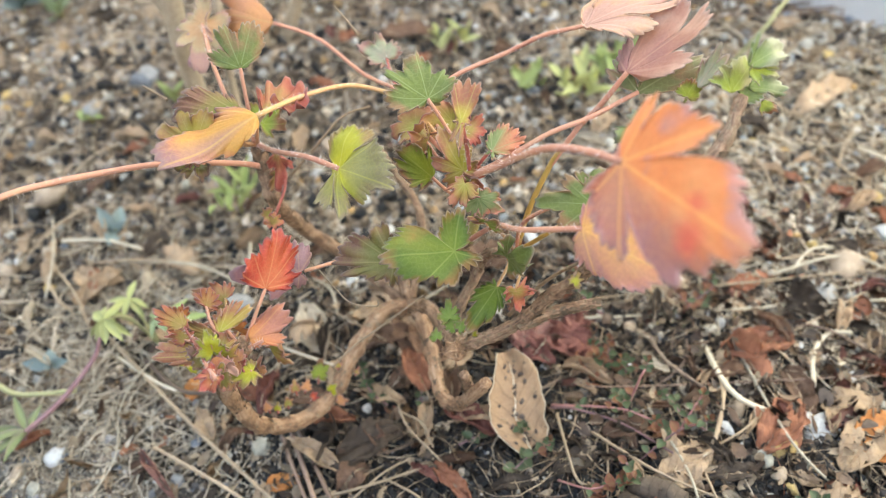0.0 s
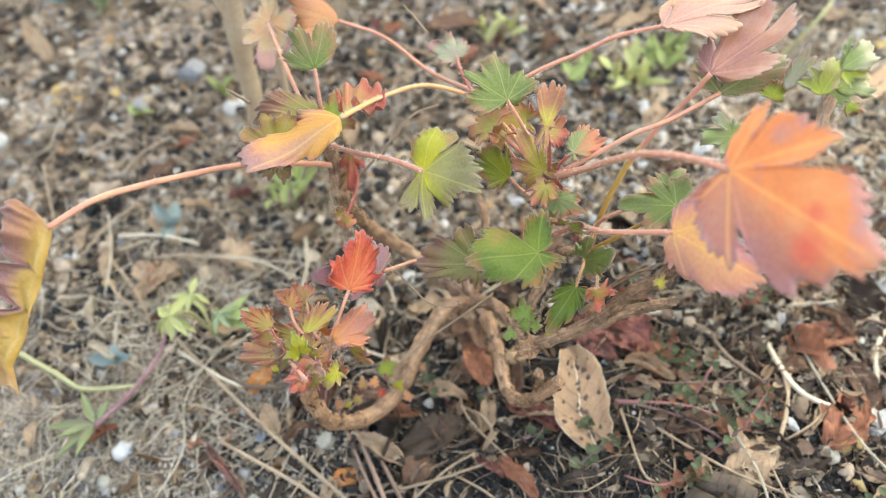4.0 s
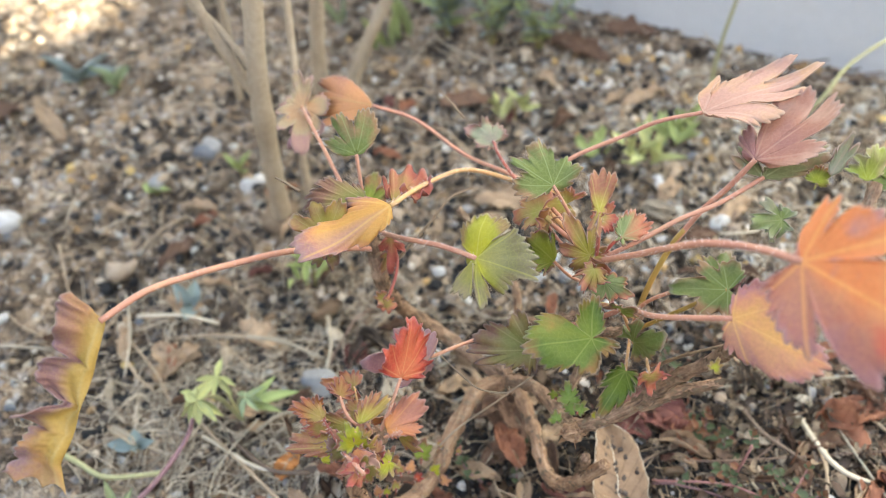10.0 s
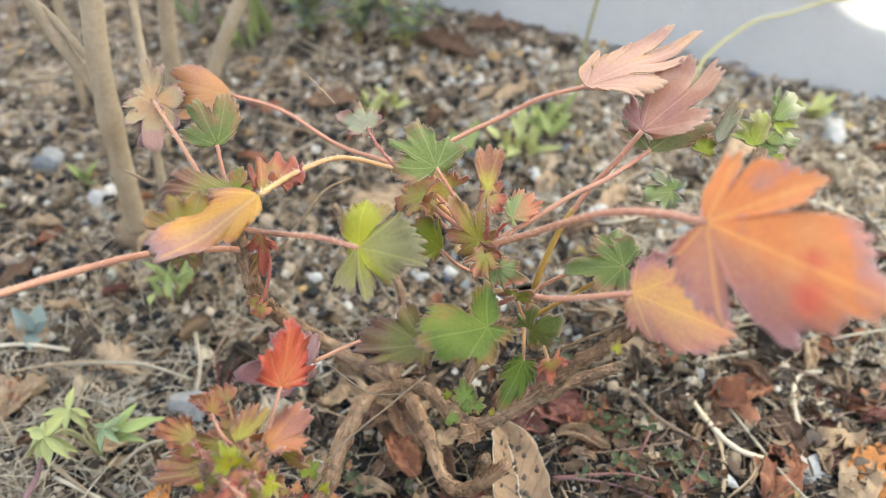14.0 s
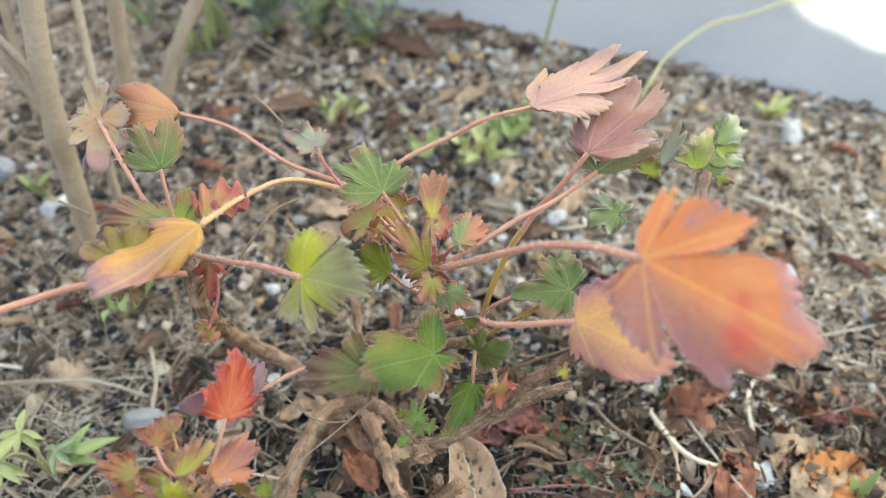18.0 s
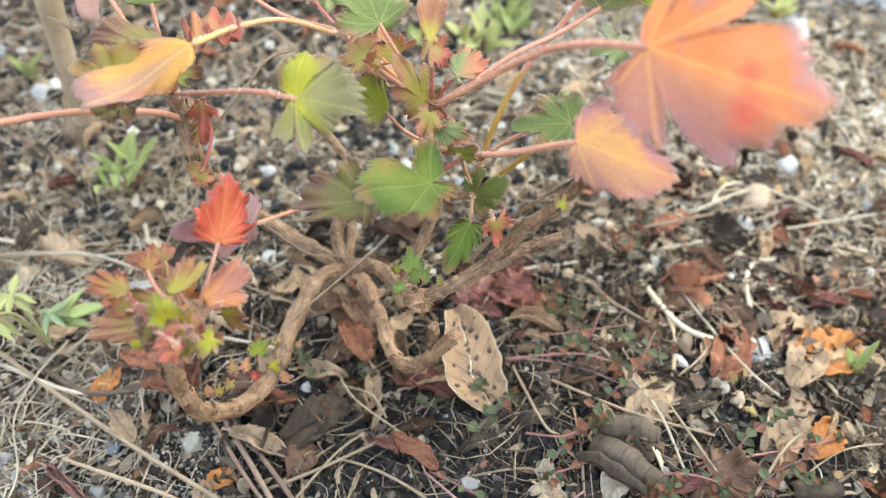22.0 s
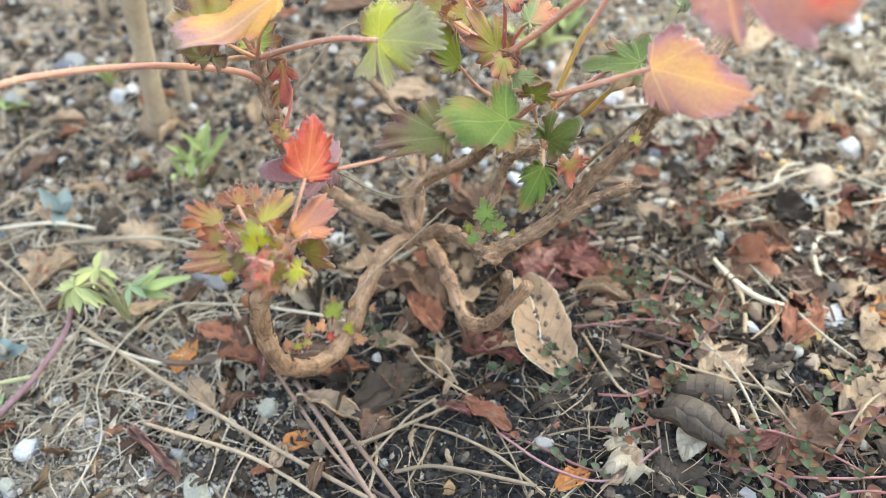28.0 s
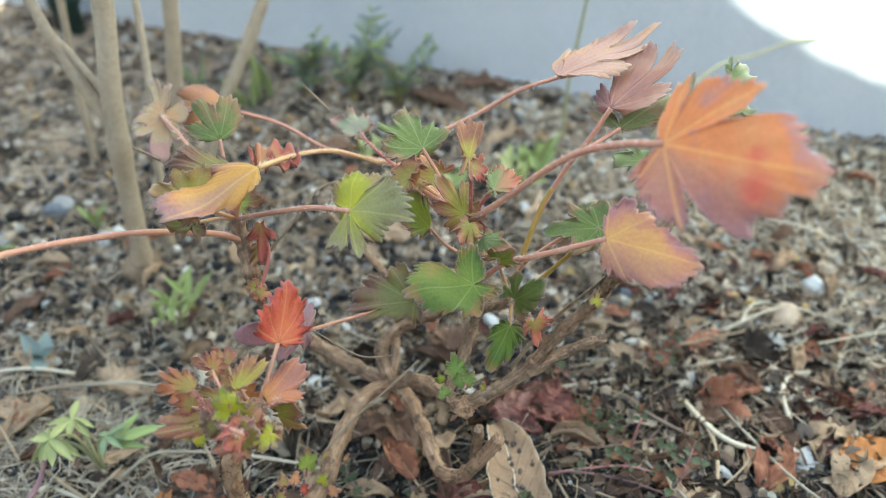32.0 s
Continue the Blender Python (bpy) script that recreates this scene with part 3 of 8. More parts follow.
def palm_blade(base, axis, normal, lobes, ruffle, cut, seed, step=1.5, out=13, spots=()):
    """A palmate blade: lobes and sinuses as (degrees off the axis, length in mm, tone), with rounded teeth along the margin and pleats along its veins."""
    b, u, n = Vector(base), Vector(axis).normalized(), Vector(normal).normalized()
    u = (u - n * u.dot(n)).normalized()
    side = n.cross(u)
    lobes = [(*q, 0)[:3] for q in lobes]
    notch = 0.68 if max(q[1] for q in lobes) > 20 else 0.80
    lobes = [(q[0], q[1] * (notch if 0 < k < len(lobes) - 1 and q[1] < lobes[k - 1][1] and q[1] < lobes[k + 1][1] else 1.0), q[2]) for k, q in enumerate(lobes)]
    long = max(q[1] for q in lobes)
    size = long * 0.001
    bm = bmesh.new()
    edge, rib, run, tone, blot = (bm.verts.layers.float.new(k) for k in ("edge", "rib", "run", "tone", "blot"))
    rnd = random.Random(seed)
    phase = rnd.uniform(0, 6.28)
    room = 360 - (lobes[-1][0] - lobes[0][0])
    wing = max(6, min(24, room / 2 - 4))
    first, last = lobes[0][0] - wing, lobes[-1][0] + wing
    ribs = []
    for q in sorted(lobes, key=lambda q: -q[1]):
        if all(abs(q[0] - r) > (36 if long > 20 else 27) for r in ribs):
            ribs.append(q[0])
    ruffle *= 1.45
    pitch = 1.9 + 0.03 * long if long > 9 else 0.24 * long

    def outline(th):
        if th <= lobes[0][0] or th >= lobes[-1][0]:
            k = 0 if th <= lobes[0][0] else -1
            x = abs(th - lobes[k][0]) / wing
            return lobes[k][1] * (1 - 0.80 * x ** 1.7), lobes[k][2]
        k = max(j for j in range(len(lobes)) if lobes[j][0] <= th)
        a, c = lobes[k], lobes[k + 1]
        wide = c[0] - a[0]
        x = (th - a[0]) / wide
        soft = x ** 2.1 if a[1] > c[1] else 1 - (1 - x) ** 2.1
        deep = cut * max(0.0, min(1.0, (wide - 7) / 11))
        reach = (a[1] + (c[1] - a[1]) * soft) * (1 - 1.15 * deep * (1 - abs(2 * x - 1)) ** 3.2)
        if wide > 70:
            fall = min(1.0, min(x, 1 - x) * wide / 30)
            reach = (a if x < 0.5 else c)[1] * (1 - 0.78 * fall * fall * (3 - 2 * fall))
        return reach, a[2] + (c[2] - a[2]) * soft
    rows, mid = [], bm.verts.new(b)
    mid[tone] = sum(q[2] for q in lobes) / len(lobes) * 0.6
    count = int((last - first) / step)
    arc, was = phase, None
    for i in range(count + 1):
        th = first + (last - first) * i / count
        smooth, own = outline(th)
        mean = sum(outline(min(last, max(first, th + d)))[0] for d in (-30, -20, -10, 0, 10, 20, 30)) / 7
        if was is not None:
            arc += math.hypot(smooth - was, radians(th - before) * smooth * 1.0)
        was, before = smooth, th
        t = arc / pitch
        big = 0.65 + 0.7 * noise.noise((math.floor(t) * 1.9, seed * 0.31, 2))
        bite = pitch * (0.85 if long > 20 else 1.0) * big * (1 - abs(math.sin(math.pi * t))) ** 0.9
        lobule = long * 0.045 * (1 - abs(math.sin(math.pi * t / 2.9 + seed))) ** 1.4 if long > 12 else 0.0
        reach = max(smooth * 0.55, smooth - bite - lobule)
        around = sorted(abs(th - q) for q in ribs)
        pleat = math.sin(math.pi * around[0] / (around[0] + around[1] + 1e-6)) * min(1.0, around[0] / 12) if len(ribs) > 1 else 0.0
        near = min(ribs, key=lambda q: abs(th - q))
        off = min(abs(th - near), 80)
        row = []
        for j in range(1, out + 1):
            f = (j / out) ** 0.85
            inner = min(mean, 1.22 * smooth)
            q = (inner + (smooth - inner) * f * f + (reach - smooth) * f ** 4) * f * 0.001
            w = q / size
            here = Vector((math.cos(radians(th)) * w * 1.7 + seed * 1.3, math.sin(radians(th)) * w * 1.7, seed * 0.7))
            gap, along = w * math.sin(radians(off)), w * math.cos(radians(off))
            vein_run = along - 1.15 * gap
            up_by = ruffle * (f ** 1.6 * (1.7 * noise.noise(here)) + 1.1 * w * f ** 2 * noise.noise((th * 0.022, seed * 0.9, 4)))
            up_by += ruffle * (0.10 if long > 20 else 0.75) * f ** 5 * math.sin(arc * 6.28 / (pitch * 3.1) + phase) * (0.4 + abs(noise.noise((th * 0.03, seed, 7))))
            up_by += 0.020 * pleat * w * f - 0.07 * w * w + 0.0010 * math.sin(vein_run * 41) * min(1, gap / 0.08)
            curl = max(0, f - 0.84) / 0.16
            up_by += 0.05 * curl * curl * noise.noise((th * 0.03, seed, 9)) * 2
            p = b + (u * math.cos(radians(th)) + side * math.sin(radians(th))) * q + n * (up_by * size)
            v = bm.verts.new(p)
            v[edge], v[rib], v[run], v[tone] = f, gap, vein_run, own * min(1, 0.5 + w)
            for deg, far, wide in spots:
                d = math.hypot(q * math.cos(radians(th)) - far * 0.001 * math.cos(radians(deg)), q * math.sin(radians(th)) - far * 0.001 * math.sin(radians(deg))) * 1000 / wide
                v[blot] = max(v[blot], 1 - d * d * (1 + 0.5 * noise.noise((th * 0.3, q * 900, 2)))) if d < 1.3 else v[blot]
            row.append(v)
        rows.append(row)
    for x, y in zip(rows, rows[1:]):
        bm.faces.new((mid, x[0], y[0]))
        for j in range(out - 1):
            bm.faces.new((x[j], x[j + 1], y[j + 1], y[j]))
    return bm


def lobed(base, tip, left, right, seed, slim=1.0):
    """Axis, normal and seven uneven lobes for a small leaf given by its base, tip and widest points."""
    b, t, l, r = (Vector(q) for q in (base, tip, left, right))
    u = (t - b).normalized()
    n = (l - b).cross(r - b)
    if n.length < 1e-9:
        n = u.cross(Vector((0, 0, 1)))
    n = (n - u * n.dot(u)).normalized()
    if n.dot(Vector((0.05, -0.7, 0.7))) < 0:
        n = -n
    side = n.cross(u)
    rnd = random.Random(seed)
    long = (t - b).length * 1000
    wing = {}
    for p in (l, r):
        q = p - b
        wing[1 if q.dot(side) > 0 else -1] = max(0.42 * long, min(1.1 * long, q.length * 1000))
    rows = [(0, long)]
    for s in (-1, 1):
        w = slim * wing.get(s, 0.7 * long)
        for deg, size in ((21, 0.84 * (long + w) / 2), (41, 0.52 * long + 0.46 * w), (63, 0.84 * w), (84, 1.0 * w), (106, 0.84 * w), (128, 0.82 * w)):
            rows.append((s * (deg + rnd.uniform(-4, 4)), size * rnd.uniform(0.80, 1.02)))
    return u, n, tuple(sorted(rows))


def folded_blade(base, tip, left, seed):
    """A withering leaf folded along its midrib: one smooth edge, the other side in curled, toothed mauve lobes, the end flat and flared."""
    b, t, l = (Vector(q) for q in (base, tip, left))
    a = t - b
    size, axis = a.length, a.normalized()
    side = ((l - b) - axis * (l - b).dot(axis)).normalized()
    nrm = axis.cross(side).normalized()
    if nrm.y > 0:
        nrm = -nrm
    bm = bmesh.new()
    edge, rib, run, tone = (bm.verts.layers.float.new(k) for k in ("edge", "rib", "run", "tone"))
    rows = []
    long, across = 110, 18
    for i in range(long + 1):
        u = i / long
        # lobes at a tenth, four tenths and six tenths of the length, then the broad end
        lobe = max(0.0, 1 - ((u - 0.11) / 0.17) ** 2, 1 - ((u - 0.39) / 0.11) ** 2, 1 - ((u - 0.60) / 0.075) ** 2)
        end = max(0.0, min(1.0, (u - 0.63) / 0.06))
        reach = 0.07 + (0.20 + 0.16 * noise.noise((u * 5.3, seed, 5))) * lobe ** 0.5 * (1 - end) + 0.17 * end * (0.9 + 0.35 * (u - 0.7))
        reach -= 0.036 * (1 - abs(math.sin(u * 62 + 1.6 * math.sin(u * 17)))) * (0.6 + abs(noise.noise((u * 14, seed, 8)))) + 0.02 * noise.noise((u * 9, seed, 0))
        back = 0.03 + 0.10 * max(0.0, u - 0.84) / 0.16
        row = []
        for k in range(across + 1):
            f = k / across
            v = -back + f * (reach + back)
            fold = lobe * (1 - end)
            curl = size * max(0, f - 0.40) ** 1.4 * (0.03 + 0.62 * fold * (0.45 + 1.3 * noise.noise((u * 8, 3, seed))))
            wave = 0.05 * size * f * f * math.sin(u * 27 + seed) + 0.05 * size * noise.noise((u * 5, f * 3, seed))
            tip_cut = 1 - 0.05 * abs(math.sin(f * 8)) * max(0, u - 0.85) / 0.15
            bow = 0.05 * size * math.sin(math.pi * u)
            p = b + axis * (u * size * tip_cut - 0.12 * size * f * (1 - u) ** 3) + side * (v * size * (1 - 0.2 * f * max(0, curl / size * 4)) - bow * 0.6) + nrm * (curl + wave)
            vert = bm.verts.new(p)
            vert[edge], vert[rib], vert[run] = 0.2 + 0.78 * f, abs(f - 0.16) * 0.3, u * 1.4 - 0.5 * abs(f - 0.16) * 0.3
            vert[tone] = max(0.0, min(1.0, (f - 0.42) / 0.25)) * (1 - end) * (0.55 + 0.45 * min(1, u * 4)) + 0.35 * max(0.0, u - 0.85) / 0.15
            row.append(vert)
        rows.append(row)
    for x, y in zip(rows, rows[1:]):
        for k in range(across):
            bm.faces.new((x[k], y[k], y[k + 1], x[k + 1]))
    return bm


def thicken(ob, amount):
    mod = ob.modifiers.new("thickness", "SOLIDIFY")
    mod.thickness, mod.offset = amount, 0
    return ob


# ---- the setting ----
def spread(lo, hi, step, far):
    mid = list(np.arange(lo, hi + step / 2, step))
    grow, out = step * 1.6, []
    x = hi
    while x < far:
        x += grow
        grow *= 1.55
        out.append(x)
    low, x, grow = [], lo, step * 1.6
    while x > -far:
        x -= grow
        grow *= 1.55
        low.append(x)
    return low[::-1] + mid + out


xs, ys = spread(-0.46, 0.52, 0.0024, 60), spread(-0.02, 0.70, 0.0024, 60)
verts = [(x, y, ground_z(x, y)) for y in ys for x in xs]
w = len(xs)
faces = [(j * w + i, j * w + i + 1, (j + 1) * w + i + 1, (j + 1) * w + i) for j in range(len(ys) - 1) for i in range(w - 1)]
me = bpy.data.meshes.new("ground")
me.from_pydata(verts, [], faces)
for p in me.polygons:
    p.use_smooth = True
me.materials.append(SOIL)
tagged(new("ground", me), "dark crumbly garden soil with sand and grit", "soil", kind="structure")

# the painted wall behind the bed runs at a slant
WA, WB = Vector((-0.024, 0.559, 0)), Vector((0.298, 0.346, 0))
along = (WB - WA).normalized()
away = Vector((-along.y, along.x, 0))
away = away if away.y > 0 else -away


def slab(a, b, depth, z0, z1, bevel, cuts=24):
    """A straight wall with softened top edges and a slightly uneven face."""
    bm = bmesh.new()
    d, n = (b - a), away
    prof = [(0, z0), (0, z1 - bevel), (bevel, z1), (depth - bevel, z1), (depth, z1 - bevel), (depth, z0)]
    rows = []
    for i in range(cuts + 1):
        c = a + d * (i / cuts)
        rows.append([bm.verts.new(c + n * (o + 0.0015 * noise.noise((i * 1.7, z * 9, o))) + Vector((0, 0, z))) for o, z in prof])
    for x, y in zip(rows, rows[1:]):
        for j in range(len(prof) - 1):
            bm.faces.new((x[j], y[j], y[j + 1], x[j + 1]))
    bm.faces.new(rows[0])
    bm.faces.new(rows[-1][::-1])
    bmesh.ops.recalc_face_normals(bm, faces=bm.faces)
    return bm


tagged(link("wall_back", slab(WA - along * 2.6, WA + along * 2.2, 0.14, -0.05, 0.9, 0.01), RENDERED, smooth=False), "white painted rendered garden wall partly in shade", "wall", kind="structure")

# unseen blocker added to shade the bed; its outline draws the wall's shade edge
def cast(x, y, z, far=-1.7):
    k = (far - y) / SUN.y
    return Vector((x, y, z)) + SUN * k


def on_wall(x, z):
    return WA.x + (x - WA.x), WA.y + (x - WA.x) * along.y / along.x, z


outline = [cast(-2.4, 0.34, 0), cast(-0.36, 0.485, 0), cast(-0.31, 0.515, 0), cast(-0.25, 0.53, 0), cast(-0.215, 0.60, 0), cast(*on_wall(-0.24, 0)), cast(*on_wall(-0.30, 0.5)), cast(*on_wall(0.05, 0.42)),
           cast(*on_wall(0.110, 0.12)), cast(*on_wall(0.140, 0.068)), cast(*on_wall(0.152, 0.068)), cast(*on_wall(0.160, 0.095)), cast(*on_wall(0.204, 0.110)), cast(*on_wall(0.211, 0.091)), cast(*on_wall(0.224, 0.094)),
           cast(*on_wall(0.233, 0.087)), cast(*on_wall(0.252, 0.072)), cast(*on_wall(0.273, 0.062)), cast(*on_wall(0.289, 0.052)), cast(*on_wall(0.301, 0.050)), cast(*on_wall(0.311, 0.044)), cast(*on_wall(0.335, 0.042)), cast(0.55, 0.10, 0), cast(2.4, -0.5, 0)]
bm = bmesh.new()
front = [bm.verts.new(p) for p in outline] + [bm.verts.new((outline[-1].x, -1.7, -0.02)), bm.verts.new((outline[0].x, -1.7, -0.02))]
face = bm.faces.new(front)
got = bmesh.ops.extrude_face_region(bm, geom=[face])
bmesh.ops.translate(bm, verts=[v for v in got["geom"] if isinstance(v, bmesh.types.BMVert)], vec=(0, -0.2, 0))
bmesh.ops.recalc_face_normals(bm, faces=bm.faces)
tagged(link("wall_opposite", bm, UNSEEN_GREY, smooth=False), "unseen grey panel added to block the sun, cut to the shade's edge", "building", kind="structure")

# unseen panels added on both sides to narrow the sky light
for x, h in ((-1.5, 1.1), (2.3, 2.0)):
    bm = bmesh.new()
    bmesh.ops.create_cube(bm, size=1)
    for v in bm.verts:
        v.co = Vector((x + v.co.x * 0.15, v.co.y * 5.0 - 0.6, h / 2 + v.co.z * h - 0.03))
    bmesh.ops.bevel(bm, geom=bm.edges[:], offset=0.01, segments=2, affect="EDGES")
    tagged(link("wall_left" if x < 0 else "wall_right", bm, UNSEEN_GREY, smooth=False), "unseen grey panel added to hold off sky light", "wall", kind="structure")

# ---- the scented-leaf geranium ----
plant = root("geranium_plant", (-0.0151, 0.187, 0.0), "sprawling woody geranium with green, orange and red lobed leaves", "plant")
SEED = [0]


def hairs(line, r, count, rnd):
    bm = bmesh.new()
    for _ in range(count):
        i = rnd.randrange(len(line) - 1)
        c = line[i].lerp(line[i + 1], rnd.random())
        d = (line[i + 1] - line[i]).normalized()
        o = d.orthogonal().normalized()
        o.rotate(Matrix.Rotation(rnd.uniform(0, 6.28), 3, d))
        s = d.cross(o)
        ln = rnd.uniform(0.0007, 0.0016)
        tip = c + o * (r + ln) + d * rnd.uniform(-0.0004, 0.0004)
        k = 0.00006
        q = [bm.verts.new(c + o * r * 0.9 + e) for e in (s * k, d * k, -s * k)]
        top = bm.verts.new(tip)
        for x, y in ((0, 1), (1, 2), (2, 0)):
            bm.faces.new((q[x], q[y], top))
    return bm


def stem(name, kind, r0, r1, *pts):
    SEED[0] += 1
    rnd = random.Random(SEED[0])
    woody = kind in ("bark", "old")
    line = spline(pts, 22 if woody else 7)
    bm = bmesh.new()
    run, cx, cy = (bm.verts.layers.float.new(k) for k in ("run", "cx", "cy"))
    if woody:
        rings = tube(bm, line, r0, r1, 18, 0.26, SEED[0] * 3.1)
        far = 0.0
        for i, ring in enumerate(rings):
            far += (line[i] - line[i - 1]).length if i else 0.0
            for k, v in enumerate(ring):
                v[run], v[cx], v[cy] = far + SEED[0] * 0.37, r0 * math.cos(k * 0.349), r0 * math.sin(k * 0.349)
        # old leaf scars swell the stem at intervals
        gap = rnd.randint(11, 17)
        for i, ring in enumerate(rings):
            grow = 1 + 0.16 * math.exp(-(((i % gap) - gap / 2) / 2.0) ** 2) + 0.02 * rnd.uniform(-1, 1)
            for v in ring:
                v.co = line[i] + (v.co - line[i]) * grow
    else:
        tube(bm, line, r0, r1, 8, 0.06, SEED[0])
    ob = part(name, bm, STEM[kind], plant)
    if kind in ("pet", "pety", "red", "green"):
        long = sum((b - a).length for a, b in zip(line, line[1:]))
        part("hair", hairs(line, (r0 + r1) / 2, int(long * 3000), rnd), HAIR, ob, "fine pale hairs")
    elif woody:
        # flaking bark and dried stipules
        bm = bmesh.new()
        for _ in range(int(130 * len(pts) / 4)):
            i = rnd.randrange(len(line) - 1)
            d = (line[i + 1] - line[i]).normalized()
            o = d.orthogonal().normalized()
            o.rotate(Matrix.Rotation(rnd.uniform(0, 6.28), 3, d))
            s = d.cross(o)
            c = line[i] + o * (r0 + (r1 - r0) * i / len(line)) * 1.02
            h, wd = rnd.uniform(0.0006, 0.0018), rnd.uniform(0.0004, 0.0010)
            lift = o * rnd.uniform(0.0002, 0.0009)
            q = [bm.verts.new(c + e) for e in (s * wd - d * h * 0.4, -s * wd - d * h * 0.4, -s * wd * 0.5 + d * h + lift, s * wd * 0.4 + d * h * 0.9 + lift, o * -0.0003)]
            bm.faces.new(q[:4])
            bm.faces.new((q[0], q[3], q[4]))
            bm.faces.new((q[1], q[2], q[4]))
        part("bark_scale", bm, STEM["dead"], ob, "flaking dry bark")
    return ob


def leaf(kind, style, base, tip, left, right, ruffle):
    SEED[0] += 1
    if style == "curl":
        bm = folded_blade(base, tip, left, SEED[0])
    else:
        axis, normal, lobes = lobed(base, tip, left, right, SEED[0], {"fold": 0.62, "wilt": 0.26}.get(style, 1.0))
        small = (Vector(tip) - Vector(base)).length < 0.006
        bm = palm_blade(base, axis, normal, lobes, ruffle * 1.3, 0.0, SEED[0], 6.0 if small else 3.0, 6 if small else 10)
    return thicken(part("leaf", bm, LEAF[kind], plant, LEAF_SAYS[kind]), 0.00028)


def palm(kind, base, axis, normal, lobes, ruffle, cut, spots=()):
    SEED[0] += 1
    long = max(q[1] for q in lobes)
    bm = palm_blade(base, axis, normal, lobes, ruffle, cut, SEED[0], 0.9 if long > 20 else 1.6, 16 if long > 20 else 11, spots)
    return thicken(part("leaf", bm, LEAF[kind], plant, LEAF_SAYS[kind]), 0.00028)


stem("woody_stem", "old", .0028, .0025, (-0.0151, 0.1870, 0.0305), (-0.0289, 0.2034, 0.0286), (-0.0419, 0.2128, 0.0355), (-0.0536, 0.2116, 0.0539), (-0.0582, 0.2042, 0.0752), (-0.0590, 0.2002, 0.0877), (-0.0602, 0.2055, 0.0971), (-0.0610, 0.2093, 0.1049))
stem("woody_stem", "bark", .0030, .0027, (-0.0151, 0.1870, 0.0305), (-0.0270, 0.1835, 0.0308), (-0.0387, 0.1698, 0.0270), (-0.0477, 0.1550, 0.0221), (-0.0600, 0.1436, 0.0234), (-0.0709, 0.1359, 0.0380), (-0.0736, 0.1324, 0.0600), (-0.0723, 0.1296, 0.0781), (-0.0667, 0.1298, 0.0918), (-0.0609, 0.1317, 0.0993))
stem("woody_stem", "bark", .0028, .0022, (-0.0151, 0.1870, 0.0305), (-0.0113, 0.1784, 0.0334), (-0.0082, 0.1629, 0.0300), (-0.0062, 0.1477, 0.0265), (-0.0003, 0.1382, 0.0344), (0.0099, 0.1332, 0.0569))
stem("woody_stem", "old", .0025, .0019, (-0.0151, 0.1870, 0.0305), (-0.0076, 0.1736, 0.0462), (-0.0015, 0.1566, 0.0549), (0.0026, 0.1465, 0.0620), (0.0127, 0.1446, 0.0683), (0.0235, 0.1454, 0.0749), (0.0318, 0.1448, 0.0877), (0.0394, 0.1396, 0.1046), (0.0420, 0.1332, 0.1219))
stem("stub", "old", .0019, .0015, (0.0224, 0.1440, 0.0734), (0.0346, 0.1457, 0.0778), (0.0491, 0.1452, 0.0819))
stem("stub", "old", .0020, .0016, (0.0054, 0.1429, 0.0311), (0.0028, 0.1328, 0.0653))
stem("woody_stem", "old", .0026, .0020, (-0.0151, 0.1870, 0.0305), (-0.0163, 0.1987, 0.0406), (-0.0046, 0.2002, 0.0489), (0.0054, 0.1887, 0.0637), (0.0086, 0.1680, 0.0915))
stem("woody_stem", "old", .0018, .0016, (-0.0016, 0.1565, 0.0555), (0.0095, 0.1675, 0.0683), (0.0147, 0.1720, 0.0772), (0.0245, 0.1677, 0.0832))
stem("woody_stem", "green", .0018, .0017, (0.0086, 0.1680, 0.0915), (0.0120, 0.1703, 0.1024), (0.0106, 0.1723, 0.1177))
stem("woody_stem", "old", .0016, .0012, (-0.0151, 0.1870, 0.0305), (-0.0075, 0.2109, 0.0533), (-0.0157, 0.2270, 0.0657), (-0.0271, 0.2418, 0.0764))
stem("woody_stem", "old", .0030, .0016, (0.0384, 0.1273, 0.1274), (0.0580, 0.1398, 0.1319), (0.0778, 0.1530, 0.1390), (0.0862, 0.1645, 0.1474))
stem("dead_twig", "dead", .0008, .0004, (0.0203, 0.1536, 0.0662), (0.0305, 0.1559, 0.0778), (0.0351, 0.1490, 0.0944), (0.0411, 0.1344, 0.1215))
stem("flower_stalk", "dead", .0006, .0004, (-0.0590, 0.2006, 0.0874), (-0.0405, 0.2107, 0.1014), (-0.0313, 0.2193, 0.1053), (-0.0215, 0.2274, 0.1017))
stem("petiole", "pet", .0010, .0009, (0.0106, 0.1723, 0.1177), (0.0177, 0.1594, 0.1344), (0.0225, 0.1481, 0.1494), (0.0278, 0.1383, 0.1613), (0.0347, 0.1290, 0.1686), (0.0405, 0.1205, 0.1729))
stem("petiole", "pet", .0008, .0007, (0.0106, 0.1723, 0.1177), (0.0227, 0.1714, 0.1260), (0.0349, 0.1722, 0.1331), (0.0471, 0.1746, 0.1356), (0.0624, 0.1814, 0.1373))
stem("petiole", "olive", .0010, .0009, (0.0245, 0.1677, 0.0832), (0.0298, 0.1738, 0.0984), (0.0367, 0.1786, 0.1124), (0.0410, 0.1803, 0.1188))
stem("petiole", "pet", .0009, .0008, (0.0367, 0.1786, 0.1124), (0.0453, 0.1816, 0.1247), (0.0520, 0.1815, 0.1343), (0.0582, 0.1815, 0.1452))
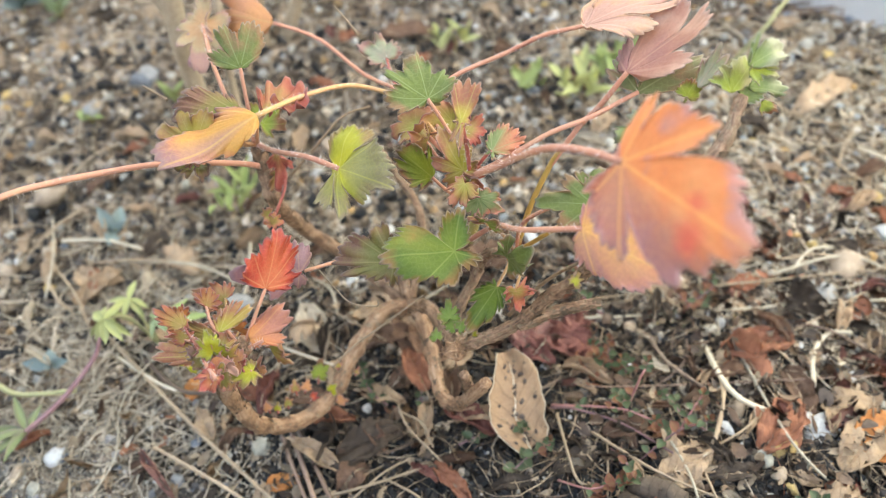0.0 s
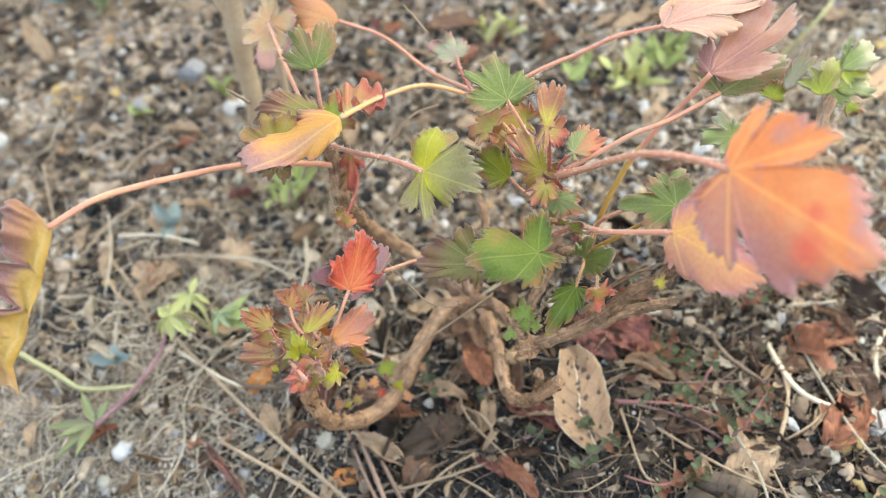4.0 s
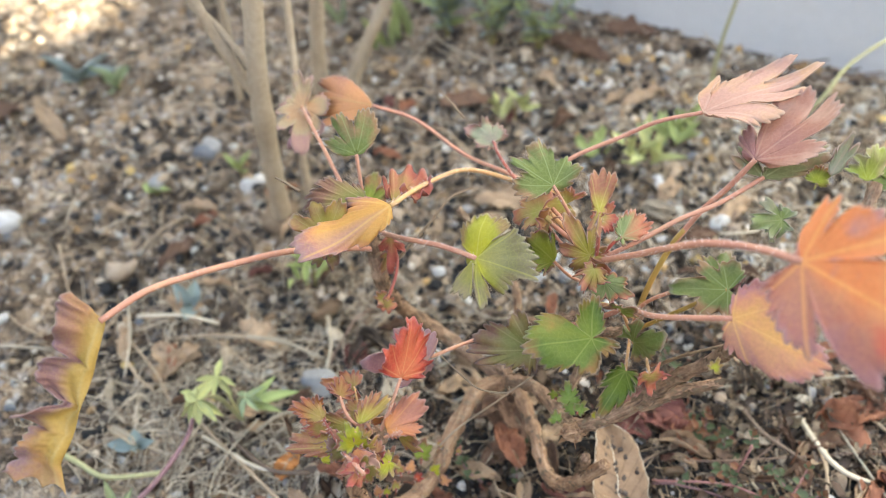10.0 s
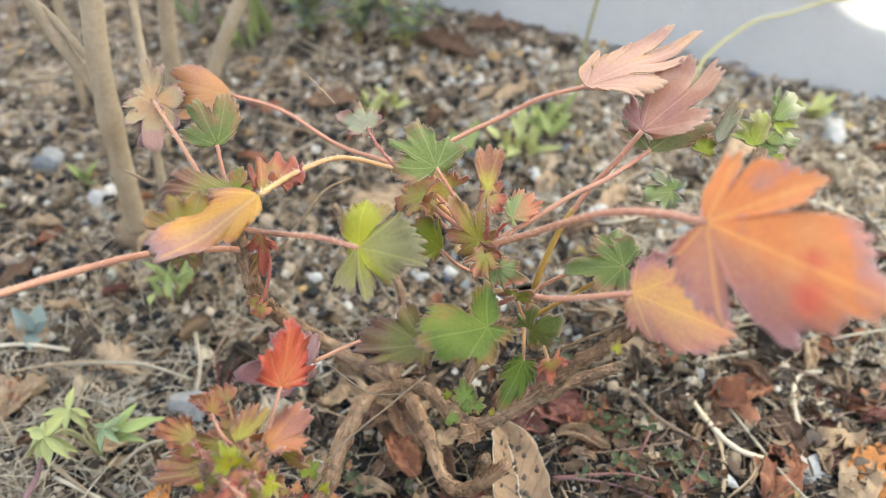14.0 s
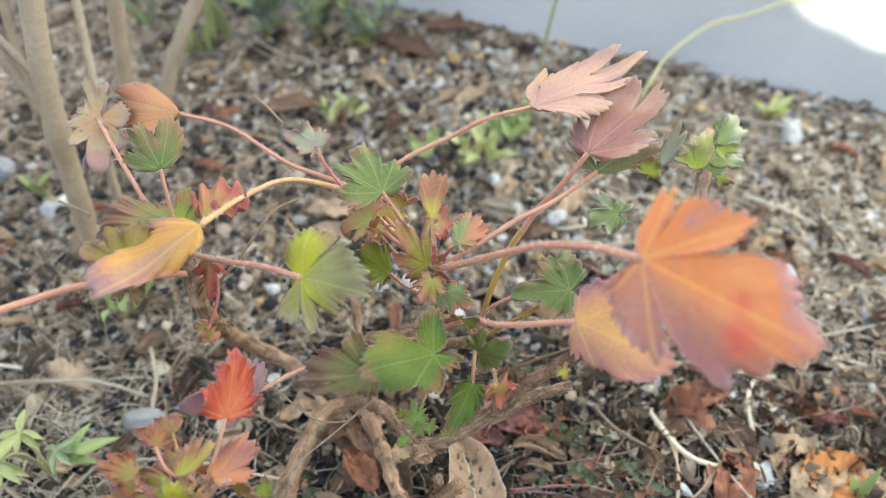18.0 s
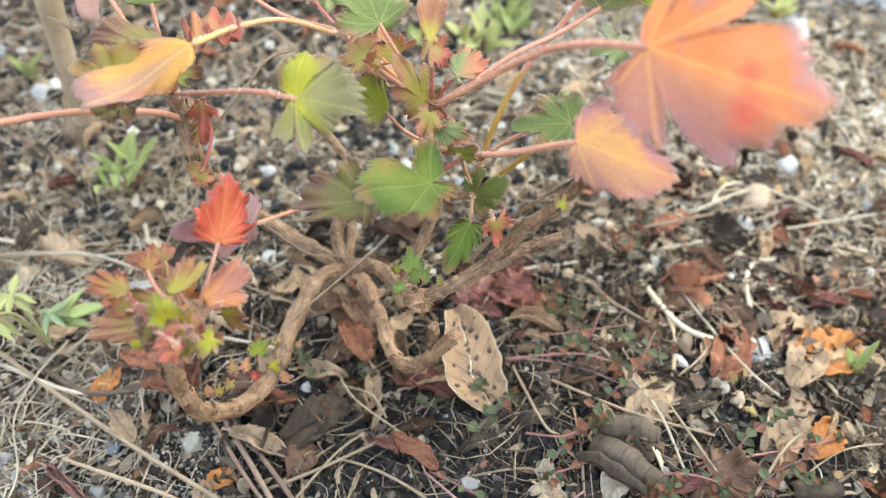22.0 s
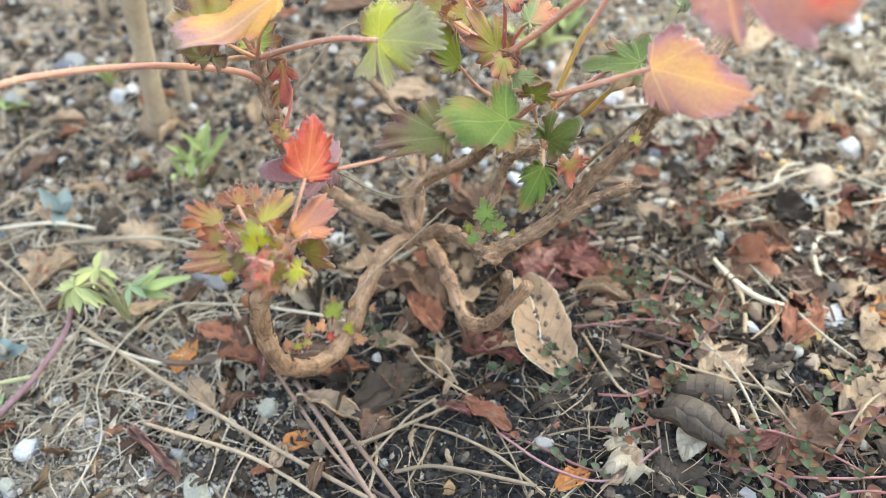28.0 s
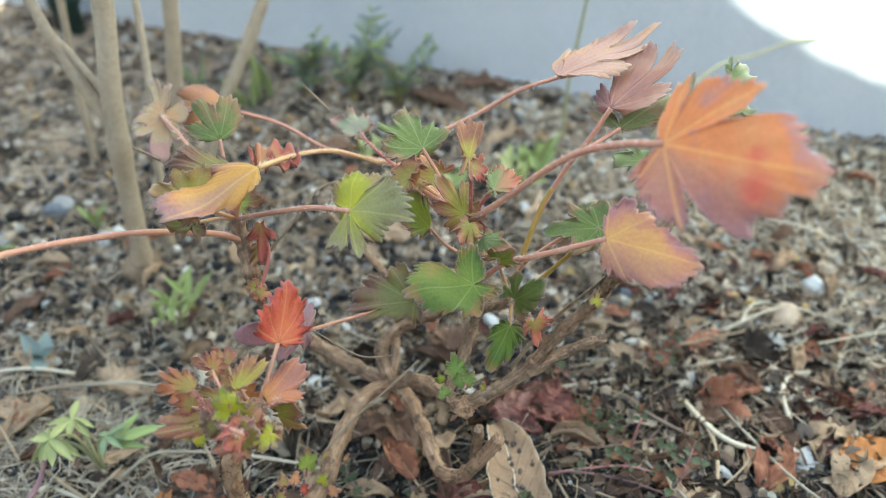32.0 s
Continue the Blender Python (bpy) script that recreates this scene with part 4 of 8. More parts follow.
stem("petiole", "pet", .0009, .0008, (0.0086, 0.1680, 0.0915), (0.0168, 0.1574, 0.1107), (0.0225, 0.1448, 0.1232), (0.0369, 0.1327, 0.1359))
stem("petiole", "pet", .0007, .0006, (0.0245, 0.1677, 0.0832), (0.0274, 0.1674, 0.0995), (0.0431, 0.1578, 0.1210))
stem("petiole", "olive", .0008, .0007, (0.0245, 0.1677, 0.0832), (0.0338, 0.1617, 0.0992), (0.0440, 0.1508, 0.1242))
stem("petiole", "pet", .0011, .0009, (-0.0603, 0.2064, 0.0970), (-0.0674, 0.1967, 0.1097), (-0.0853, 0.1884, 0.1206), (-0.0984, 0.1787, 0.1289), (-0.1103, 0.1702, 0.1351), (-0.1215, 0.1622, 0.1394), (-0.1321, 0.1523, 0.1407))
stem("petiole", "pet", .0009, .0008, (-0.0610, 0.2093, 0.1049), (-0.0500, 0.1898, 0.1197), (-0.0375, 0.1752, 0.1301), (-0.0275, 0.1647, 0.1345))
stem("petiole", "pety", .0008, .0008, (0.0106, 0.1723, 0.1177), (-0.0050, 0.2052, 0.1185), (-0.0111, 0.2162, 0.1152), (-0.0256, 0.2143, 0.1232), (-0.0395, 0.1991, 0.1334), (-0.0508, 0.1832, 0.1414))
stem("petiole", "pet", .0008, .0007, (0.0106, 0.1723, 0.1177), (-0.0035, 0.2121, 0.1143), (-0.0230, 0.2414, 0.1054), (-0.0400, 0.2616, 0.1082), (-0.0564, 0.2660, 0.1143))
stem("petiole", "pet", .0008, .0007, (0.0106, 0.1723, 0.1177), (-0.0061, 0.2002, 0.1216), (0.0091, 0.2117, 0.1247), (0.0270, 0.2131, 0.1313), (0.0382, 0.2102, 0.1390), (0.0504, 0.2060, 0.1444))
stem("petiole", "red", .0006, .0005, (-0.0064, 0.1992, 0.1223), (-0.0119, 0.2227, 0.1187), (-0.0132, 0.2339, 0.1173))
stem("petiole", "pet", .0008, .0007, (-0.0610, 0.2093, 0.1049), (-0.0661, 0.2123, 0.1179), (-0.0739, 0.2331, 0.1233), (-0.0841, 0.2695, 0.1143))
stem("petiole", "pet", .0007, .0006, (-0.0610, 0.2093, 0.1049), (-0.0614, 0.2131, 0.1162), (-0.0617, 0.2211, 0.1296))
stem("petiole", "pety", .0007, .0006, (-0.0610, 0.2093, 0.1049), (-0.0575, 0.2038, 0.1189), (-0.0501, 0.1907, 0.1357))
stem("petiole", "pety", .0007, .0006, (-0.0610, 0.2093, 0.1049), (-0.0665, 0.2071, 0.1079), (-0.0751, 0.2060, 0.1085))
stem("petiole", "pety", .0007, .0006, (-0.0610, 0.2093, 0.1049), (-0.0688, 0.2025, 0.1160), (-0.0723, 0.1975, 0.1235))
stem("petiole", "pet", .0007, .0006, (0.0106, 0.1723, 0.1177), (0.0059, 0.1862, 0.1229), (-0.0001, 0.1905, 0.1349))
stem("petiole", "red", .0007, .0006, (0.0106, 0.1723, 0.1177), (0.0099, 0.1704, 0.1326), (0.0087, 0.1689, 0.1439))
stem("petiole", "red", .0006, .0005, (0.0106, 0.1723, 0.1177), (0.0151, 0.1716, 0.1262), (0.0175, 0.1712, 0.1291))
stem("petiole", "pet", .0006, .0005, (0.0133, 0.1799, 0.0954), (0.0049, 0.1786, 0.1034), (-0.0012, 0.1786, 0.1124))
stem("petiole", "pet", .0006, .0005, (0.0106, 0.1723, 0.1177), (0.0023, 0.1802, 0.1177), (-0.0017, 0.1863, 0.1206))
stem("petiole", "pety", .0006, .0005, (0.0086, 0.1680, 0.0915), (-0.0005, 0.1541, 0.1047), (-0.0144, 0.1436, 0.1156))
stem("petiole", "pet", .0006, .0006, (0.0086, 0.1680, 0.0915), (-0.0178, 0.1696, 0.0892), (-0.0311, 0.1654, 0.0918), (-0.0441, 0.1562, 0.0993))
stem("petiole", "pety", .0006, .0005, (0.0245, 0.1677, 0.0832), (0.0153, 0.1443, 0.0970))
stem("petiole", "pety", .0006, .0005, (0.0245, 0.1677, 0.0832), (0.0200, 0.1534, 0.0986))
stem("petiole", "pety", .0006, .0005, (0.0245, 0.1677, 0.0832), (0.0242, 0.1541, 0.0921), (0.0202, 0.1375, 0.1040))
stem("petiole", "pety", .0006, .0005, (0.0245, 0.1677, 0.0832), (0.0185, 0.1622, 0.1020), (0.0137, 0.1532, 0.1170))
stem("petiole", "pet", .0006, .0005, (-0.0625, 0.1308, 0.0967), (-0.0566, 0.1379, 0.1057), (-0.0534, 0.1433, 0.1095))
stem("petiole", "pet", .0006, .0005, (-0.0625, 0.1308, 0.0967), (-0.0547, 0.1287, 0.1037))
stem("petiole", "red", .0003, .0003, (-0.0666, 0.1141, 0.1079), (-0.0729, 0.1267, 0.1038), (-0.0766, 0.1331, 0.1087))
stem("petiole", "pet", .0006, .0005, (-0.0625, 0.1308, 0.0967), (-0.0661, 0.1335, 0.1092))
stem("petiole", "pet", .0006, .0005, (-0.0625, 0.1308, 0.0967), (-0.0697, 0.1353, 0.1029), (-0.0723, 0.1422, 0.1049))
stem("petiole", "pet", .0006, .0005, (-0.0652, 0.1139, 0.1099), (-0.0704, 0.1223, 0.1047), (-0.0729, 0.1270, 0.0992))
palm("orange", (0.0405, 0.1205, 0.1729), (0.33, -0.89, 0.32), (-0.84, -0.12, 0.53), ((-120, 8.1, 0.8), (-110, 11.6, 0.9), (-89, 14.4, 1), (-72, 16.9, 1), (-60, 20.4, 1), (-54, 22.5, 1), (-40, 18.9, 1), (-35, 26.3, 1), (-29, 31.9, 1), (-19, 32.1, 0.8), (-13, 36.5, 0.5), (-8, 36.5, 0.3), (-4, 41.8, 0.1), (0, 41.9), (9, 35.3), (18, 33.7), (22, 29.7), (27, 23.1), (39, 26.4), (54, 21.4), (70, 18.6), (75, 15.3), (89, 17), (105, 15.5), (116, 10.9, 0.1)), .055, .1, ((3.2, 24.4, 3.2), (-11.2, 27.0, 4.6)))
palm("salmon", (0.0369, 0.1327, 0.1359), (0.62, -0.77, 0.16), (-0.61, -0.35, 0.71), ((-101, 5.9, 1), (-76, 9.3, 1), (-48, 12.4, 1), (-35, 15.5, 1), (-26, 20.1, 0.5), (-15, 23.6, 0.4), (-7, 26, 0.3), (0, 26.7), (6, 25.1), (11, 20.5), (30, 14.4), (43, 13.5), (79, 12.8), (106, 7.8)), .07, .1)
palm("pink", (0.0504, 0.2060, 0.1444), (0.89, -0.06, 0.46), (-0.44, 0.18, 0.88), ((-68, 9), (-56, 15), (-44, 22), (-32, 26), (-24, 21), (-14, 32), (-6, 31), (0, 37.5), (8, 32), (15, 33), (24, 21), (34, 18), (48, 11), (60, 18), (71, 15)), .08, .1)
palm("rosepink", (0.0582, 0.1815, 0.1452), (0.71, 0.49, 0.50), (-0.54, -0.07, 0.84), ((-55, 18.5), (-48, 20.3), (-36, 19.5), (-29, 26), (-24, 28.2), (-15, 29), (-9, 25.3), (0, 28), (12, 24.4), (25, 23.3, 0.2), (30, 17.7, 0.5), (42, 13.3, 0.8), (51, 18.2, 1), (61, 15.9, 1), (70, 13.2, 1)), .09, .1)
palm("dark", (0.0624, 0.1814, 0.1373), (0.89, 0.19, 0.41), (-0.25, -0.55, 0.80), ((-33, 7.1), (-13, 21.1), (0, 22.7), (12, 17.1), (95, 12.5), (116, 12)), 0.12, 0.25)
leaf("green", "scallop", (0.0440, 0.1508, 0.1242), (0.0272, 0.1541, 0.1239), (0.0336, 0.1513, 0.1216), (0.0379, 0.1595, 0.1256), .08)
leaf("green", "scallop", (0.0431, 0.1578, 0.1210), (0.0523, 0.1678, 0.1217), (0.0437, 0.1617, 0.1256), (0.0513, 0.1568, 0.1223), .08)
leaf("curl", "curl", (-0.1321, 0.1523, 0.1407), (-0.1520, 0.1194, 0.1123), (-0.1518, 0.1382, 0.1290), (-0.1383, 0.1363, 0.1267), .16)
palm("yellow", (-0.0275, 0.1647, 0.1345), (0.27, 0.89, 0.36), (-0.52, -0.18, 0.83), ((-169, 16.3, 0.7), (-150, 9.5), (-141, 12.8, 0.1), (-114, 15.5, 0.8), (-107, 20.6, 1), (-93, 20.3, 1), (-76, 17.2, 1), (-57, 16.1, 1), (-45, 9.7), (-41, 13.3), (-24, 15.7), (0, 15.7), (16, 14.6), (36, 14.2), (50, 10.7), (55, 6.6), (121, 4.4, 0.6), (130, 10.5, 1), (147, 12.9, 1), (179, 13.2, 0.8)), .13, .1)
palm("yellowor", (-0.0508, 0.1832, 0.1414), (-0.94, -0.34, -0.09), (0.06, -0.41, 0.91), ((-40, 14.6), (-20, 16.4), (-10, 24.1), (-5, 29.9), (0, 31.9, 0.3), (9, 33, 0.7), (14, 24, 0.4), (21, 16), (30, 15), (40, 9), (55, 8)), .10, .1)
palm("farorange", (-0.0564, 0.2660, 0.1143), (-0.82, 0.51, 0.28), (-0.10, -0.60, 0.80), ((-8, 21.7), (0, 26.3), (15, 26.5), (30, 23.4), (46, 22.4)), 0.14, 0.3)
palm("farpink", (-0.0841, 0.2695, 0.1143), (-0.05, 0.80, 0.60), (-0.10, -0.60, 0.80), ((-156, 9, 1), (-32, 13), (0, 15.8), (35, 9.3), (79, 11.3), (139, 8.3, 1), (152, 17.6, 1), (172, 18.4, 1)), 0.14, 0.4)
leaf("farpink", "scallop", (-0.0841, 0.2695, 0.1143), (-0.0869, 0.2521, 0.1047), (-0.0788, 0.2579, 0.1094), (-0.0914, 0.2608, 0.1107), .10)
palm("green", (-0.0617, 0.2211, 0.1296), (-0.24, 0.57, 0.78), (0.23, -0.75, 0.62), ((-85, 5), (-73, 9.6), (-48, 15.9), (-36, 17.2), (-27, 15.4), (-17, 12.2), (0, 15.7), (16, 15.2), (20, 9.8), (49, 12.2), (60, 9)), .10, .1)
palm("redsmall", (-0.0501, 0.1907, 0.1357), (0.63, 0.76, -0.16), (0.00, 0.20, 0.98), ((-30, 8.0), (-14, 16.5), (0, 19.0), (14, 18.4), (25, 16.4), (36, 14.4), (52, 9.0)), 0.26, 0.2)
palm("purple", (-0.0582, 0.1911, 0.1369), (-0.92, 0.28, 0.28), (0.10, -0.50, 0.86), ((-44, 7.9), (-20, 10.1), (-11, 14), (0, 16.3), (15, 18.4), (27, 20.6), (37, 16.1)), 0.22, 0.25)
leaf("greenyel", "fan", (-0.0617, 0.2249, 0.1005), (-0.0569, 0.2371, 0.1071), (-0.0602, 0.2299, 0.1067), (-0.0516, 0.2269, 0.1059), .12)
leaf("olive", "scallop", (-0.0706, 0.1797, 0.1351), (-0.0821, 0.1847, 0.1402), (-0.0785, 0.1817, 0.1350), (-0.0769, 0.1878, 0.1425), .12)
leaf("purple", "scallop", (-0.0724, 0.1808, 0.1262), (-0.0822, 0.1783, 0.1301), (-0.0779, 0.1764, 0.1287), (-0.0782, 0.1896, 0.1279), .16)
leaf("gray", "fan", (-0.0132, 0.2339, 0.1173), (-0.0234, 0.2384, 0.1220), (-0.0159, 0.2336, 0.1161), (-0.0144, 0.2412, 0.1218), .10)
palm("green", (-0.0001, 0.1905, 0.1349), (-0.15, 0.88, 0.46), (0.10, -0.45, 0.89), ((-117, 3.7), (-90, 7), (-70, 11.9), (-41, 11.8), (-22, 11.7), (-12, 14.3), (0, 17.1), (10, 16.8), (27, 15.5), (44, 16.9), (54, 12.4), (79, 14.2), (93, 13.4), (113, 9.5), (117, 5.1)), .11, .1)
leaf("darkred", "scallop", (-0.0044, 0.1877, 0.1268), (-0.0136, 0.1893, 0.1232), (-0.0094, 0.1825, 0.1242), (-0.0115, 0.1962, 0.1259), .12)
leaf("darkred", "fan", (0.0072, 0.2011, 0.1150), (-0.0072, 0.1950, 0.1237), (0.0005, 0.2010, 0.1129), (0.0077, 0.2055, 0.1202), .12)
palm("olive", (0.0087, 0.1689, 0.1439), (0.25, 0.85, 0.47), (0.10, -0.50, 0.86), ((-178, 8.5), (-12, 13.9), (0, 13.9), (12, 12.8), (20, 11.2), (163, 7.1)), 0.12, 0.34)
leaf("redsmall", "scallop", (0.0101, 0.1722, 0.1372), (0.0159, 0.1774, 0.1382), (0.0128, 0.1737, 0.1397), (0.0166, 0.1705, 0.1372), .12)
palm("greenred", (0.0175, 0.1712, 0.1291), (0.54, 0.75, 0.38), (0.10, -0.50, 0.86), ((-145, 4.3), (-70, 5.8, 0.5), (-48, 9.5, 1), (-38, 12.1, 1), (-20, 12, 0.8), (0, 11), (16, 8.1), (32, 6.2), (64, 3.7), (144, 3.1)), 0.1, 0.22)
leaf("olive", "scallop", (0.0085, 0.1725, 0.1207), (0.0017, 0.1814, 0.1312), (0.0034, 0.1778, 0.1252), (0.0095, 0.1767, 0.1258), .10)
palm("greenyel", (-0.0012, 0.1786, 0.1124), (-0.48, -0.14, 0.87), (0.51, -0.85, 0.14), ((-94, 3.5), (-54, 5.9), (0, 20), (14, 16.8), (26, 13.1), (42, 10.1), (65, 6.6)), 0.1, 0.42)
leaf("rose", "fan", (-0.0017, 0.1863, 0.1206), (-0.0072, 0.1763, 0.1307), (-0.0038, 0.1860, 0.1196), (0.0015, 0.1882, 0.1238), .12)
leaf("greenred", "scallop", (0.0126, 0.1658, 0.1147), (0.0184, 0.1574, 0.1171), (0.0144, 0.1681, 0.1180), (0.0133, 0.1608, 0.1092), .14)
leaf("darkred", "scallop", (0.0083, 0.1662, 0.1215), (0.0024, 0.1591, 0.1205), (0.0116, 0.1620, 0.1177), (0.0042, 0.1674, 0.1217), .16)
leaf("rose", "scallop", (0.0108, 0.1721, 0.1184), (0.0139, 0.1668, 0.1183), (0.0169, 0.1702, 0.1181), (0.0110, 0.1688, 0.1148), .16)
leaf("greenyel", "scallop", (0.0139, 0.1538, 0.1165), (0.0145, 0.1460, 0.1252), (0.0105, 0.1556, 0.1176), (0.0155, 0.1512, 0.1140), .12)
palm("greenD", (0.0032, 0.1443, 0.1170), (-0.92, -0.24, 0.32), (0.38, -0.33, 0.86), ((-155, 6.9), (-127, 9), (-108, 13.5), (-88, 11.7, 0.2), (-48, 8, 0.3), (-36, 17.2, 0.2), (-21, 18.9, 0.4), (-9, 22, 0.3), (0, 23.2), (10, 20.7), (19, 18.6), (37, 12.5), (53, 12.5), (73, 12), (94, 7.9), (151, 8.8), (169, 5.1)), .10, .1)
palm("purple", (-0.0144, 0.1436, 0.1156), (-0.99, 0.12, -0.02), (-0.09, -0.61, 0.79), ((-87, 9.2), (-75, 12.7), (-62, 12.9), (-46, 12.6), (-34, 15.2), (-17, 17.7), (0, 19.8), (6, 13.5), (13, 17.5), (20, 10.6), (55, 7.2), (78, 7.8), (102, 6.4)), .14, .1)
leaf("green", "scallop", (0.0200, 0.1534, 0.0986), (0.0251, 0.1446, 0.1111), (0.0232, 0.1562, 0.1027), (0.0270, 0.1498, 0.0966), .10)
palm("greenD", (0.0153, 0.1443, 0.0970), (-0.63, -0.73, -0.25), (0.10, -0.40, 0.91), ((-125, 3.1), (-66, 3.9), (-42, 7.8), (-30, 10.1), (-9, 14.5), (0, 17.5), (8, 15), (21, 11.5), (45, 7.5), (77, 6.6), (112, 6.2)), 0.1, 0.36)
leaf("redsmall", "fan", (0.0202, 0.1375, 0.1040), (0.0222, 0.1363, 0.0948), (0.0249, 0.1341, 0.1015), (0.0180, 0.1359, 0.1015), .12)
palm("red", (-0.0534, 0.1433, 0.1095), (0.36, 0.77, 0.53), (0.62, -0.62, 0.48), ((-84, 4.7), (-67, 9.1), (-53, 12.8), (-44, 10.8), (-28, 17.1), (-12, 18.0), (2, 18.7), (16, 15.8), (27, 12.4), (40, 12.2), (51, 11.8), (76, 10)), .10, .1)
leaf("lavender", "fold", (-0.0453, 0.1537, 0.1018), (-0.0663, 0.1522, 0.1070), (-0.0561, 0.1527, 0.0975), (-0.0601, 0.1613, 0.1056), .10)
palm("orangered", (-0.0590, 0.1310, 0.1020), (0.73, 0.59, 0.34), (-0.10, -0.40, 0.91), ((-100, 4.5, 0.3), (-71, 5.6), (-59, 9.2), (-10, 14.3, 1), (0, 14.7, 0.6), (14, 10.9, 0.4), (34, 7.4), (48, 5.6)), 0.12, 0.34)
palm("olive", (-0.0690, 0.1330, 0.1020), (-0.98, 0.20, 0.00), (-0.10, -0.50, 0.86), ((-20, 10.5), (0, 12.9), (22, 13.6, 0.4), (38, 10.9)), 0.12, 0.34)
palm("olive", (-0.0661, 0.1300, 0.1085), (0.81, 0.52, 0.29), (0.10, -0.60, 0.80), ((0, 12.2), (17, 11.6), (29, 9.4), (52, 6.2), (71, 3.9)), 0.12, 0.34)
palm("rose", (-0.0723, 0.1422, 0.1049), (0.20, 0.95, 0.24), (0.41, -0.30, 0.86), ((-90, 3.9), (-64, 5), (-27, 5.7), (0, 6.8), (26, 6), (53, 5.4), (73, 3.9)), 0.12, 0.34)
palm("rose", (-0.0766, 0.1331, 0.1087), (-0.82, 0.39, 0.42), (0.20, -0.50, 0.84), ((-77, 2.6), (-42, 5.4), (-17, 8.9), (0, 10.5), (16, 7.7), (43, 3.8)), 0.12, 0.34)
palm("olive", (-0.0720, 0.1290, 0.0985), (-0.99, 0.10, -0.06), (-0.10, -0.50, 0.86), ((-40, 9.1), (-24, 13.4), (-13, 17.8), (0, 19), (15, 10.1), (26, 5.9)), 0.12, 0.34)
leaf("darkred", "scallop", (-0.0669, 0.1276, 0.1017), (-0.0719, 0.1340, 0.1038), (-0.0717, 0.1284, 0.1011), (-0.0672, 0.1312, 0.1058), .12)
leaf("redsmall", "scallop", (-0.0646, 0.1295, 0.0959), (-0.0647, 0.1345, 0.1005), (-0.0688, 0.1335, 0.0993), (-0.0616, 0.1316, 0.0992), .12)
leaf("redsmall", "fan", (-0.0666, 0.1168, 0.1063), (-0.0700, 0.1114, 0.1086), (-0.0715, 0.1174, 0.1059), (-0.0680, 0.1149, 0.1044), .14)
leaf("olive", "scallop", (-0.0661, 0.1191, 0.1017), (-0.0615, 0.1145, 0.1088), (-0.0645, 0.1211, 0.1038), (-0.0634, 0.1186, 0.1019), .12)
leaf("tinygreen", "scallop", (-0.0001, 0.1485, 0.0763), (0.0001, 0.1544, 0.0798), (-0.0023, 0.1519, 0.0789), (0.0021, 0.1510, 0.0790), .08)
leaf("tinygreen", "scallop", (0.0009, 0.1466, 0.0734), (-0.0030, 0.1488, 0.0743), (-0.0020, 0.1472, 0.0733), (-0.0013, 0.1493, 0.0754), .08)
leaf("tinygreen", "scallop", (0.0026, 0.1459, 0.0732), (0.0058, 0.1483, 0.0756), (0.0029, 0.1478, 0.0750), (0.0052, 0.1464, 0.0743), .08)
leaf("tinygreen", "scallop", (-0.0048, 0.1446, 0.0708), (-0.0050, 0.1476, 0.0732), (-0.0069, 0.1469, 0.0723), (-0.0042, 0.1463, 0.0724), .08)
leaf("yellow", "fan", (0.0359, 0.1319, 0.1131), (0.0381, 0.1345, 0.1152), (0.0350, 0.1334, 0.1145), (0.0388, 0.1319, 0.1139), .08)
palm("scal", (0.0852, 0.1639, 0.1585), (0.73, 0.59, 0.34), (0.00, -0.50, 0.86), ((-39, 9.3), (-28, 12.4), (-18, 13.4), (0, 12.1), (6, 8.7), (18, 6), (25, 8.8), (36, 6.8), (43, 4)), .16, .1)
palm("lime", (0.0823, 0.1636, 0.1500), (0.26, 0.84, 0.49), (0.00, -0.50, 0.86), ((-45, 7.9), (-25, 12.3), (-12, 12), (0, 9.8), (20, 7.2), (29, 8.8), (43, 7.1), (68, 7.7)), .16, .1)
palm("lime", (0.0860, 0.1647, 0.1575), (0.99, -0.10, -0.06), (0.00, -0.50, 0.86), ((-93, 3.4), (-71, 5.8), (-40, 5.4), (-16, 8.3), (-5, 4.3), (0, 8.5), (18, 6.6)), .16, .1)
palm("scal", (0.0885, 0.1670, 0.1480), (0.98, -0.16, -0.12), (0.00, -0.60, 0.80), ((-11, 5.1), (0, 11.8), (8, 11.6), (16, 10.5), (46, 4.8)), .16, .1)
palm("gray", (0.0755, 0.1700, 0.1470), (0.57, 0.58, 0.58), (-0.30, -0.51, 0.81), ((-21, 6.1), (-17, 10.1), (-11, 12.7), (-7, 10), (0, 13.3), (7, 10.8), (15, 7.7)), .16, .1)
palm("scal", (0.0870, 0.1660, 0.1460), (0.82, 0.45, 0.34), (0.00, -0.60, 0.80), ((-160, 3.3), (-116, 2.5), (-66, 4), (-42, 5.9), (0, 5.3), (35, 5), (67, 4.3)), .16, .1)
palm("greenyel", (0.0738, 0.1725, 0.1420), (0.59, 0.65, 0.49), (0.00, -0.60, 0.80), ((-168, 2.2), (-87, 3.1, 0.5), (-40, 4.5), (0, 5.7), (25, 5.3), (57, 4.2), (99, 3.6)), .16, .1)
palm("greenyel", (0.0946, 0.1691, 0.1400), (0.84, -0.43, -0.32), (0.00, -0.60, 0.80), ((-61, 4), (-34, 3.9), (0, 5.6), (21, 4.9), (35, 2.9)), .16, .1)
leaf("scal", "scallop", (0.0626, 0.1657, 0.1351), (0.0498, 0.1611, 0.1408), (0.0582, 0.1643, 0.1330), (0.0597, 0.1676, 0.1363), .10)
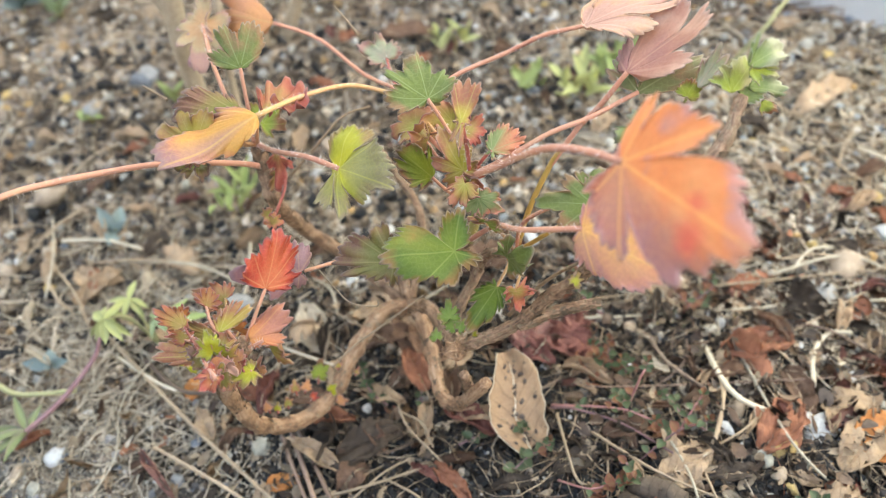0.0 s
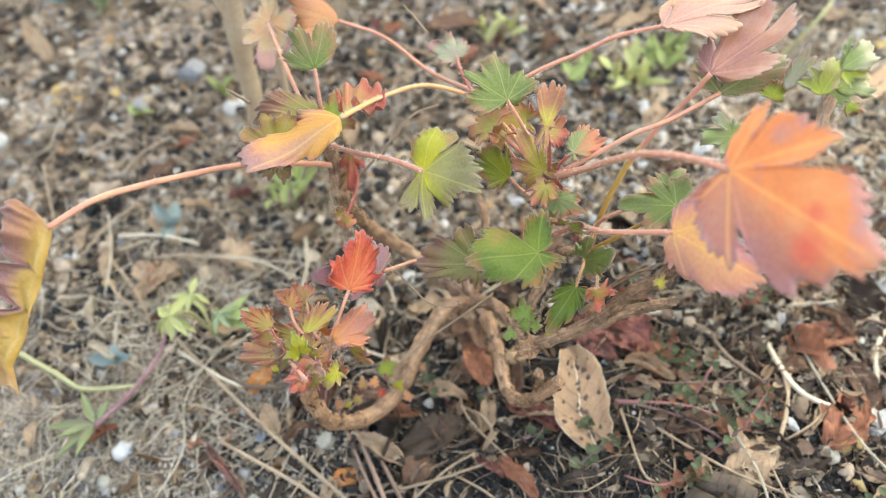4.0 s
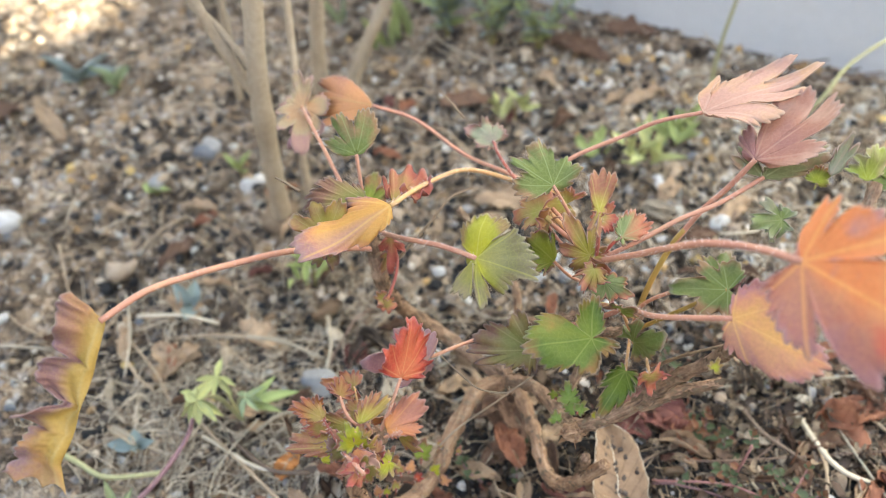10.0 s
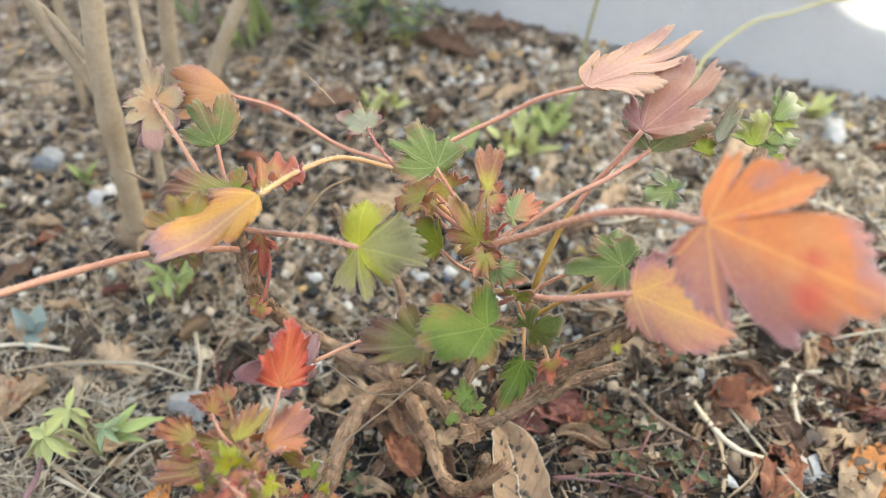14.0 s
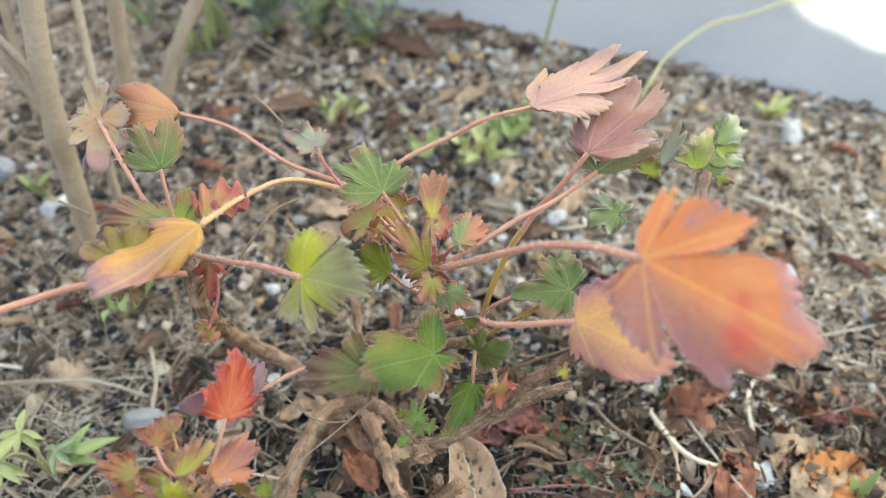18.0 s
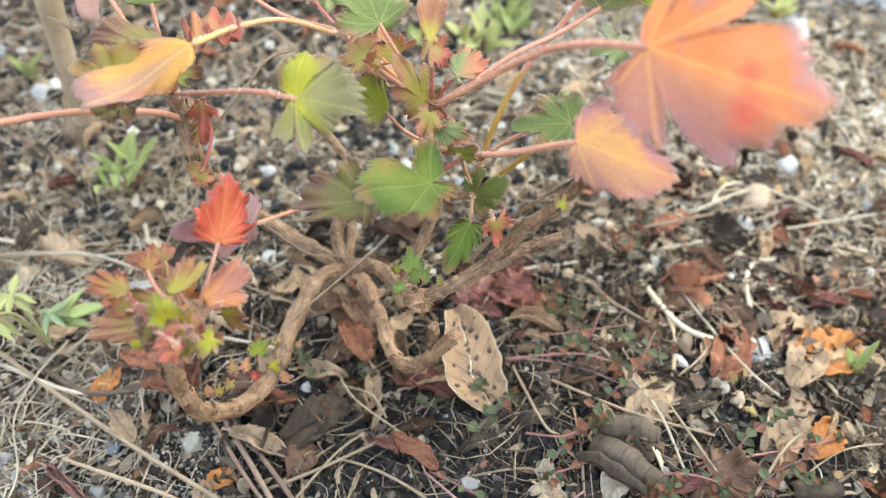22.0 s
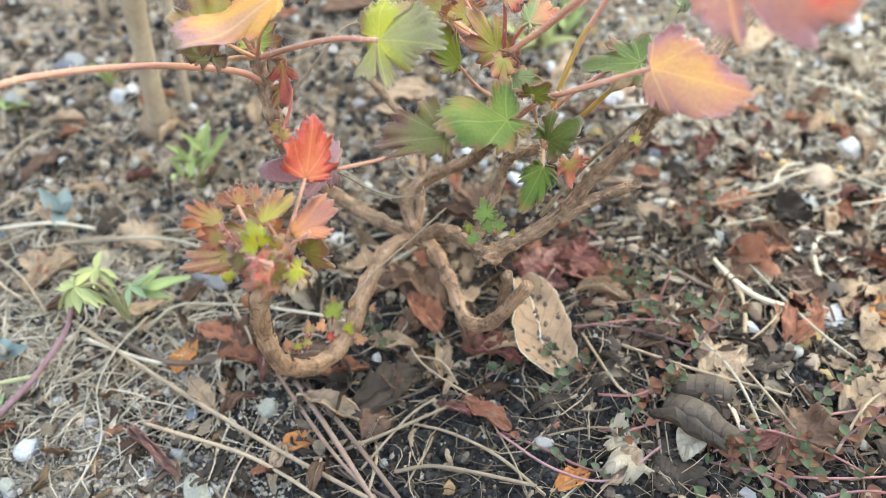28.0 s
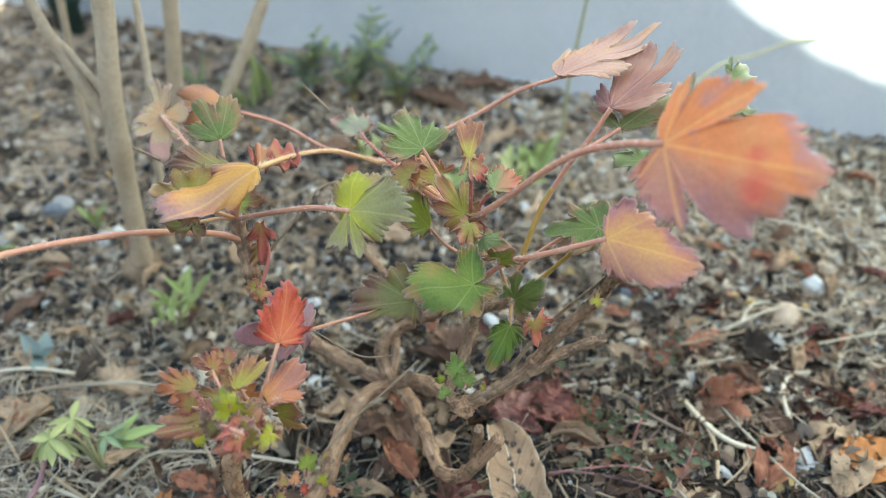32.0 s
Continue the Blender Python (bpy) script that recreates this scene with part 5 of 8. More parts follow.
leaf("yellow", "scallop", (-0.0681, 0.1254, 0.1062), (-0.0695, 0.1279, 0.1124), (-0.0718, 0.1283, 0.1080), (-0.0667, 0.1292, 0.1099), .12)
leaf("farorange", "scallop", (-0.0685, 0.1230, 0.1007), (-0.0715, 0.1194, 0.0997), (-0.0726, 0.1233, 0.1001), (-0.0688, 0.1211, 0.0990), .10)
leaf("pink", "scallop", (-0.0653, 0.1237, 0.1019), (-0.0616, 0.1190, 0.1022), (-0.0650, 0.1215, 0.0999), (-0.0622, 0.1231, 0.1020), .12)
leaf("olive", "fan", (-0.0664, 0.1256, 0.1034), (-0.0682, 0.1276, 0.1099), (-0.0711, 0.1292, 0.1056), (-0.0661, 0.1302, 0.1075), .10)
leaf("purple", "scallop", (-0.0724, 0.1261, 0.1014), (-0.0766, 0.1282, 0.1056), (-0.0771, 0.1279, 0.1020), (-0.0742, 0.1298, 0.1043), .14)
leaf("olive", "scallop", (-0.0568, 0.1380, 0.0865), (-0.0510, 0.1290, 0.0969), (-0.0542, 0.1363, 0.0856), (-0.0525, 0.1402, 0.0894), .10)
leaf("redsmall", "scallop", (-0.0630, 0.1240, 0.0977), (-0.0597, 0.1250, 0.1011), (-0.0634, 0.1261, 0.0994), (-0.0608, 0.1241, 0.0982), .12)
stem("stalk", "red", .0004, .0003, (-0.0531, 0.1570, 0.0263), (-0.0522, 0.1588, 0.0298))
leaf("greenyel", "scallop", (-0.0522, 0.1588, 0.0298), (-0.0507, 0.1632, 0.0349), (-0.0480, 0.1590, 0.0304), (-0.0558, 0.1612, 0.0308), .12)
stem("stalk", "red", .0004, .0003, (-0.0608, 0.1520, 0.0279), (-0.0610, 0.1530, 0.0305))
leaf("darkred", "scallop", (-0.0610, 0.1530, 0.0305), (-0.0613, 0.1560, 0.0340), (-0.0585, 0.1538, 0.0314), (-0.0637, 0.1541, 0.0305), .12)
stem("stalk", "red", .0004, .0003, (-0.0580, 0.1532, 0.0272), (-0.0572, 0.1538, 0.0296))
leaf("farorange", "scallop", (-0.0572, 0.1538, 0.0296), (-0.0559, 0.1559, 0.0326), (-0.0547, 0.1537, 0.0296), (-0.0592, 0.1554, 0.0302), .12)
stem("stalk", "red", .0004, .0003, (-0.0494, 0.1537, 0.0237), (-0.0481, 0.1538, 0.0258))
leaf("yellow", "scallop", (-0.0481, 0.1538, 0.0258), (-0.0456, 0.1550, 0.0282), (-0.0456, 0.1527, 0.0249), (-0.0494, 0.1560, 0.0270), .12)
stem("stalk", "red", .0004, .0003, (-0.0474, 0.1522, 0.0223), (-0.0454, 0.1509, 0.0233))
leaf("farorange", "scallop", (-0.0454, 0.1509, 0.0233), (-0.0418, 0.1496, 0.0238), (-0.0451, 0.1490, 0.0212), (-0.0441, 0.1529, 0.0249), .12)
stem("stalk", "red", .0004, .0003, (-0.0680, 0.1399, 0.0388), (-0.0683, 0.1404, 0.0410))
leaf("farorange", "scallop", (-0.0683, 0.1404, 0.0410), (-0.0689, 0.1423, 0.0434), (-0.0663, 0.1413, 0.0417), (-0.0706, 0.1410, 0.0405), .12)
stem("stalk", "red", .0004, .0003, (-0.0627, 0.1442, 0.0323), (-0.0626, 0.1448, 0.0346))
leaf("darkred", "scallop", (-0.0626, 0.1448, 0.0346), (-0.0627, 0.1469, 0.0373), (-0.0606, 0.1454, 0.0351), (-0.0647, 0.1457, 0.0346), .12)
stem("stalk", "red", .0004, .0003, (-0.0453, 0.1624, 0.0259), (-0.0451, 0.1627, 0.0280))
leaf("darkred", "scallop", (-0.0451, 0.1627, 0.0280), (-0.0448, 0.1643, 0.0303), (-0.0438, 0.1631, 0.0282), (-0.0463, 0.1636, 0.0281), .12)
stem("stalk", "red", .0004, .0003, (-0.0390, 0.1601, 0.0245), (-0.0382, 0.1601, 0.0265))
leaf("darkred", "scallop", (-0.0382, 0.1601, 0.0265), (-0.0368, 0.1613, 0.0287), (-0.0368, 0.1601, 0.0263), (-0.0389, 0.1613, 0.0269), .12)
stem("stalk", "red", .0004, .0003, (-0.0561, 0.1508, 0.0254), (-0.0548, 0.1507, 0.0274))
leaf("red", "scallop", (-0.0548, 0.1507, 0.0274), (-0.0524, 0.1517, 0.0296), (-0.0531, 0.1500, 0.0267), (-0.0555, 0.1524, 0.0283), .12)
stem("stalk", "red", .0004, .0003, (-0.0659, 0.1411, 0.0355), (-0.0657, 0.1416, 0.0376))
leaf("yellow", "scallop", (-0.0657, 0.1416, 0.0376), (-0.0654, 0.1434, 0.0402), (-0.0639, 0.1420, 0.0379), (-0.0674, 0.1426, 0.0377), .12)
stem("stalk", "red", .0004, .0003, (-0.0732, 0.1316, 0.0616), (-0.0740, 0.1318, 0.0635))
leaf("darkred", "scallop", (-0.0740, 0.1318, 0.0635), (-0.0757, 0.1335, 0.0654), (-0.0730, 0.1331, 0.0644), (-0.0759, 0.1319, 0.0627), .12)
stem("stalk", "red", .0004, .0003, (-0.0725, 0.1293, 0.0766), (-0.0732, 0.1295, 0.0783))
leaf("greenyel", "scallop", (-0.0732, 0.1295, 0.0783), (-0.0746, 0.1309, 0.0802), (-0.0719, 0.1307, 0.0793), (-0.0752, 0.1295, 0.0775), .12)
stem("stalk", "red", .0004, .0003, (-0.0683, 0.1279, 0.0833), (-0.0687, 0.1280, 0.0850))
leaf("yellow", "scallop", (-0.0687, 0.1280, 0.0850), (-0.0694, 0.1290, 0.0865), (-0.0677, 0.1287, 0.0856), (-0.0701, 0.1282, 0.0846), .12)
stem("stalk", "red", .0004, .0003, (-0.0010, 0.1604, 0.0561), (-0.0018, 0.1609, 0.0582))
leaf("greenyel", "scallop", (-0.0018, 0.1609, 0.0582), (-0.0029, 0.1631, 0.0608), (0.0000, 0.1620, 0.0591), (-0.0039, 0.1615, 0.0578), .12)
stem("stalk", "red", .0004, .0003, (0.0076, 0.1452, 0.0668), (0.0078, 0.1453, 0.0687))
leaf("yellow", "scallop", (0.0078, 0.1453, 0.0687), (0.0086, 0.1466, 0.0709), (0.0092, 0.1455, 0.0687), (0.0070, 0.1464, 0.0690), .12)
stem("stalk", "red", .0004, .0003, (0.0031, 0.1485, 0.0665), (0.0037, 0.1483, 0.0682))
leaf("farorange", "scallop", (0.0037, 0.1483, 0.0682), (0.0051, 0.1491, 0.0701), (0.0050, 0.1481, 0.0679), (0.0032, 0.1495, 0.0687), .12)
stem("petiole", "red", .0004, .0004, (-0.0655, 0.1300, 0.0935), (-0.0677, 0.1280, 0.1004), (-0.0699, 0.1260, 0.1032))
leaf("darkred", "fan", (-0.0699, 0.1260, 0.1032), (-0.0741, 0.1279, 0.1091), (-0.0703, 0.1291, 0.1059), (-0.0736, 0.1277, 0.1039), .13)
stem("petiole", "red", .0004, .0004, (-0.0655, 0.1300, 0.0935), (-0.0666, 0.1270, 0.1011), (-0.0677, 0.1241, 0.1046))
leaf("orangered", "scallop", (-0.0677, 0.1241, 0.1046), (-0.0653, 0.1167, 0.1050), (-0.0681, 0.1219, 0.1026), (-0.0649, 0.1231, 0.1044), .13)
stem("petiole", "pety", .0004, .0004, (-0.0655, 0.1300, 0.0935), (-0.0657, 0.1305, 0.0948), (-0.0659, 0.1311, 0.0920))
leaf("farorange", "fan", (-0.0659, 0.1311, 0.0920), (-0.0596, 0.1243, 0.0934), (-0.0642, 0.1276, 0.0893), (-0.0613, 0.1310, 0.0929), .13)
stem("petiole", "pet", .0004, .0004, (-0.0655, 0.1300, 0.0935), (-0.0661, 0.1266, 0.0963), (-0.0667, 0.1233, 0.0952))
leaf("darkred", "scallop", (-0.0667, 0.1233, 0.0952), (-0.0773, 0.1295, 0.0988), (-0.0709, 0.1274, 0.0979), (-0.0731, 0.1238, 0.0942), .13)
stem("petiole", "pety", .0004, .0004, (-0.0655, 0.1300, 0.0935), (-0.0663, 0.1301, 0.0976), (-0.0670, 0.1302, 0.0976))
leaf("darkred", "scallop", (-0.0670, 0.1302, 0.0976), (-0.0773, 0.1284, 0.0982), (-0.0717, 0.1334, 0.0994), (-0.0727, 0.1294, 0.0958), .13)
stem("petiole", "pet", .0004, .0004, (-0.0655, 0.1300, 0.0935), (-0.0624, 0.1266, 0.0970), (-0.0592, 0.1232, 0.0966))
leaf("yellow", "fan", (-0.0592, 0.1232, 0.0966), (-0.0670, 0.1212, 0.0968), (-0.0634, 0.1250, 0.0973), (-0.0628, 0.1214, 0.0943), .13)
stem("petiole", "pet", .0004, .0004, (-0.0655, 0.1300, 0.0935), (-0.0699, 0.1320, 0.0933), (-0.0743, 0.1341, 0.0890))
leaf("redsmall", "fan", (-0.0743, 0.1341, 0.0890), (-0.0696, 0.1296, 0.0909), (-0.0723, 0.1320, 0.0876), (-0.0716, 0.1351, 0.0904), .13)
stem("petiole", "pety", .0004, .0004, (-0.0655, 0.1300, 0.0935), (-0.0723, 0.1350, 0.1004), (-0.0791, 0.1400, 0.1033))
leaf("orangered", "scallop", (-0.0791, 0.1400, 0.1033), (-0.0886, 0.1402, 0.1036), (-0.0837, 0.1424, 0.1044), (-0.0840, 0.1390, 0.1014), .13)
stem("petiole", "red", .0004, .0004, (-0.0655, 0.1300, 0.0935), (-0.0655, 0.1281, 0.0964), (-0.0655, 0.1263, 0.0953))
leaf("darkred", "fan", (-0.0655, 0.1263, 0.0953), (-0.0677, 0.1188, 0.0938), (-0.0690, 0.1253, 0.0936), (-0.0641, 0.1233, 0.0929), .13)
stem("petiole", "red", .0004, .0004, (-0.0655, 0.1300, 0.0935), (-0.0625, 0.1291, 0.0935), (-0.0595, 0.1281, 0.0895))
leaf("farorange", "broad", (-0.0595, 0.1281, 0.0895), (-0.0580, 0.1291, 0.0937), (-0.0568, 0.1295, 0.0913), (-0.0606, 0.1307, 0.0915), .13)
stem("petiole", "pety", .0004, .0004, (-0.0655, 0.1300, 0.0935), (-0.0726, 0.1295, 0.0958), (-0.0797, 0.1289, 0.0940))
leaf("yellow", "scallop", (-0.0797, 0.1289, 0.0940), (-0.0739, 0.1323, 0.0990), (-0.0753, 0.1284, 0.0945), (-0.0783, 0.1319, 0.0970), .13)
stem("petiole", "pety", .0004, .0004, (-0.0655, 0.1300, 0.0935), (-0.0650, 0.1340, 0.0968), (-0.0645, 0.1380, 0.0960))
leaf("orangered", "broad", (-0.0645, 0.1380, 0.0960), (-0.0656, 0.1410, 0.1033), (-0.0626, 0.1407, 0.0989), (-0.0675, 0.1406, 0.0977), .13)
stem("petiole", "pet", .0004, .0004, (-0.0655, 0.1300, 0.0935), (-0.0640, 0.1275, 0.0987), (-0.0624, 0.1250, 0.0999))
leaf("farorange", "scallop", (-0.0624, 0.1250, 0.0999), (-0.0701, 0.1272, 0.1018), (-0.0657, 0.1276, 0.1015), (-0.0668, 0.1254, 0.0993), .13)
stem("petiole", "pety", .0004, .0004, (-0.0655, 0.1300, 0.0935), (-0.0671, 0.1393, 0.0983), (-0.0687, 0.1486, 0.0992))
leaf("darkred", "fan", (-0.0687, 0.1486, 0.0992), (-0.0785, 0.1494, 0.1032), (-0.0725, 0.1527, 0.1020), (-0.0748, 0.1499, 0.0990), .13)
stem("petiole", "pet", .0004, .0004, (-0.0655, 0.1300, 0.0935), (-0.0661, 0.1349, 0.0978), (-0.0668, 0.1397, 0.0981))
leaf("darkred", "scallop", (-0.0668, 0.1397, 0.0981), (-0.0757, 0.1394, 0.0985), (-0.0719, 0.1417, 0.0987), (-0.0705, 0.1371, 0.0950), .13)
stem("petiole", "red", .0004, .0004, (-0.0655, 0.1300, 0.0935), (-0.0674, 0.1292, 0.0969), (-0.0694, 0.1284, 0.0963))
leaf("yellow", "broad", (-0.0694, 0.1284, 0.0963), (-0.0764, 0.1304, 0.0970), (-0.0731, 0.1299, 0.0969), (-0.0726, 0.1270, 0.0943), .13)
stem("petiole", "pet", .0004, .0004, (-0.0655, 0.1300, 0.0935), (-0.0720, 0.1315, 0.0998), (-0.0785, 0.1330, 0.1021))
leaf("redsmall", "broad", (-0.0785, 0.1330, 0.1021), (-0.0815, 0.1358, 0.1084), (-0.0783, 0.1360, 0.1049), (-0.0818, 0.1352, 0.1034), .13)
stem("dry_tip", "dead", .0005, .0003, (-0.0778, 0.1915, 0.1435), (-0.0813, 0.1938, 0.1449), (-0.0849, 0.1960, 0.1461))
stem("dry_tip", "dead", .0005, .0003, (-0.0227, 0.2421, 0.1227), (-0.0266, 0.2471, 0.1263), (-0.0305, 0.2515, 0.1294))
# a wilted leaf, dry stipules and a dull companion leaf
seed_kept = SEED[0]
stem("petiole", "red", .0006, .0005, (-0.0580, 0.1857, 0.0903), (-0.0535, 0.1941, 0.0951), (-0.0522, 0.2004, 0.0982), (-0.0538, 0.2027, 0.0986))
leaf("darkred", "wilt", (-0.0538, 0.2027, 0.0986), (-0.0587, 0.1965, 0.0946), (-0.0573, 0.2004, 0.0970), (-0.0521, 0.1987, 0.0948), .16)
leaf("darkred", "scallop", (-0.0582, 0.1869, 0.0933), (-0.0624, 0.1875, 0.0929), (-0.0610, 0.1860, 0.0914), (-0.0602, 0.1888, 0.0949), .18)
leaf("redsmall", "scallop", (-0.0580, 0.1855, 0.0920), (-0.0538, 0.1840, 0.0905), (-0.0552, 0.1858, 0.0931), (-0.0560, 0.1831, 0.0897), .18)
SEED[0] = seed_kept

leaf("redsmall", "wilt", (-0.0535, 0.2030, 0.1060), (-0.0545, 0.1960, 0.0930), (-0.0585, 0.1990, 0.0980), (-0.0495, 0.1990, 0.0990), 0.16)

# a frayed knob where the thick branch leaves the creeping stem
bm = bmesh.new()
bmesh.ops.create_icosphere(bm, subdivisions=4, radius=0.0029)
run, cx, cy = (bm.verts.layers.float.new(k) for k in ("run", "cx", "cy"))
for v in bm.verts:
    v[run], v[cx], v[cy] = v.co.x, v.co.y, v.co.z
    n = 1 + 0.55 * noise.noise(v.co * 420) + 0.35 * noise.noise(v.co * 1100)
    v.co = Vector((v.co.x * 1.15, v.co.y, v.co.z * 0.9)) * n + Vector((0.0005, 0.1425, 0.0645))
knob = part("knob", bm, BARK, plant, "frayed pale knob of old wood")
rnd = random.Random(404)
bm = bmesh.new()
for _ in range(26):
    d = Vector((rnd.uniform(-1, 1), rnd.uniform(-1, 0.2), rnd.uniform(-0.7, 1))).normalized()
    o = Vector((0.0005, 0.1425, 0.0645)) + Vector((d.x * 1.4, d.y, d.z * 0.8)) * 0.0030
    e = (d + Vector((rnd.uniform(-1, 1), rnd.uniform(-1, 1), rnd.uniform(-1, 1))) * 0.7) * rnd.uniform(0.0008, 0.0020)
    tube(bm, [o, o + e * 0.6, o + e + Vector((0, 0, rnd.uniform(-0.0008, 0.0006)))], rnd.uniform(0.0002, 0.0006), 0.0001, 5, cap=False)
part("fibre", bm, BARK, knob, "torn pale wood fibres")


# ---- the shrub behind ----
shrub = root("shrub", (-0.118, 0.324, 0.0), "leafless shrub with smooth tan upright stems growing from the soil", "shrub")


def cane(r0, r1, *pts):
    SEED[0] += 1
    line = spline(pts, 9)
    bm = bmesh.new()
    rings = tube(bm, line, r0 * 0.88, r1 * 0.88, 14, 0.05, SEED[0])
    for i, ring in enumerate(rings):
        grow = 1 + 0.16 * math.exp(-(((i + SEED[0] * 3) % 17 - 8) / 1.1) ** 2) + 0.05 * noise.noise((i * 0.4, SEED[0], 0))
        for v in ring:
            v.co = line[i] + (v.co - line[i]) * grow
    return part("cane", bm, SHRUB_BARK, shrub)


cane(0.0058, 0.0044, (-0.1180, 0.3240, -0.006), (-0.1130, 0.3190, 0.050), (-0.1075, 0.3150, 0.100), (-0.1010, 0.3180, 0.140), (-0.0960, 0.3200, 0.190), (-0.0900, 0.3230, 0.300))
cane(0.0032, 0.0022, (-0.1090, 0.3165, 0.082), (-0.1190, 0.3200, 0.108), (-0.1300, 0.3250, 0.150), (-0.1420, 0.3300, 0.240))
cane(0.0018, 0.0012, (-0.1080, 0.3160, 0.098), (-0.1220, 0.3230, 0.124), (-0.1300, 0.3260, 0.130))
cane(0.0050, 0.0040, (-0.0960, 0.4100, -0.006), (-0.0900, 0.4050, 0.050), (-0.0830, 0.4000, 0.095), (-0.0760, 0.3960, 0.160), (-0.0700, 0.3940, 0.300))
cane(0.0046, 0.0036, (-0.0830, 0.4170, -0.006), (-0.0640, 0.4190, 0.038), (-0.0430, 0.4220, 0.075), (-0.0240, 0.4270, 0.120), (0.0060, 0.4360, 0.240))
cane(0.0026, 0.0020, (-0.1480, 0.4300, -0.006), (-0.1420, 0.4280, 0.060), (-0.1360, 0.4270, 0.130), (-0.1300, 0.4270, 0.260))
cane(0.0026, 0.0018, (-0.1040, 0.3400, -0.006), (-0.1000, 0.3420, 0.050), (-0.0960, 0.3480, 0.080), (-0.0930, 0.3600, 0.130), (-0.0900, 0.3700, 0.240))
bm = bmesh.new()
bmesh.ops.create_icosphere(bm, subdivisions=3, radius=0.011)
for v in bm.verts:
    v.co = Vector((v.co.x, v.co.y, v.co.z * 0.7)) * (1 + 0.4 * noise.noise(v.co * 130)) + Vector((-0.117, 0.325, -0.002))
part("root_collar", bm, STEM["dead"], shrub, "dark swollen root collar")


# ---- small plants ----
def blade_mesh(name, material, cup=0.2, tipped=1.0, toothed=0.0, long=10, across=6):
    """One small leaf of length 1 and width 1 along x, cupped about its midrib."""
    bm = bmesh.new()
    edge, rib, run = (bm.verts.layers.float.new(k) for k in ("edge", "rib", "run"))
    rows = []
    for i in range(long + 1):
        u = i / long
        wd = (math.sin(math.pi * min(1, u * 0.97 + 0.03)) ** 0.75) * (1 - (1 - 1 / (1 + tipped)) * u ** 2) * 0.5
        wd *= 1 - toothed * (i % 2)
        row = []
        for k in range(across + 1):
            s = 2 * k / across - 1
            v = bm.verts.new((u, s * wd, cup * (s * s * wd * 1.2) - 0.25 * cup * u * u))
            v[edge], v[rib], v[run] = abs(s) * 0.9, abs(s) * 0.25, u - 0.2 * abs(s)
            row.append(v)
        rows.append(row)
    for a, b in zip(rows, rows[1:]):
        for k in range(across):
            bm.faces.new((a[k], b[k], b[k + 1], a[k + 1]))
    bmesh.ops.remove_doubles(bm, verts=bm.verts, dist=1e-5)
    base = [f for f in bm.faces]
    got = bmesh.ops.duplicate(bm, geom=base)
    low = [e for e in got["geom"] if isinstance(e, bmesh.types.BMVert)]
    bmesh.ops.translate(bm, verts=low, vec=(0, 0, -0.03))
    me = bpy.data.meshes.new(name)
    bm.to_mesh(me)
    bm.free()
    for p in me.polygons:
        p.use_smooth = True
    me.materials.append(material)
    return me


SMALL = {k: blade_mesh("leaf_" + k, FRESH[k], 0.35 if k.startswith("thyme") else 0.2, 0.2 if k.startswith("thyme") else 1.2) for k in FRESH}


def small_leaf(parent, kind, at, yaw, pitch, length, width, roll=0.0):
    ob = new("leaf", SMALL[kind])
    ob.parent = parent
    m = pose(*at, 0, 0, yaw) @ pose(0, 0, 0, roll, -pitch, 0) @ Matrix.Diagonal((length, width, length, 1))
    ob.matrix_parent_inverse = parent.matrix_basis.inverted()
    ob.matrix_basis = m
    return ob


def sprig(x, y, height, lean, red):
    SEED[0] += 1
    rnd = random.Random(SEED[0])
    z = ground_z(x, y)
    ob = root("thyme_sprig", (x, y, z), "creeping thyme sprig with tiny round green and bronze leaves", "plant", "thyme sprigs among the litter")
    yaw = rnd.uniform(0, 6.28)
    d = Vector((math.cos(yaw), math.sin(yaw), 0))
    s = Vector((-d.y, d.x, 0))
    o = Vector((x, y, z - 0.001))
    line = spline([o - d * lean, o + d * lean * 0.1 + s * 0.002 + Vector((0, 0, height * 0.45)), o + d * lean * 0.7 + Vector((0, 0, height * 0.8)), o + d * lean * 0.9 + s * rnd.uniform(-0.004, 0.004) + Vector((0, 0, height))], 5)
    bm = bmesh.new()
    tube(bm, line, 0.00045, 0.00030, 6)
    part("stem", bm, STRAW["purple"], ob)
    turn = rnd.uniform(0, 180)
    for i in range(2, len(line), 2):
        f = i / len(line)
        for k in (0, 180):
            ln = rnd.uniform(0.0036, 0.0056) * (1.05 - 0.45 * f)
            kind = "thymered" if rnd.random() < red else "thyme"
            small_leaf(ob, kind, line[i], turn + k + rnd.uniform(-15, 15), rnd.uniform(5, 45), ln, ln * rnd.uniform(0.75, 0.95))
        turn += 90
    for k in range(3):
        small_leaf(ob, "thymered" if rnd.random() < red + 0.2 else "thyme", line[-1], k * 120 + turn, 60, 0.003, 0.0024)
    return ob


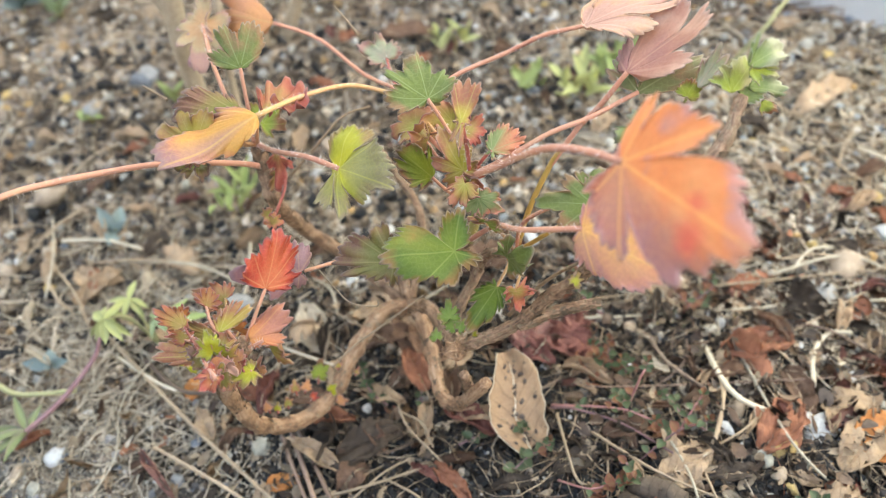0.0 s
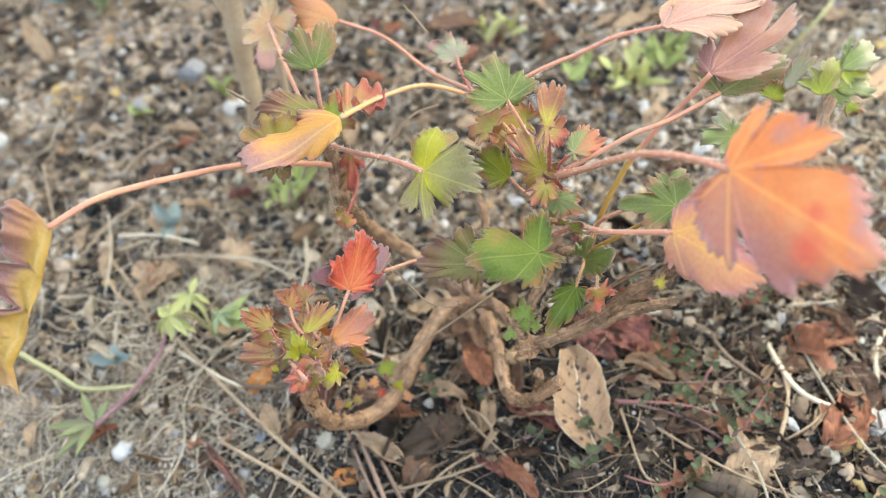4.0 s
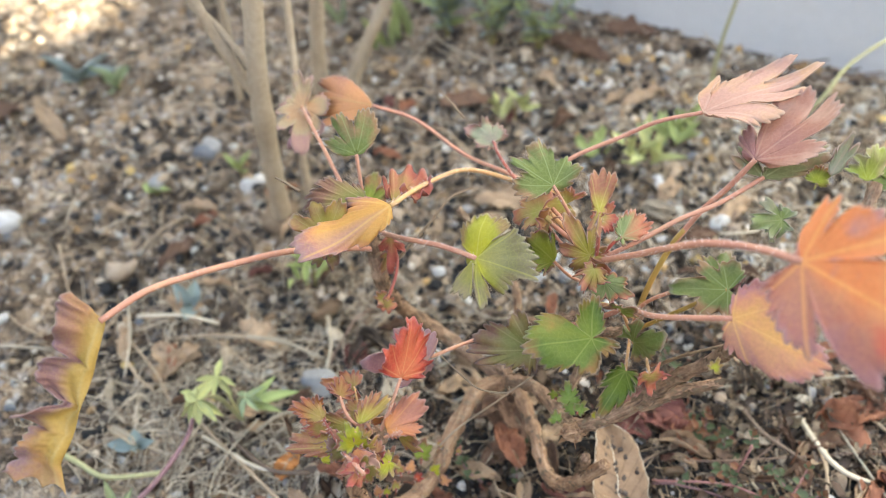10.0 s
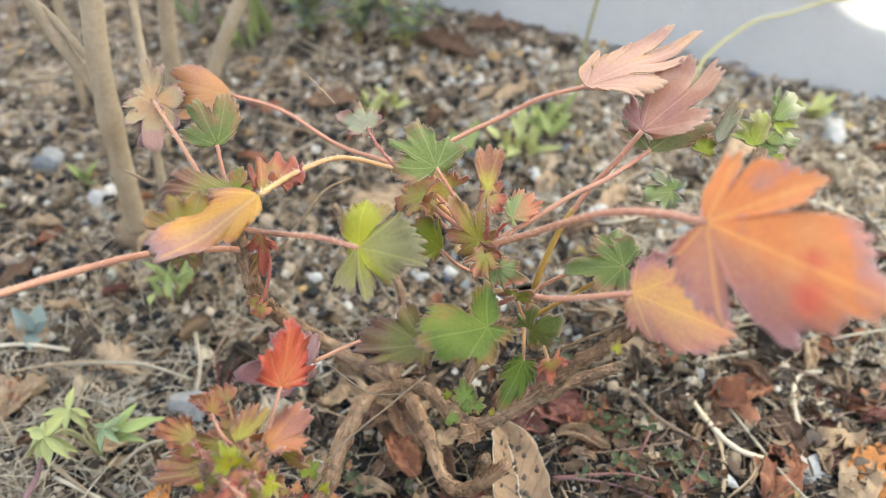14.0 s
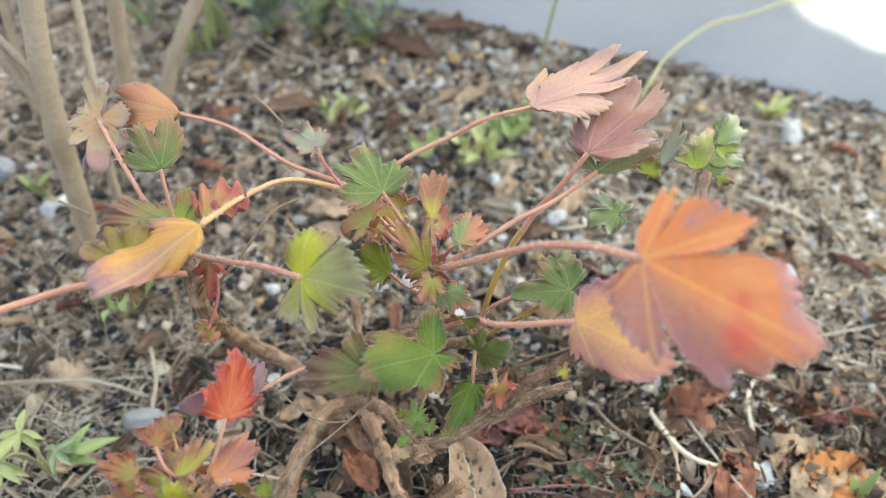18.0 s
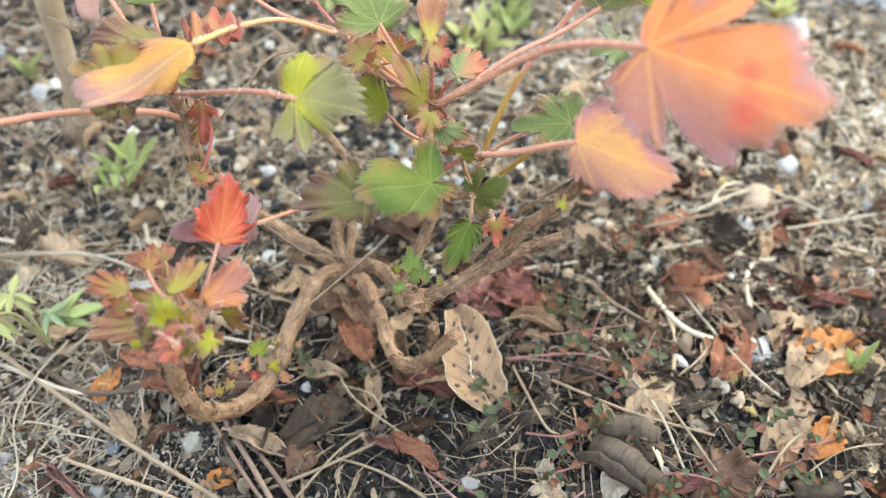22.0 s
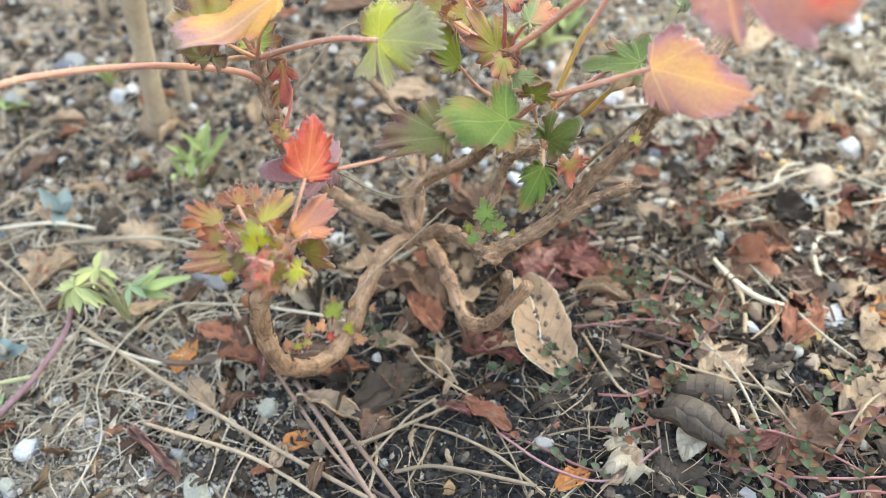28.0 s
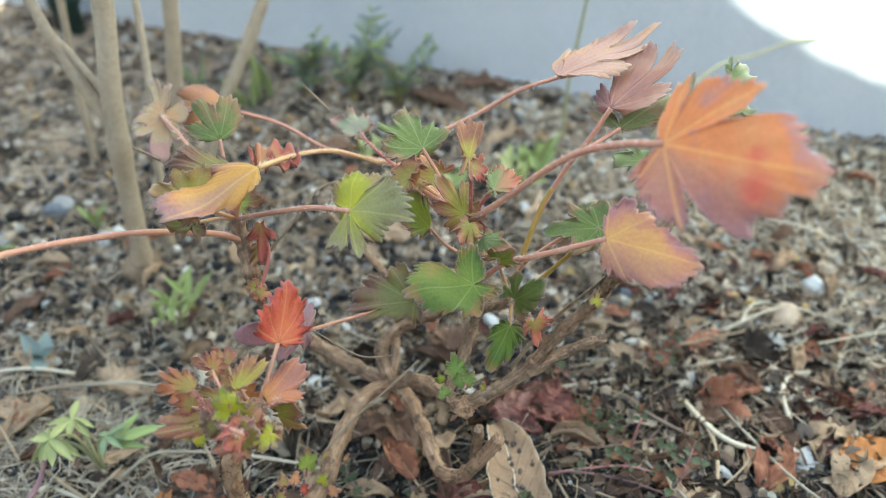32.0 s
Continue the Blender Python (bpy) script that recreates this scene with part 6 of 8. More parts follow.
SPRIGS = [(0.0246, 0.1239), (0.0649, 0.1629), (0.0765, 0.1232), (0.0469, 0.1062), (0.0616, 0.1447), (0.1042, 0.1871), (-0.0323, 0.1647), (0.0599, 0.1630),
          (0.0119, 0.1384), (0.0658, 0.1639), (0.0706, 0.1568), (0.1105, 0.1918), (0.0601, 0.1971), (0.0767, 0.1315), (0.0878, 0.1356),
          (0.0832, 0.0720), (0.0901, 0.0723), (0.1090, 0.0762), (0.1189, 0.0781), (0.0635, 0.0822), (0.0740, 0.0702), (0.1023, 0.0549), (0.1144, 0.0559), (-0.0132, 0.1591), (0.0579, 0.1169), (0.0677, 0.0780), (0.1095, 0.0920), (0.0500, 0.0662), (0.0376, 0.0985)]
for n, (x, y) in enumerate(SPRIGS):
    sprig(x, y, (0.012, 0.017, 0.022, 0.010, 0.015)[n % 5], (0.010, 0.006, 0.014)[n % 3], (0.25, 0.6, 0.15, 0.45)[n % 4])


def thyme_runner(height, *pts):
    """A thin pinkish stem that trails over the litter, with pairs of small leaves along it."""
    SEED[0] += 1
    rnd = random.Random(SEED[0])
    ob = root("thyme_runner", (*pts[0], ground_z(*pts[0])), "thin pinkish thyme stem trailing over the litter", "plant", "trailing thyme stems")
    up = [0.002] + [rnd.uniform(0.4, 1.0) * height for _ in pts[1:-1]] + [height * 0.8]
    line = spline([(x, y, ground_z(x, y) + h) for (x, y), h in zip(pts, up)], 9)
    bm = bmesh.new()
    tube(bm, line, 0.00052, 0.00034, 7, 0.08, SEED[0])
    part("stem", bm, STRAW["pink"], ob)
    turn = rnd.uniform(0, 180)
    for i in range(4, len(line), 4):
        for k in (0, 180):
            if rnd.random() < 0.6:
                ln = rnd.uniform(0.0026, 0.0044)
                small_leaf(ob, rnd.choice(("thyme", "thyme", "thymered")), line[i], turn + k + rnd.uniform(-20, 20), rnd.uniform(0, 40), ln, ln * rnd.uniform(0.7, 0.9))
        turn += 90
    for k in range(4):
        small_leaf(ob, "thymered" if k % 2 else "thyme", line[-1], k * 90 + turn, 55, 0.0034, 0.0028)
    return ob


for height, pts in ((0.006, ((-0.0022, 0.1130), (0.0083, 0.1015), (0.0206, 0.0882), (0.0301, 0.0896))), (0.007, ((0.0585, 0.0824), (0.0740, 0.0702), (0.0871, 0.0568), (0.0954, 0.0470))), (0.008, ((0.0686, 0.0757), (0.0926, 0.0665), (0.1254, 0.0613))),
                    (0.007, ((0.0858, 0.0887), (0.1110, 0.0870), (0.1421, 0.0862))), (0.006, ((0.0290, 0.1029), (0.0395, 0.0981), (0.0658, 0.1006))), (0.009, ((0.0367, 0.1481), (0.0612, 0.1408), (0.0741, 0.1335))),
                    (0.010, ((0.0640, 0.0900), (0.0800, 0.0850), (0.0980, 0.0760), (0.1050, 0.0640))), (0.008, ((0.0340, 0.1160), (0.0450, 0.1090), (0.0560, 0.1120))), (0.009, ((0.0760, 0.0610), (0.1000, 0.0600), (0.1220, 0.0500))),
                    (0.032, ((0.0640, 0.1400), (0.0690, 0.1440), (0.0720, 0.1480), (0.0725, 0.1500))), (0.014, ((0.0800, 0.1270), (0.0860, 0.1330), (0.0930, 0.1400)))):
    thyme_runner(height, *pts)


def rosette(name, label, x, y, kind, leaves, length, width, pitch, stem_h=0.004, seed=0, group="", droop=0.0):
    """A seedling: a short stem and leaves set round it."""
    rnd = random.Random(900 + seed)
    z = ground_z(x, y)
    ob = root(name, (x, y, z), label, "plant", group)
    bm = bmesh.new()
    tube(bm, spline([(x, y, z - 0.003), (x + 0.001, y, z + stem_h * 0.5), (x, y + 0.001, z + stem_h)], 4), 0.0008, 0.0006, 7)
    part("stem", bm, STEM["green"], ob)
    for i in range(leaves):
        lv = i // 4
        yaw = i * 137.5 + rnd.uniform(-15, 15) if leaves > 4 else i * 360 / leaves + rnd.uniform(-14, 14)
        ln = length * rnd.uniform(0.5, 1.1)
        far = 0.009 if leaves > 10 else 0.0
        small_leaf(ob, kind, (x + rnd.uniform(-far, far), y + rnd.uniform(-far, far), z + stem_h * (0.5 + 0.5 * rnd.random())), yaw + rnd.uniform(-20, 20), pitch + rnd.uniform(-18, 30) + lv * 12, ln, width * rnd.uniform(0.7, 1.1), rnd.uniform(-35, 35))
    return ob


rosette("seedling", "light green weed seedling with long narrow leaves", -0.1006, 0.2790, "seedling", 15, 0.018, 0.0046, 25, 0.018, 1)
rosette("seedling", "tiny light green seedling in bare soil", -0.1428, 0.3623, "seedling", 6, 0.015, 0.0060, 40, 0.007, 2, "seedlings in bare soil")
rosette("seedling", "tiny pale green seedling in bare soil", -0.1908, 0.3552, "seedling", 3, 0.012, 0.006, 30, 0.004, 3, "seedlings in bare soil")
rosette("seedling", "small fresh green seedling beside dry leaves", 0.1670, 0.1116, "seedling", 3, 0.017, 0.006, 45, 0.004, 4, "seedlings in bare soil")
rosette("succulent", "small blue-grey rosette lying on the soil", -0.1622, 0.2710, "grey", 5, 0.014, 0.0085, 22, 0.004, 5)
rosette("weed", "pale green leafy weed among gravel", 0.0790, 0.3319, "weed", 16, 0.017, 0.0068, 25, 0.012, 6, "leafy weeds behind")
rosette("weed", "pale green leafy weed among gravel", 0.1050, 0.3500, "seedling", 18, 0.018, 0.0066, 30, 0.012, 7, "leafy weeds behind")
rosette("weed", "pale green leafy weed among gravel", 0.0550, 0.3420, "seedling", 13, 0.015, 0.0060, 30, 0.010, 8, "leafy weeds behind")
rosette("weed", "yellowish green weed with spread leaves", 0.0179, 0.3841, "weed", 14, 0.015, 0.0060, 30, 0.012, 9, "leafy weeds behind")
rosette("weed", "green broad-leaved weed near the wall", -0.3223, 0.4699, "grass", 12, 0.026, 0.014, 35, 0.012, 10, "leafy weeds behind")
rosette("weed", "green broad-leaved weed near the wall", -0.3515, 0.5143, "weed", 12, 0.028, 0.015, 35, 0.014, 11, "leafy weeds behind")
rosette("weed", "grey-green small weed on soil", -0.2544, 0.4642, "grey", 6, 0.026, 0.012, 25, 0.006, 12, "leafy weeds behind")
rosette("weed", "grey-green small weed on soil", -0.2280, 0.4560, "grass", 6, 0.026, 0.010, 25, 0.006, 13, "leafy weeds behind")
rosette("seedling", "pale seedling at the edge of the sand", -0.2911, 0.3137, "weed", 4, 0.020, 0.011, 25, 0.004, 14, "seedlings in bare soil")
rosette("seedling", "small grey-green seedling on the soil", -0.1783, 0.1962, "grey", 4, 0.012, 0.007, 25, 0.003, 15, "seedlings in bare soil")
rosette("weed", "yellow-green weed at the foot of the wall", 0.2600, 0.3300, "weed", 6, 0.016, 0.007, 35, 0.006, 16, "leafy weeds behind")


def fan_weed(fans):
    """A lime weed whose leaves are fans of narrow drooping leaflets, each on a thin yellow stalk."""
    rnd = random.Random(21)
    x, y = -0.1330, 0.2050
    z = ground_z(x, y)
    ob = root("palmate_weed", (x, y, z), "yellow-green weed with fans of narrow drooping leaflets", "plant")
    for c, kind, count, size in fans:
        c = Vector(c)
        bm = bmesh.new()
        tube(bm, spline([(x, y, z - 0.002), (x + (c.x - x) * 0.35, y + (c.y - y) * 0.35, z + (c.z - z) * 0.75), c], 6), 0.0008, 0.0005, 7)
        part("stalk", bm, YELLOW_STEM, ob)
        way = rnd.uniform(0, 360)
        for i in range(count):
            small_leaf(ob, kind, c, way + i * 330 / count + rnd.uniform(-9, 9), rnd.uniform(-48, 4), size * rnd.uniform(0.75, 1.15), size * rnd.uniform(0.28, 0.38), rnd.uniform(-25, 25))
    return ob


lime_weed = fan_weed((((-0.1420, 0.1945, 0.0300), "weed", 8, 0.0125), ((-0.1385, 0.2120, 0.0190), "weed", 7, 0.0105), ((-0.1255, 0.2015, 0.0175), "grass", 7, 0.0090), ((-0.1480, 0.2080, 0.0150), "weed", 5, 0.0080)))
for yaw, pitch, ln in ((10, 6, 0.021), (48, 14, 0.016), (-20, 4, 0.014)):
    small_leaf(lime_weed, "seedling", (-0.1240, 0.2000, 0.0130), yaw, pitch, ln, ln * 0.30)

# purple runner with lance-shaped leaves at its end
runner = root("runner", (-0.1764, 0.1601, 0.0), "purple creeping runner with lance-shaped green leaves at its end", "plant")
bm = bmesh.new()
tube(bm, spline([(-0.1790, 0.1585, 0.003), (-0.1764, 0.1601, 0.006), (-0.1616, 0.1696, 0.012), (-0.1490, 0.1838, 0.018), (-0.1450, 0.1905, 0.024)], 8), 0.0013, 0.0009, 9, 0.08)
part("stem", bm, STRAW["purple"], runner)
for i, (yaw, ln) in enumerate(((178, 0.022), (232, 0.020), (262, 0.018), (118, 0.018), (206, 0.016), (72, 0.012))):
    small_leaf(runner, "lance", (-0.1764, 0.1601, 0.006), yaw, 4 + (i * 11) % 26, ln, 0.0046)

# a pale green stem lying along the edge of the sand
bm = bmesh.new()
tube(bm, spline([(-0.2250, 0.2040, 0.004), (-0.1998, 0.1874, 0.005), (-0.1858, 0.1790, 0.004), (-0.1615, 0.1785, 0.003)], 8), 0.0013, 0.0010, 9, 0.08)
tagged(link("bare_stalk", bm, YELLOW_STEM), "pale yellow-green stalk lying on the soil", "stalk", "bare stalks")


def grass(x, y, n, h, seed, kind="grass"):
    rnd = random.Random(seed)
    z = ground_z(x, y)
    ob = root("grass_tuft", (x, y, z), "tuft of green grass at the foot of the wall", "grass", "grass tufts")
    for i in range(n):
        small_leaf(ob, kind, (x + rnd.uniform(-0.006, 0.006), y + rnd.uniform(-0.006, 0.006), z - 0.002), rnd.uniform(0, 360), rnd.uniform(50, 86), h * rnd.uniform(0.5, 1.1), h * 0.10)
    return ob


grass(-0.055, 0.478, 4, 0.042, 31, "seedling")
grass(-0.040, 0.487, 4, 0.045, 32, "seedling")
grass(-0.085, 0.500, 3, 0.030, 33)


def feathery(x, y, h, n, seed):
    rnd = random.Random(seed)
    z = ground_z(x, y)
    ob = root("wall_weed", (x, y, z), "fine-leaved grey-green weed growing against the wall", "plant", "weeds against the wall")
    for i in range(n):
        a, reach = rnd.uniform(0, 6.28), rnd.uniform(0.2, 0.6) * h
        tip = Vector((x + math.cos(a) * reach, y + math.sin(a) * reach * 0.5, z + h * rnd.uniform(0.55, 1.0)))
        line = spline([(x, y, z - 0.003), (x + math.cos(a) * reach * 0.3, y + math.sin(a) * reach * 0.15, z + (tip.z - z) * 0.55), tip], 6)
        bm = bmesh.new()
        tube(bm, line, 0.0006, 0.0003, 5)
        part("stem", bm, STEM["green"], ob)
        for j in range(3, len(line)):
            for s in (-1, 1):
                small_leaf(ob, rnd.choice(("grass", "seedling", "grey")), line[j], math.degrees(a) + s * rnd.uniform(40, 100), rnd.uniform(0, 50), rnd.uniform(0.007, 0.013), rnd.uniform(0.002, 0.004))
    return ob


feathery(0.0147, 0.4600, 0.065, 6, 41)
feathery(-0.0118, 0.4750, 0.050, 4, 42)
feathery(0.0450, 0.4500, 0.055, 4, 43)

# tall yellow-green stalks by the wall
for pts, r in ((((0.1348, 0.3830, -0.003), (0.1360, 0.3850, 0.035), (0.1420, 0.3880, 0.075), (0.1500, 0.3920, 0.130)), 0.0012), (((0.1650, 0.3450, -0.003), (0.1790, 0.3410, 0.0276), (0.1937, 0.3508, 0.0392), (0.2198, 0.3581, 0.0508), (0.2394, 0.3575, 0.0541), (0.2600, 0.3560, 0.0600), (0.2780, 0.3500, 0.0640)), 0.0011)):
    bm = bmesh.new()
    tube(bm, spline(pts, 7), r, r * 0.7, 8, 0.05)
    tagged(link("bare_stalk", bm, YELLOW_STEM), "slender bare yellow-green stalk rising by the wall", "stalk", "bare stalks")

# dark green pipe standing against the wall
bm = bmesh.new()
px, py = -0.176, 0.627
tube(bm, [Vector((px, py, z)) for z in (-0.02, 0.02, 0.021, 0.045, 0.046, 0.4, 0.85)], 0.010, 0.010, 20)
for v in bm.verts:
    if 0.0205 < v.co.z < 0.0455:
        v.co = Vector((px, py, v.co.z)) + (v.co - Vector((px, py, v.co.z))) * 1.22
tagged(link("drain_pipe", bm, PIPE), "dark green upright pipe at the foot of the wall", "pipe")


# ---- litter on the soil ----
def fallen(kind, a, b, ratio, curl, lift=None):
    """A dry leaf lying from a to b, curled across and along, with a raised midrib and a stalk."""
    SEED[0] += 1
    rnd = random.Random(SEED[0])
    rough = 2.6 if kind in ("redcurl", "maroon", "rust") else 1.0
    a, b = Vector((*a, 0)), Vector((*b, 0))
    d = b - a
    size = d.length
    d.normalize()
    s = Vector((-d.y, d.x, 0))
    bm = bmesh.new()
    edge, rib, run = (bm.verts.layers.float.new(k) for k in ("edge", "rib", "run"))
    long, across = 22, 14
    rows = []
    lift = rnd.uniform(0.0005, 0.003) if lift is None else lift
    tilt, seed = rnd.uniform(-0.35, 0.35), rnd.uniform(0, 90)
    full = kind in ("roll",)
    for i in range(long + 1):
        u = i / long
        wd = size * ratio * 0.5 * (math.sin(math.pi * (0.06 + 0.92 * u ** 0.9)) ** 0.7) * (1 + 0.05 * math.sin(u * 23 + seed) + 0.22 * noise.noise((u * 5, seed, 1)))
        arch = size * 0.10 * curl * math.sin(math.pi * u)
        row = []
        for k in range(across + 1):
            v = 2 * k / across - 1
            bend = curl * (3.4 if full else 1.25) * v
            rad = wd / max(0.15, abs(curl) * (3.4 if full else 1.25))
            y = rad * math.sin(bend)
            z = rad * (1 - math.cos(bend))
            c = a + d * (u * size)
            crumple = size * 0.085 * curl * noise.noise((u * 4 + seed, v * 2.5, seed)) + size * 0.035 * noise.noise((u * 9, v * 6 + seed, 3)) + rough * size * 0.06 * abs(noise.noise((u * 5 + 0.8 * v, v * 4 - u * 2 + seed, 8))) + (rough - 1) * size * 0.03 * noise.noise((u * 12, v * 8 + seed, 5))
            p = c + s * y
            g = ground_z(p.x, p.y)
            p.z = g + lift + z + arch + crumple + tilt * y * 0.4 + 0.0012 * max(0, 1 - abs(v) * 6) * -1
            vert = bm.verts.new(p)
            vert[edge], vert[rib], vert[run] = abs(v), abs(v) * 0.3, 1 + u - 0.28 * abs(v)
            row.append(vert)
        rows.append(row)
    for x, y in zip(rows, rows[1:]):
        for k in range(across):
            if k in (0, across - 1) and rnd.random() < 0.10:
                continue
            bm.faces.new((x[k], y[k], y[k + 1], x[k + 1]))
    ob = link("fallen_leaf", bm, DRY[kind])
    tagged(ob, DRY_SAYS[kind], "dry leaf", "fallen leaves on the soil")
    thicken(ob, 0.0004)
    bm = bmesh.new()
    mid = [a + d * (size * u) for u in (-0.16, -0.06, 0.1, 0.35, 0.6, 0.85)]
    line = []
    for u, q in zip((-0.16, -0.06, 0.1, 0.35, 0.6, 0.85), mid):
        q.z = ground_z(q.x, q.y) + lift + size * 0.10 * curl * math.sin(math.pi * max(0, u)) - 0.0006 + size * 0.085 * curl * noise.noise((max(u, 0) * 4 + seed, 0, seed))
        line.append(q)
    tube(bm, spline(line, 3), 0.0006, 0.0002, 6)
    part("midrib", bm, STRAW["straw"], ob)
    return ob


def spotted_leaf(low, high, width):
    """A buff leaf leaning against the litter, gently cupped, with a pale rim, a midrib and dark spots."""
    rnd = random.Random(818)
    a, b = Vector(low), Vector(high)
    d = b - a
    size = d.length
    d.normalize()
    s = Vector((-1, 0, 0.06))
    s = (s - d * s.dot(d)).normalized()
    n = d.cross(s) if d.cross(s).z > 0 else s.cross(d)
    bm = bmesh.new()
    run = bm.verts.layers.float.new("run")
    long, across, rows = 34, 16, []

    def at(u, v):
        wd = width * 0.5 * math.sin(math.pi * (0.13 + 0.80 * u)) ** 0.75 * (1 + 0.10 * noise.noise((u * 4, v > 0, 2)))
        bend = width * (0.10 * math.sin(u * 5.5) + 0.05 * noise.noise((u * 9, 0, v)))
        up = width * (0.16 * v * v + 0.10 * noise.noise((u * 3, v * 1.5, 4)) + 0.025 * noise.noise((u * 11, v * 6, 1)))
        return a + d * (u * size) + s * (v * wd + bend) + n * up
    for i in range(long + 1):
        row = []
        for k in range(across + 1):
            u, v = i / long, 2 * k / across - 1
            q = bm.verts.new(at(u, v))
            q[run] = 1 + u - 0.28 * abs(v)
            row.append(q)
        rows.append(row)
    for x, y in zip(rows, rows[1:]):
        for k in range(across):
            bm.faces.new((x[k], y[k], y[k + 1], x[k + 1]))
    ob = tagged(link("fallen_leaf", bm, DRY["spotted"]), DRY_SAYS["spotted"], "dry leaf", "fallen leaves on the soil")
    thicken(ob, 0.0004)
    for v in (-1, 1):
        bm = bmesh.new()
        tube(bm, [at(i / 30, v) for i in range(31)], 0.00022, 0.0002, 6, 0.2)
        part("rim", bm, STRAW["cream"], ob, "pale curled rim")
    bm = bmesh.new()
    tube(bm, [at(i / 20, 0.04) + n * 0.0001 for i in range(20)], 0.0004, 0.0002, 6)
    part("midrib", bm, STRAW["pale"], ob)
    for _ in range(40):
        u, v, r = rnd.uniform(0.1, 0.92), rnd.gauss(0.0, 0.4), rnd.uniform(0.0004, 0.0014)
        v = max(-0.85, min(0.85, v))
        bm = bmesh.new()
        ring = [bm.verts.new(at(u + r * rnd.uniform(0.6, 1.2) * math.sin(t) / size, v + r * rnd.uniform(0.6, 1.2) * math.cos(t) / width * 2) + n * 0.00042) for t in (0.57 * q for q in range(11))]
        bm.faces.new(ring)
        got = bmesh.ops.extrude_face_region(bm, geom=bm.faces[:])
        bmesh.ops.translate(bm, verts=[e for e in got["geom"] if isinstance(e, bmesh.types.BMVert)], vec=-n * 0.0003)
        part("spot", bm, SPOT, ob)
    return ob


def straw(kind, r, *pts):
    SEED[0] += 1
    bm = bmesh.new()
    line = spline(pts, 7)
    tube(bm, line, r, r * 0.8, 8, 0.10, SEED[0])
    return tagged(link("straw" if kind != "dark" else "twig", bm, STRAW[kind]), STRAW_SAYS[kind], "straw", "straws on the soil")


def stone(kind, at, size):
    SEED[0] += 1
    rnd = random.Random(SEED[0])
    bm = bmesh.new()
    bmesh.ops.create_icosphere(bm, subdivisions=3, radius=1)
    o = Vector((rnd.uniform(0, 50), rnd.uniform(0, 50), 0))
    m = Matrix.Rotation(rnd.uniform(0, 6.28), 3, "Z")
    # a few flat facets make it a broken stone, not a ball
    cuts = [(Vector((rnd.uniform(-1, 1), rnd.uniform(-1, 1), rnd.uniform(-0.6, 1))).normalized(), rnd.uniform(0.55, 0.85)) for _ in range(7)]
    for v in bm.verts:
        q = v.co * (1 + 0.18 * noise.noise(v.co * 1.6 + o))
        for n, dist in cuts:
            over = q.dot(n) - dist
            if over > 0:
                q -= n * over * 0.85
        q *= 1 + 0.04 * noise.noise(q * 7 + o)
        q = m @ Vector((q.x * size[0], q.y * size[1], q.z * size[2]))
        v.co = q + Vector((at[0], at[1], ground_z(*at) + size[2] * 0.45))
    return tagged(link("stone", bm, ROCK[kind]), STONE_SAYS[kind], "stone", "stones on the soil")


STONE_SAYS = {"white": "white chalky stone on the soil", "grey": "rough grey stone on the soil", "cream": "smooth cream stone on the soil", "tan": "tan rounded pebble on the soil", "ochre": "yellow ochre pebble on the soil",
              "bluegrey": "blue-grey stone half sunk in soil", "greygreen": "pale grey-green stone on the soil"}

spotted_leaf((0.0275, 0.1300, 0.0052), (0.0190, 0.1670, 0.0185), 0.0220)
fallen("maroon", (0.0611, 0.1689), (0.0292, 0.1879), .45, .5)
fallen("maroon", (0.0633, 0.1895), (0.0384, 0.1899), .5, .6)
fallen("roll", (0.0470, 0.1026), (0.0673, 0.0787), .55, 1.4)
fallen("greybrown", (-0.0501, 0.1382), (-0.0231, 0.1497), .6, .8)
fallen("rust", (-0.0122, 0.1321), (0.0009, 0.1126), .35, .9)
fallen("tan", (0.0682, 0.1097), (0.0892, 0.1160), .6, .4)
fallen("tan", (0.0243, 0.0836), (0.0384, 0.0918), .6, .7)
fallen("greybrown", (0.0460, 0.0734), (0.0411, 0.0889), .6, .5)
fallen("greybrown", (0.0690, 0.0942), (0.0553, 0.1072), .5, .9)
fallen("brown", (0.0790, 0.0758), (0.1008, 0.0804), .5, .6)
fallen("tan", (0.1136, 0.0867), (0.1414, 0.1035), .5, .4)
fallen("tan", (-0.1759, 0.2362), (-0.1558, 0.2446), .4, .9)
fallen("brown", (-0.0287, 0.1705), (-0.0072, 0.1735), .5, .8)
fallen("tan", (-0.0230, 0.1974), (-0.0339, 0.2166), .5, .6)
fallen("tan", (-0.0436, 0.2034), (-0.0298, 0.2121), .5, .6)
fallen("cream", (-0.0574, 0.1906), (-0.0660, 0.2148), .6, .5)
fallen("orangeleaf", (-0.1155, 0.1739), (-0.1064, 0.1883), .6, .7)
fallen("orangeleaf", (-0.0778, 0.1292), (-0.0654, 0.1320), .6, .6)
fallen("orangeleaf", (0.0081, 0.0866), (0.0205, 0.0889), .7, .9)
fallen("redcurl", (-0.1318, 0.1503), (-0.1145, 0.1281), .30, 1.9)
fallen("rust", (0.1098, 0.1638), (0.1419, 0.1685), .5, .6)
fallen("tan", (0.0966, 0.1942), (0.0851, 0.2105), .5, .7)
fallen("tan", (0.1306, 0.1817), (0.1164, 0.1959), .4, .5)
fallen("brown", (0.1339, 0.1558), (0.1370, 0.1326), .5, .7)
fallen("rust", (0.1113, 0.1197), (0.1338, 0.1394), .6, .8)
fallen("tan", (0.1597, 0.1286), (0.1386, 0.1093), .6, .5)
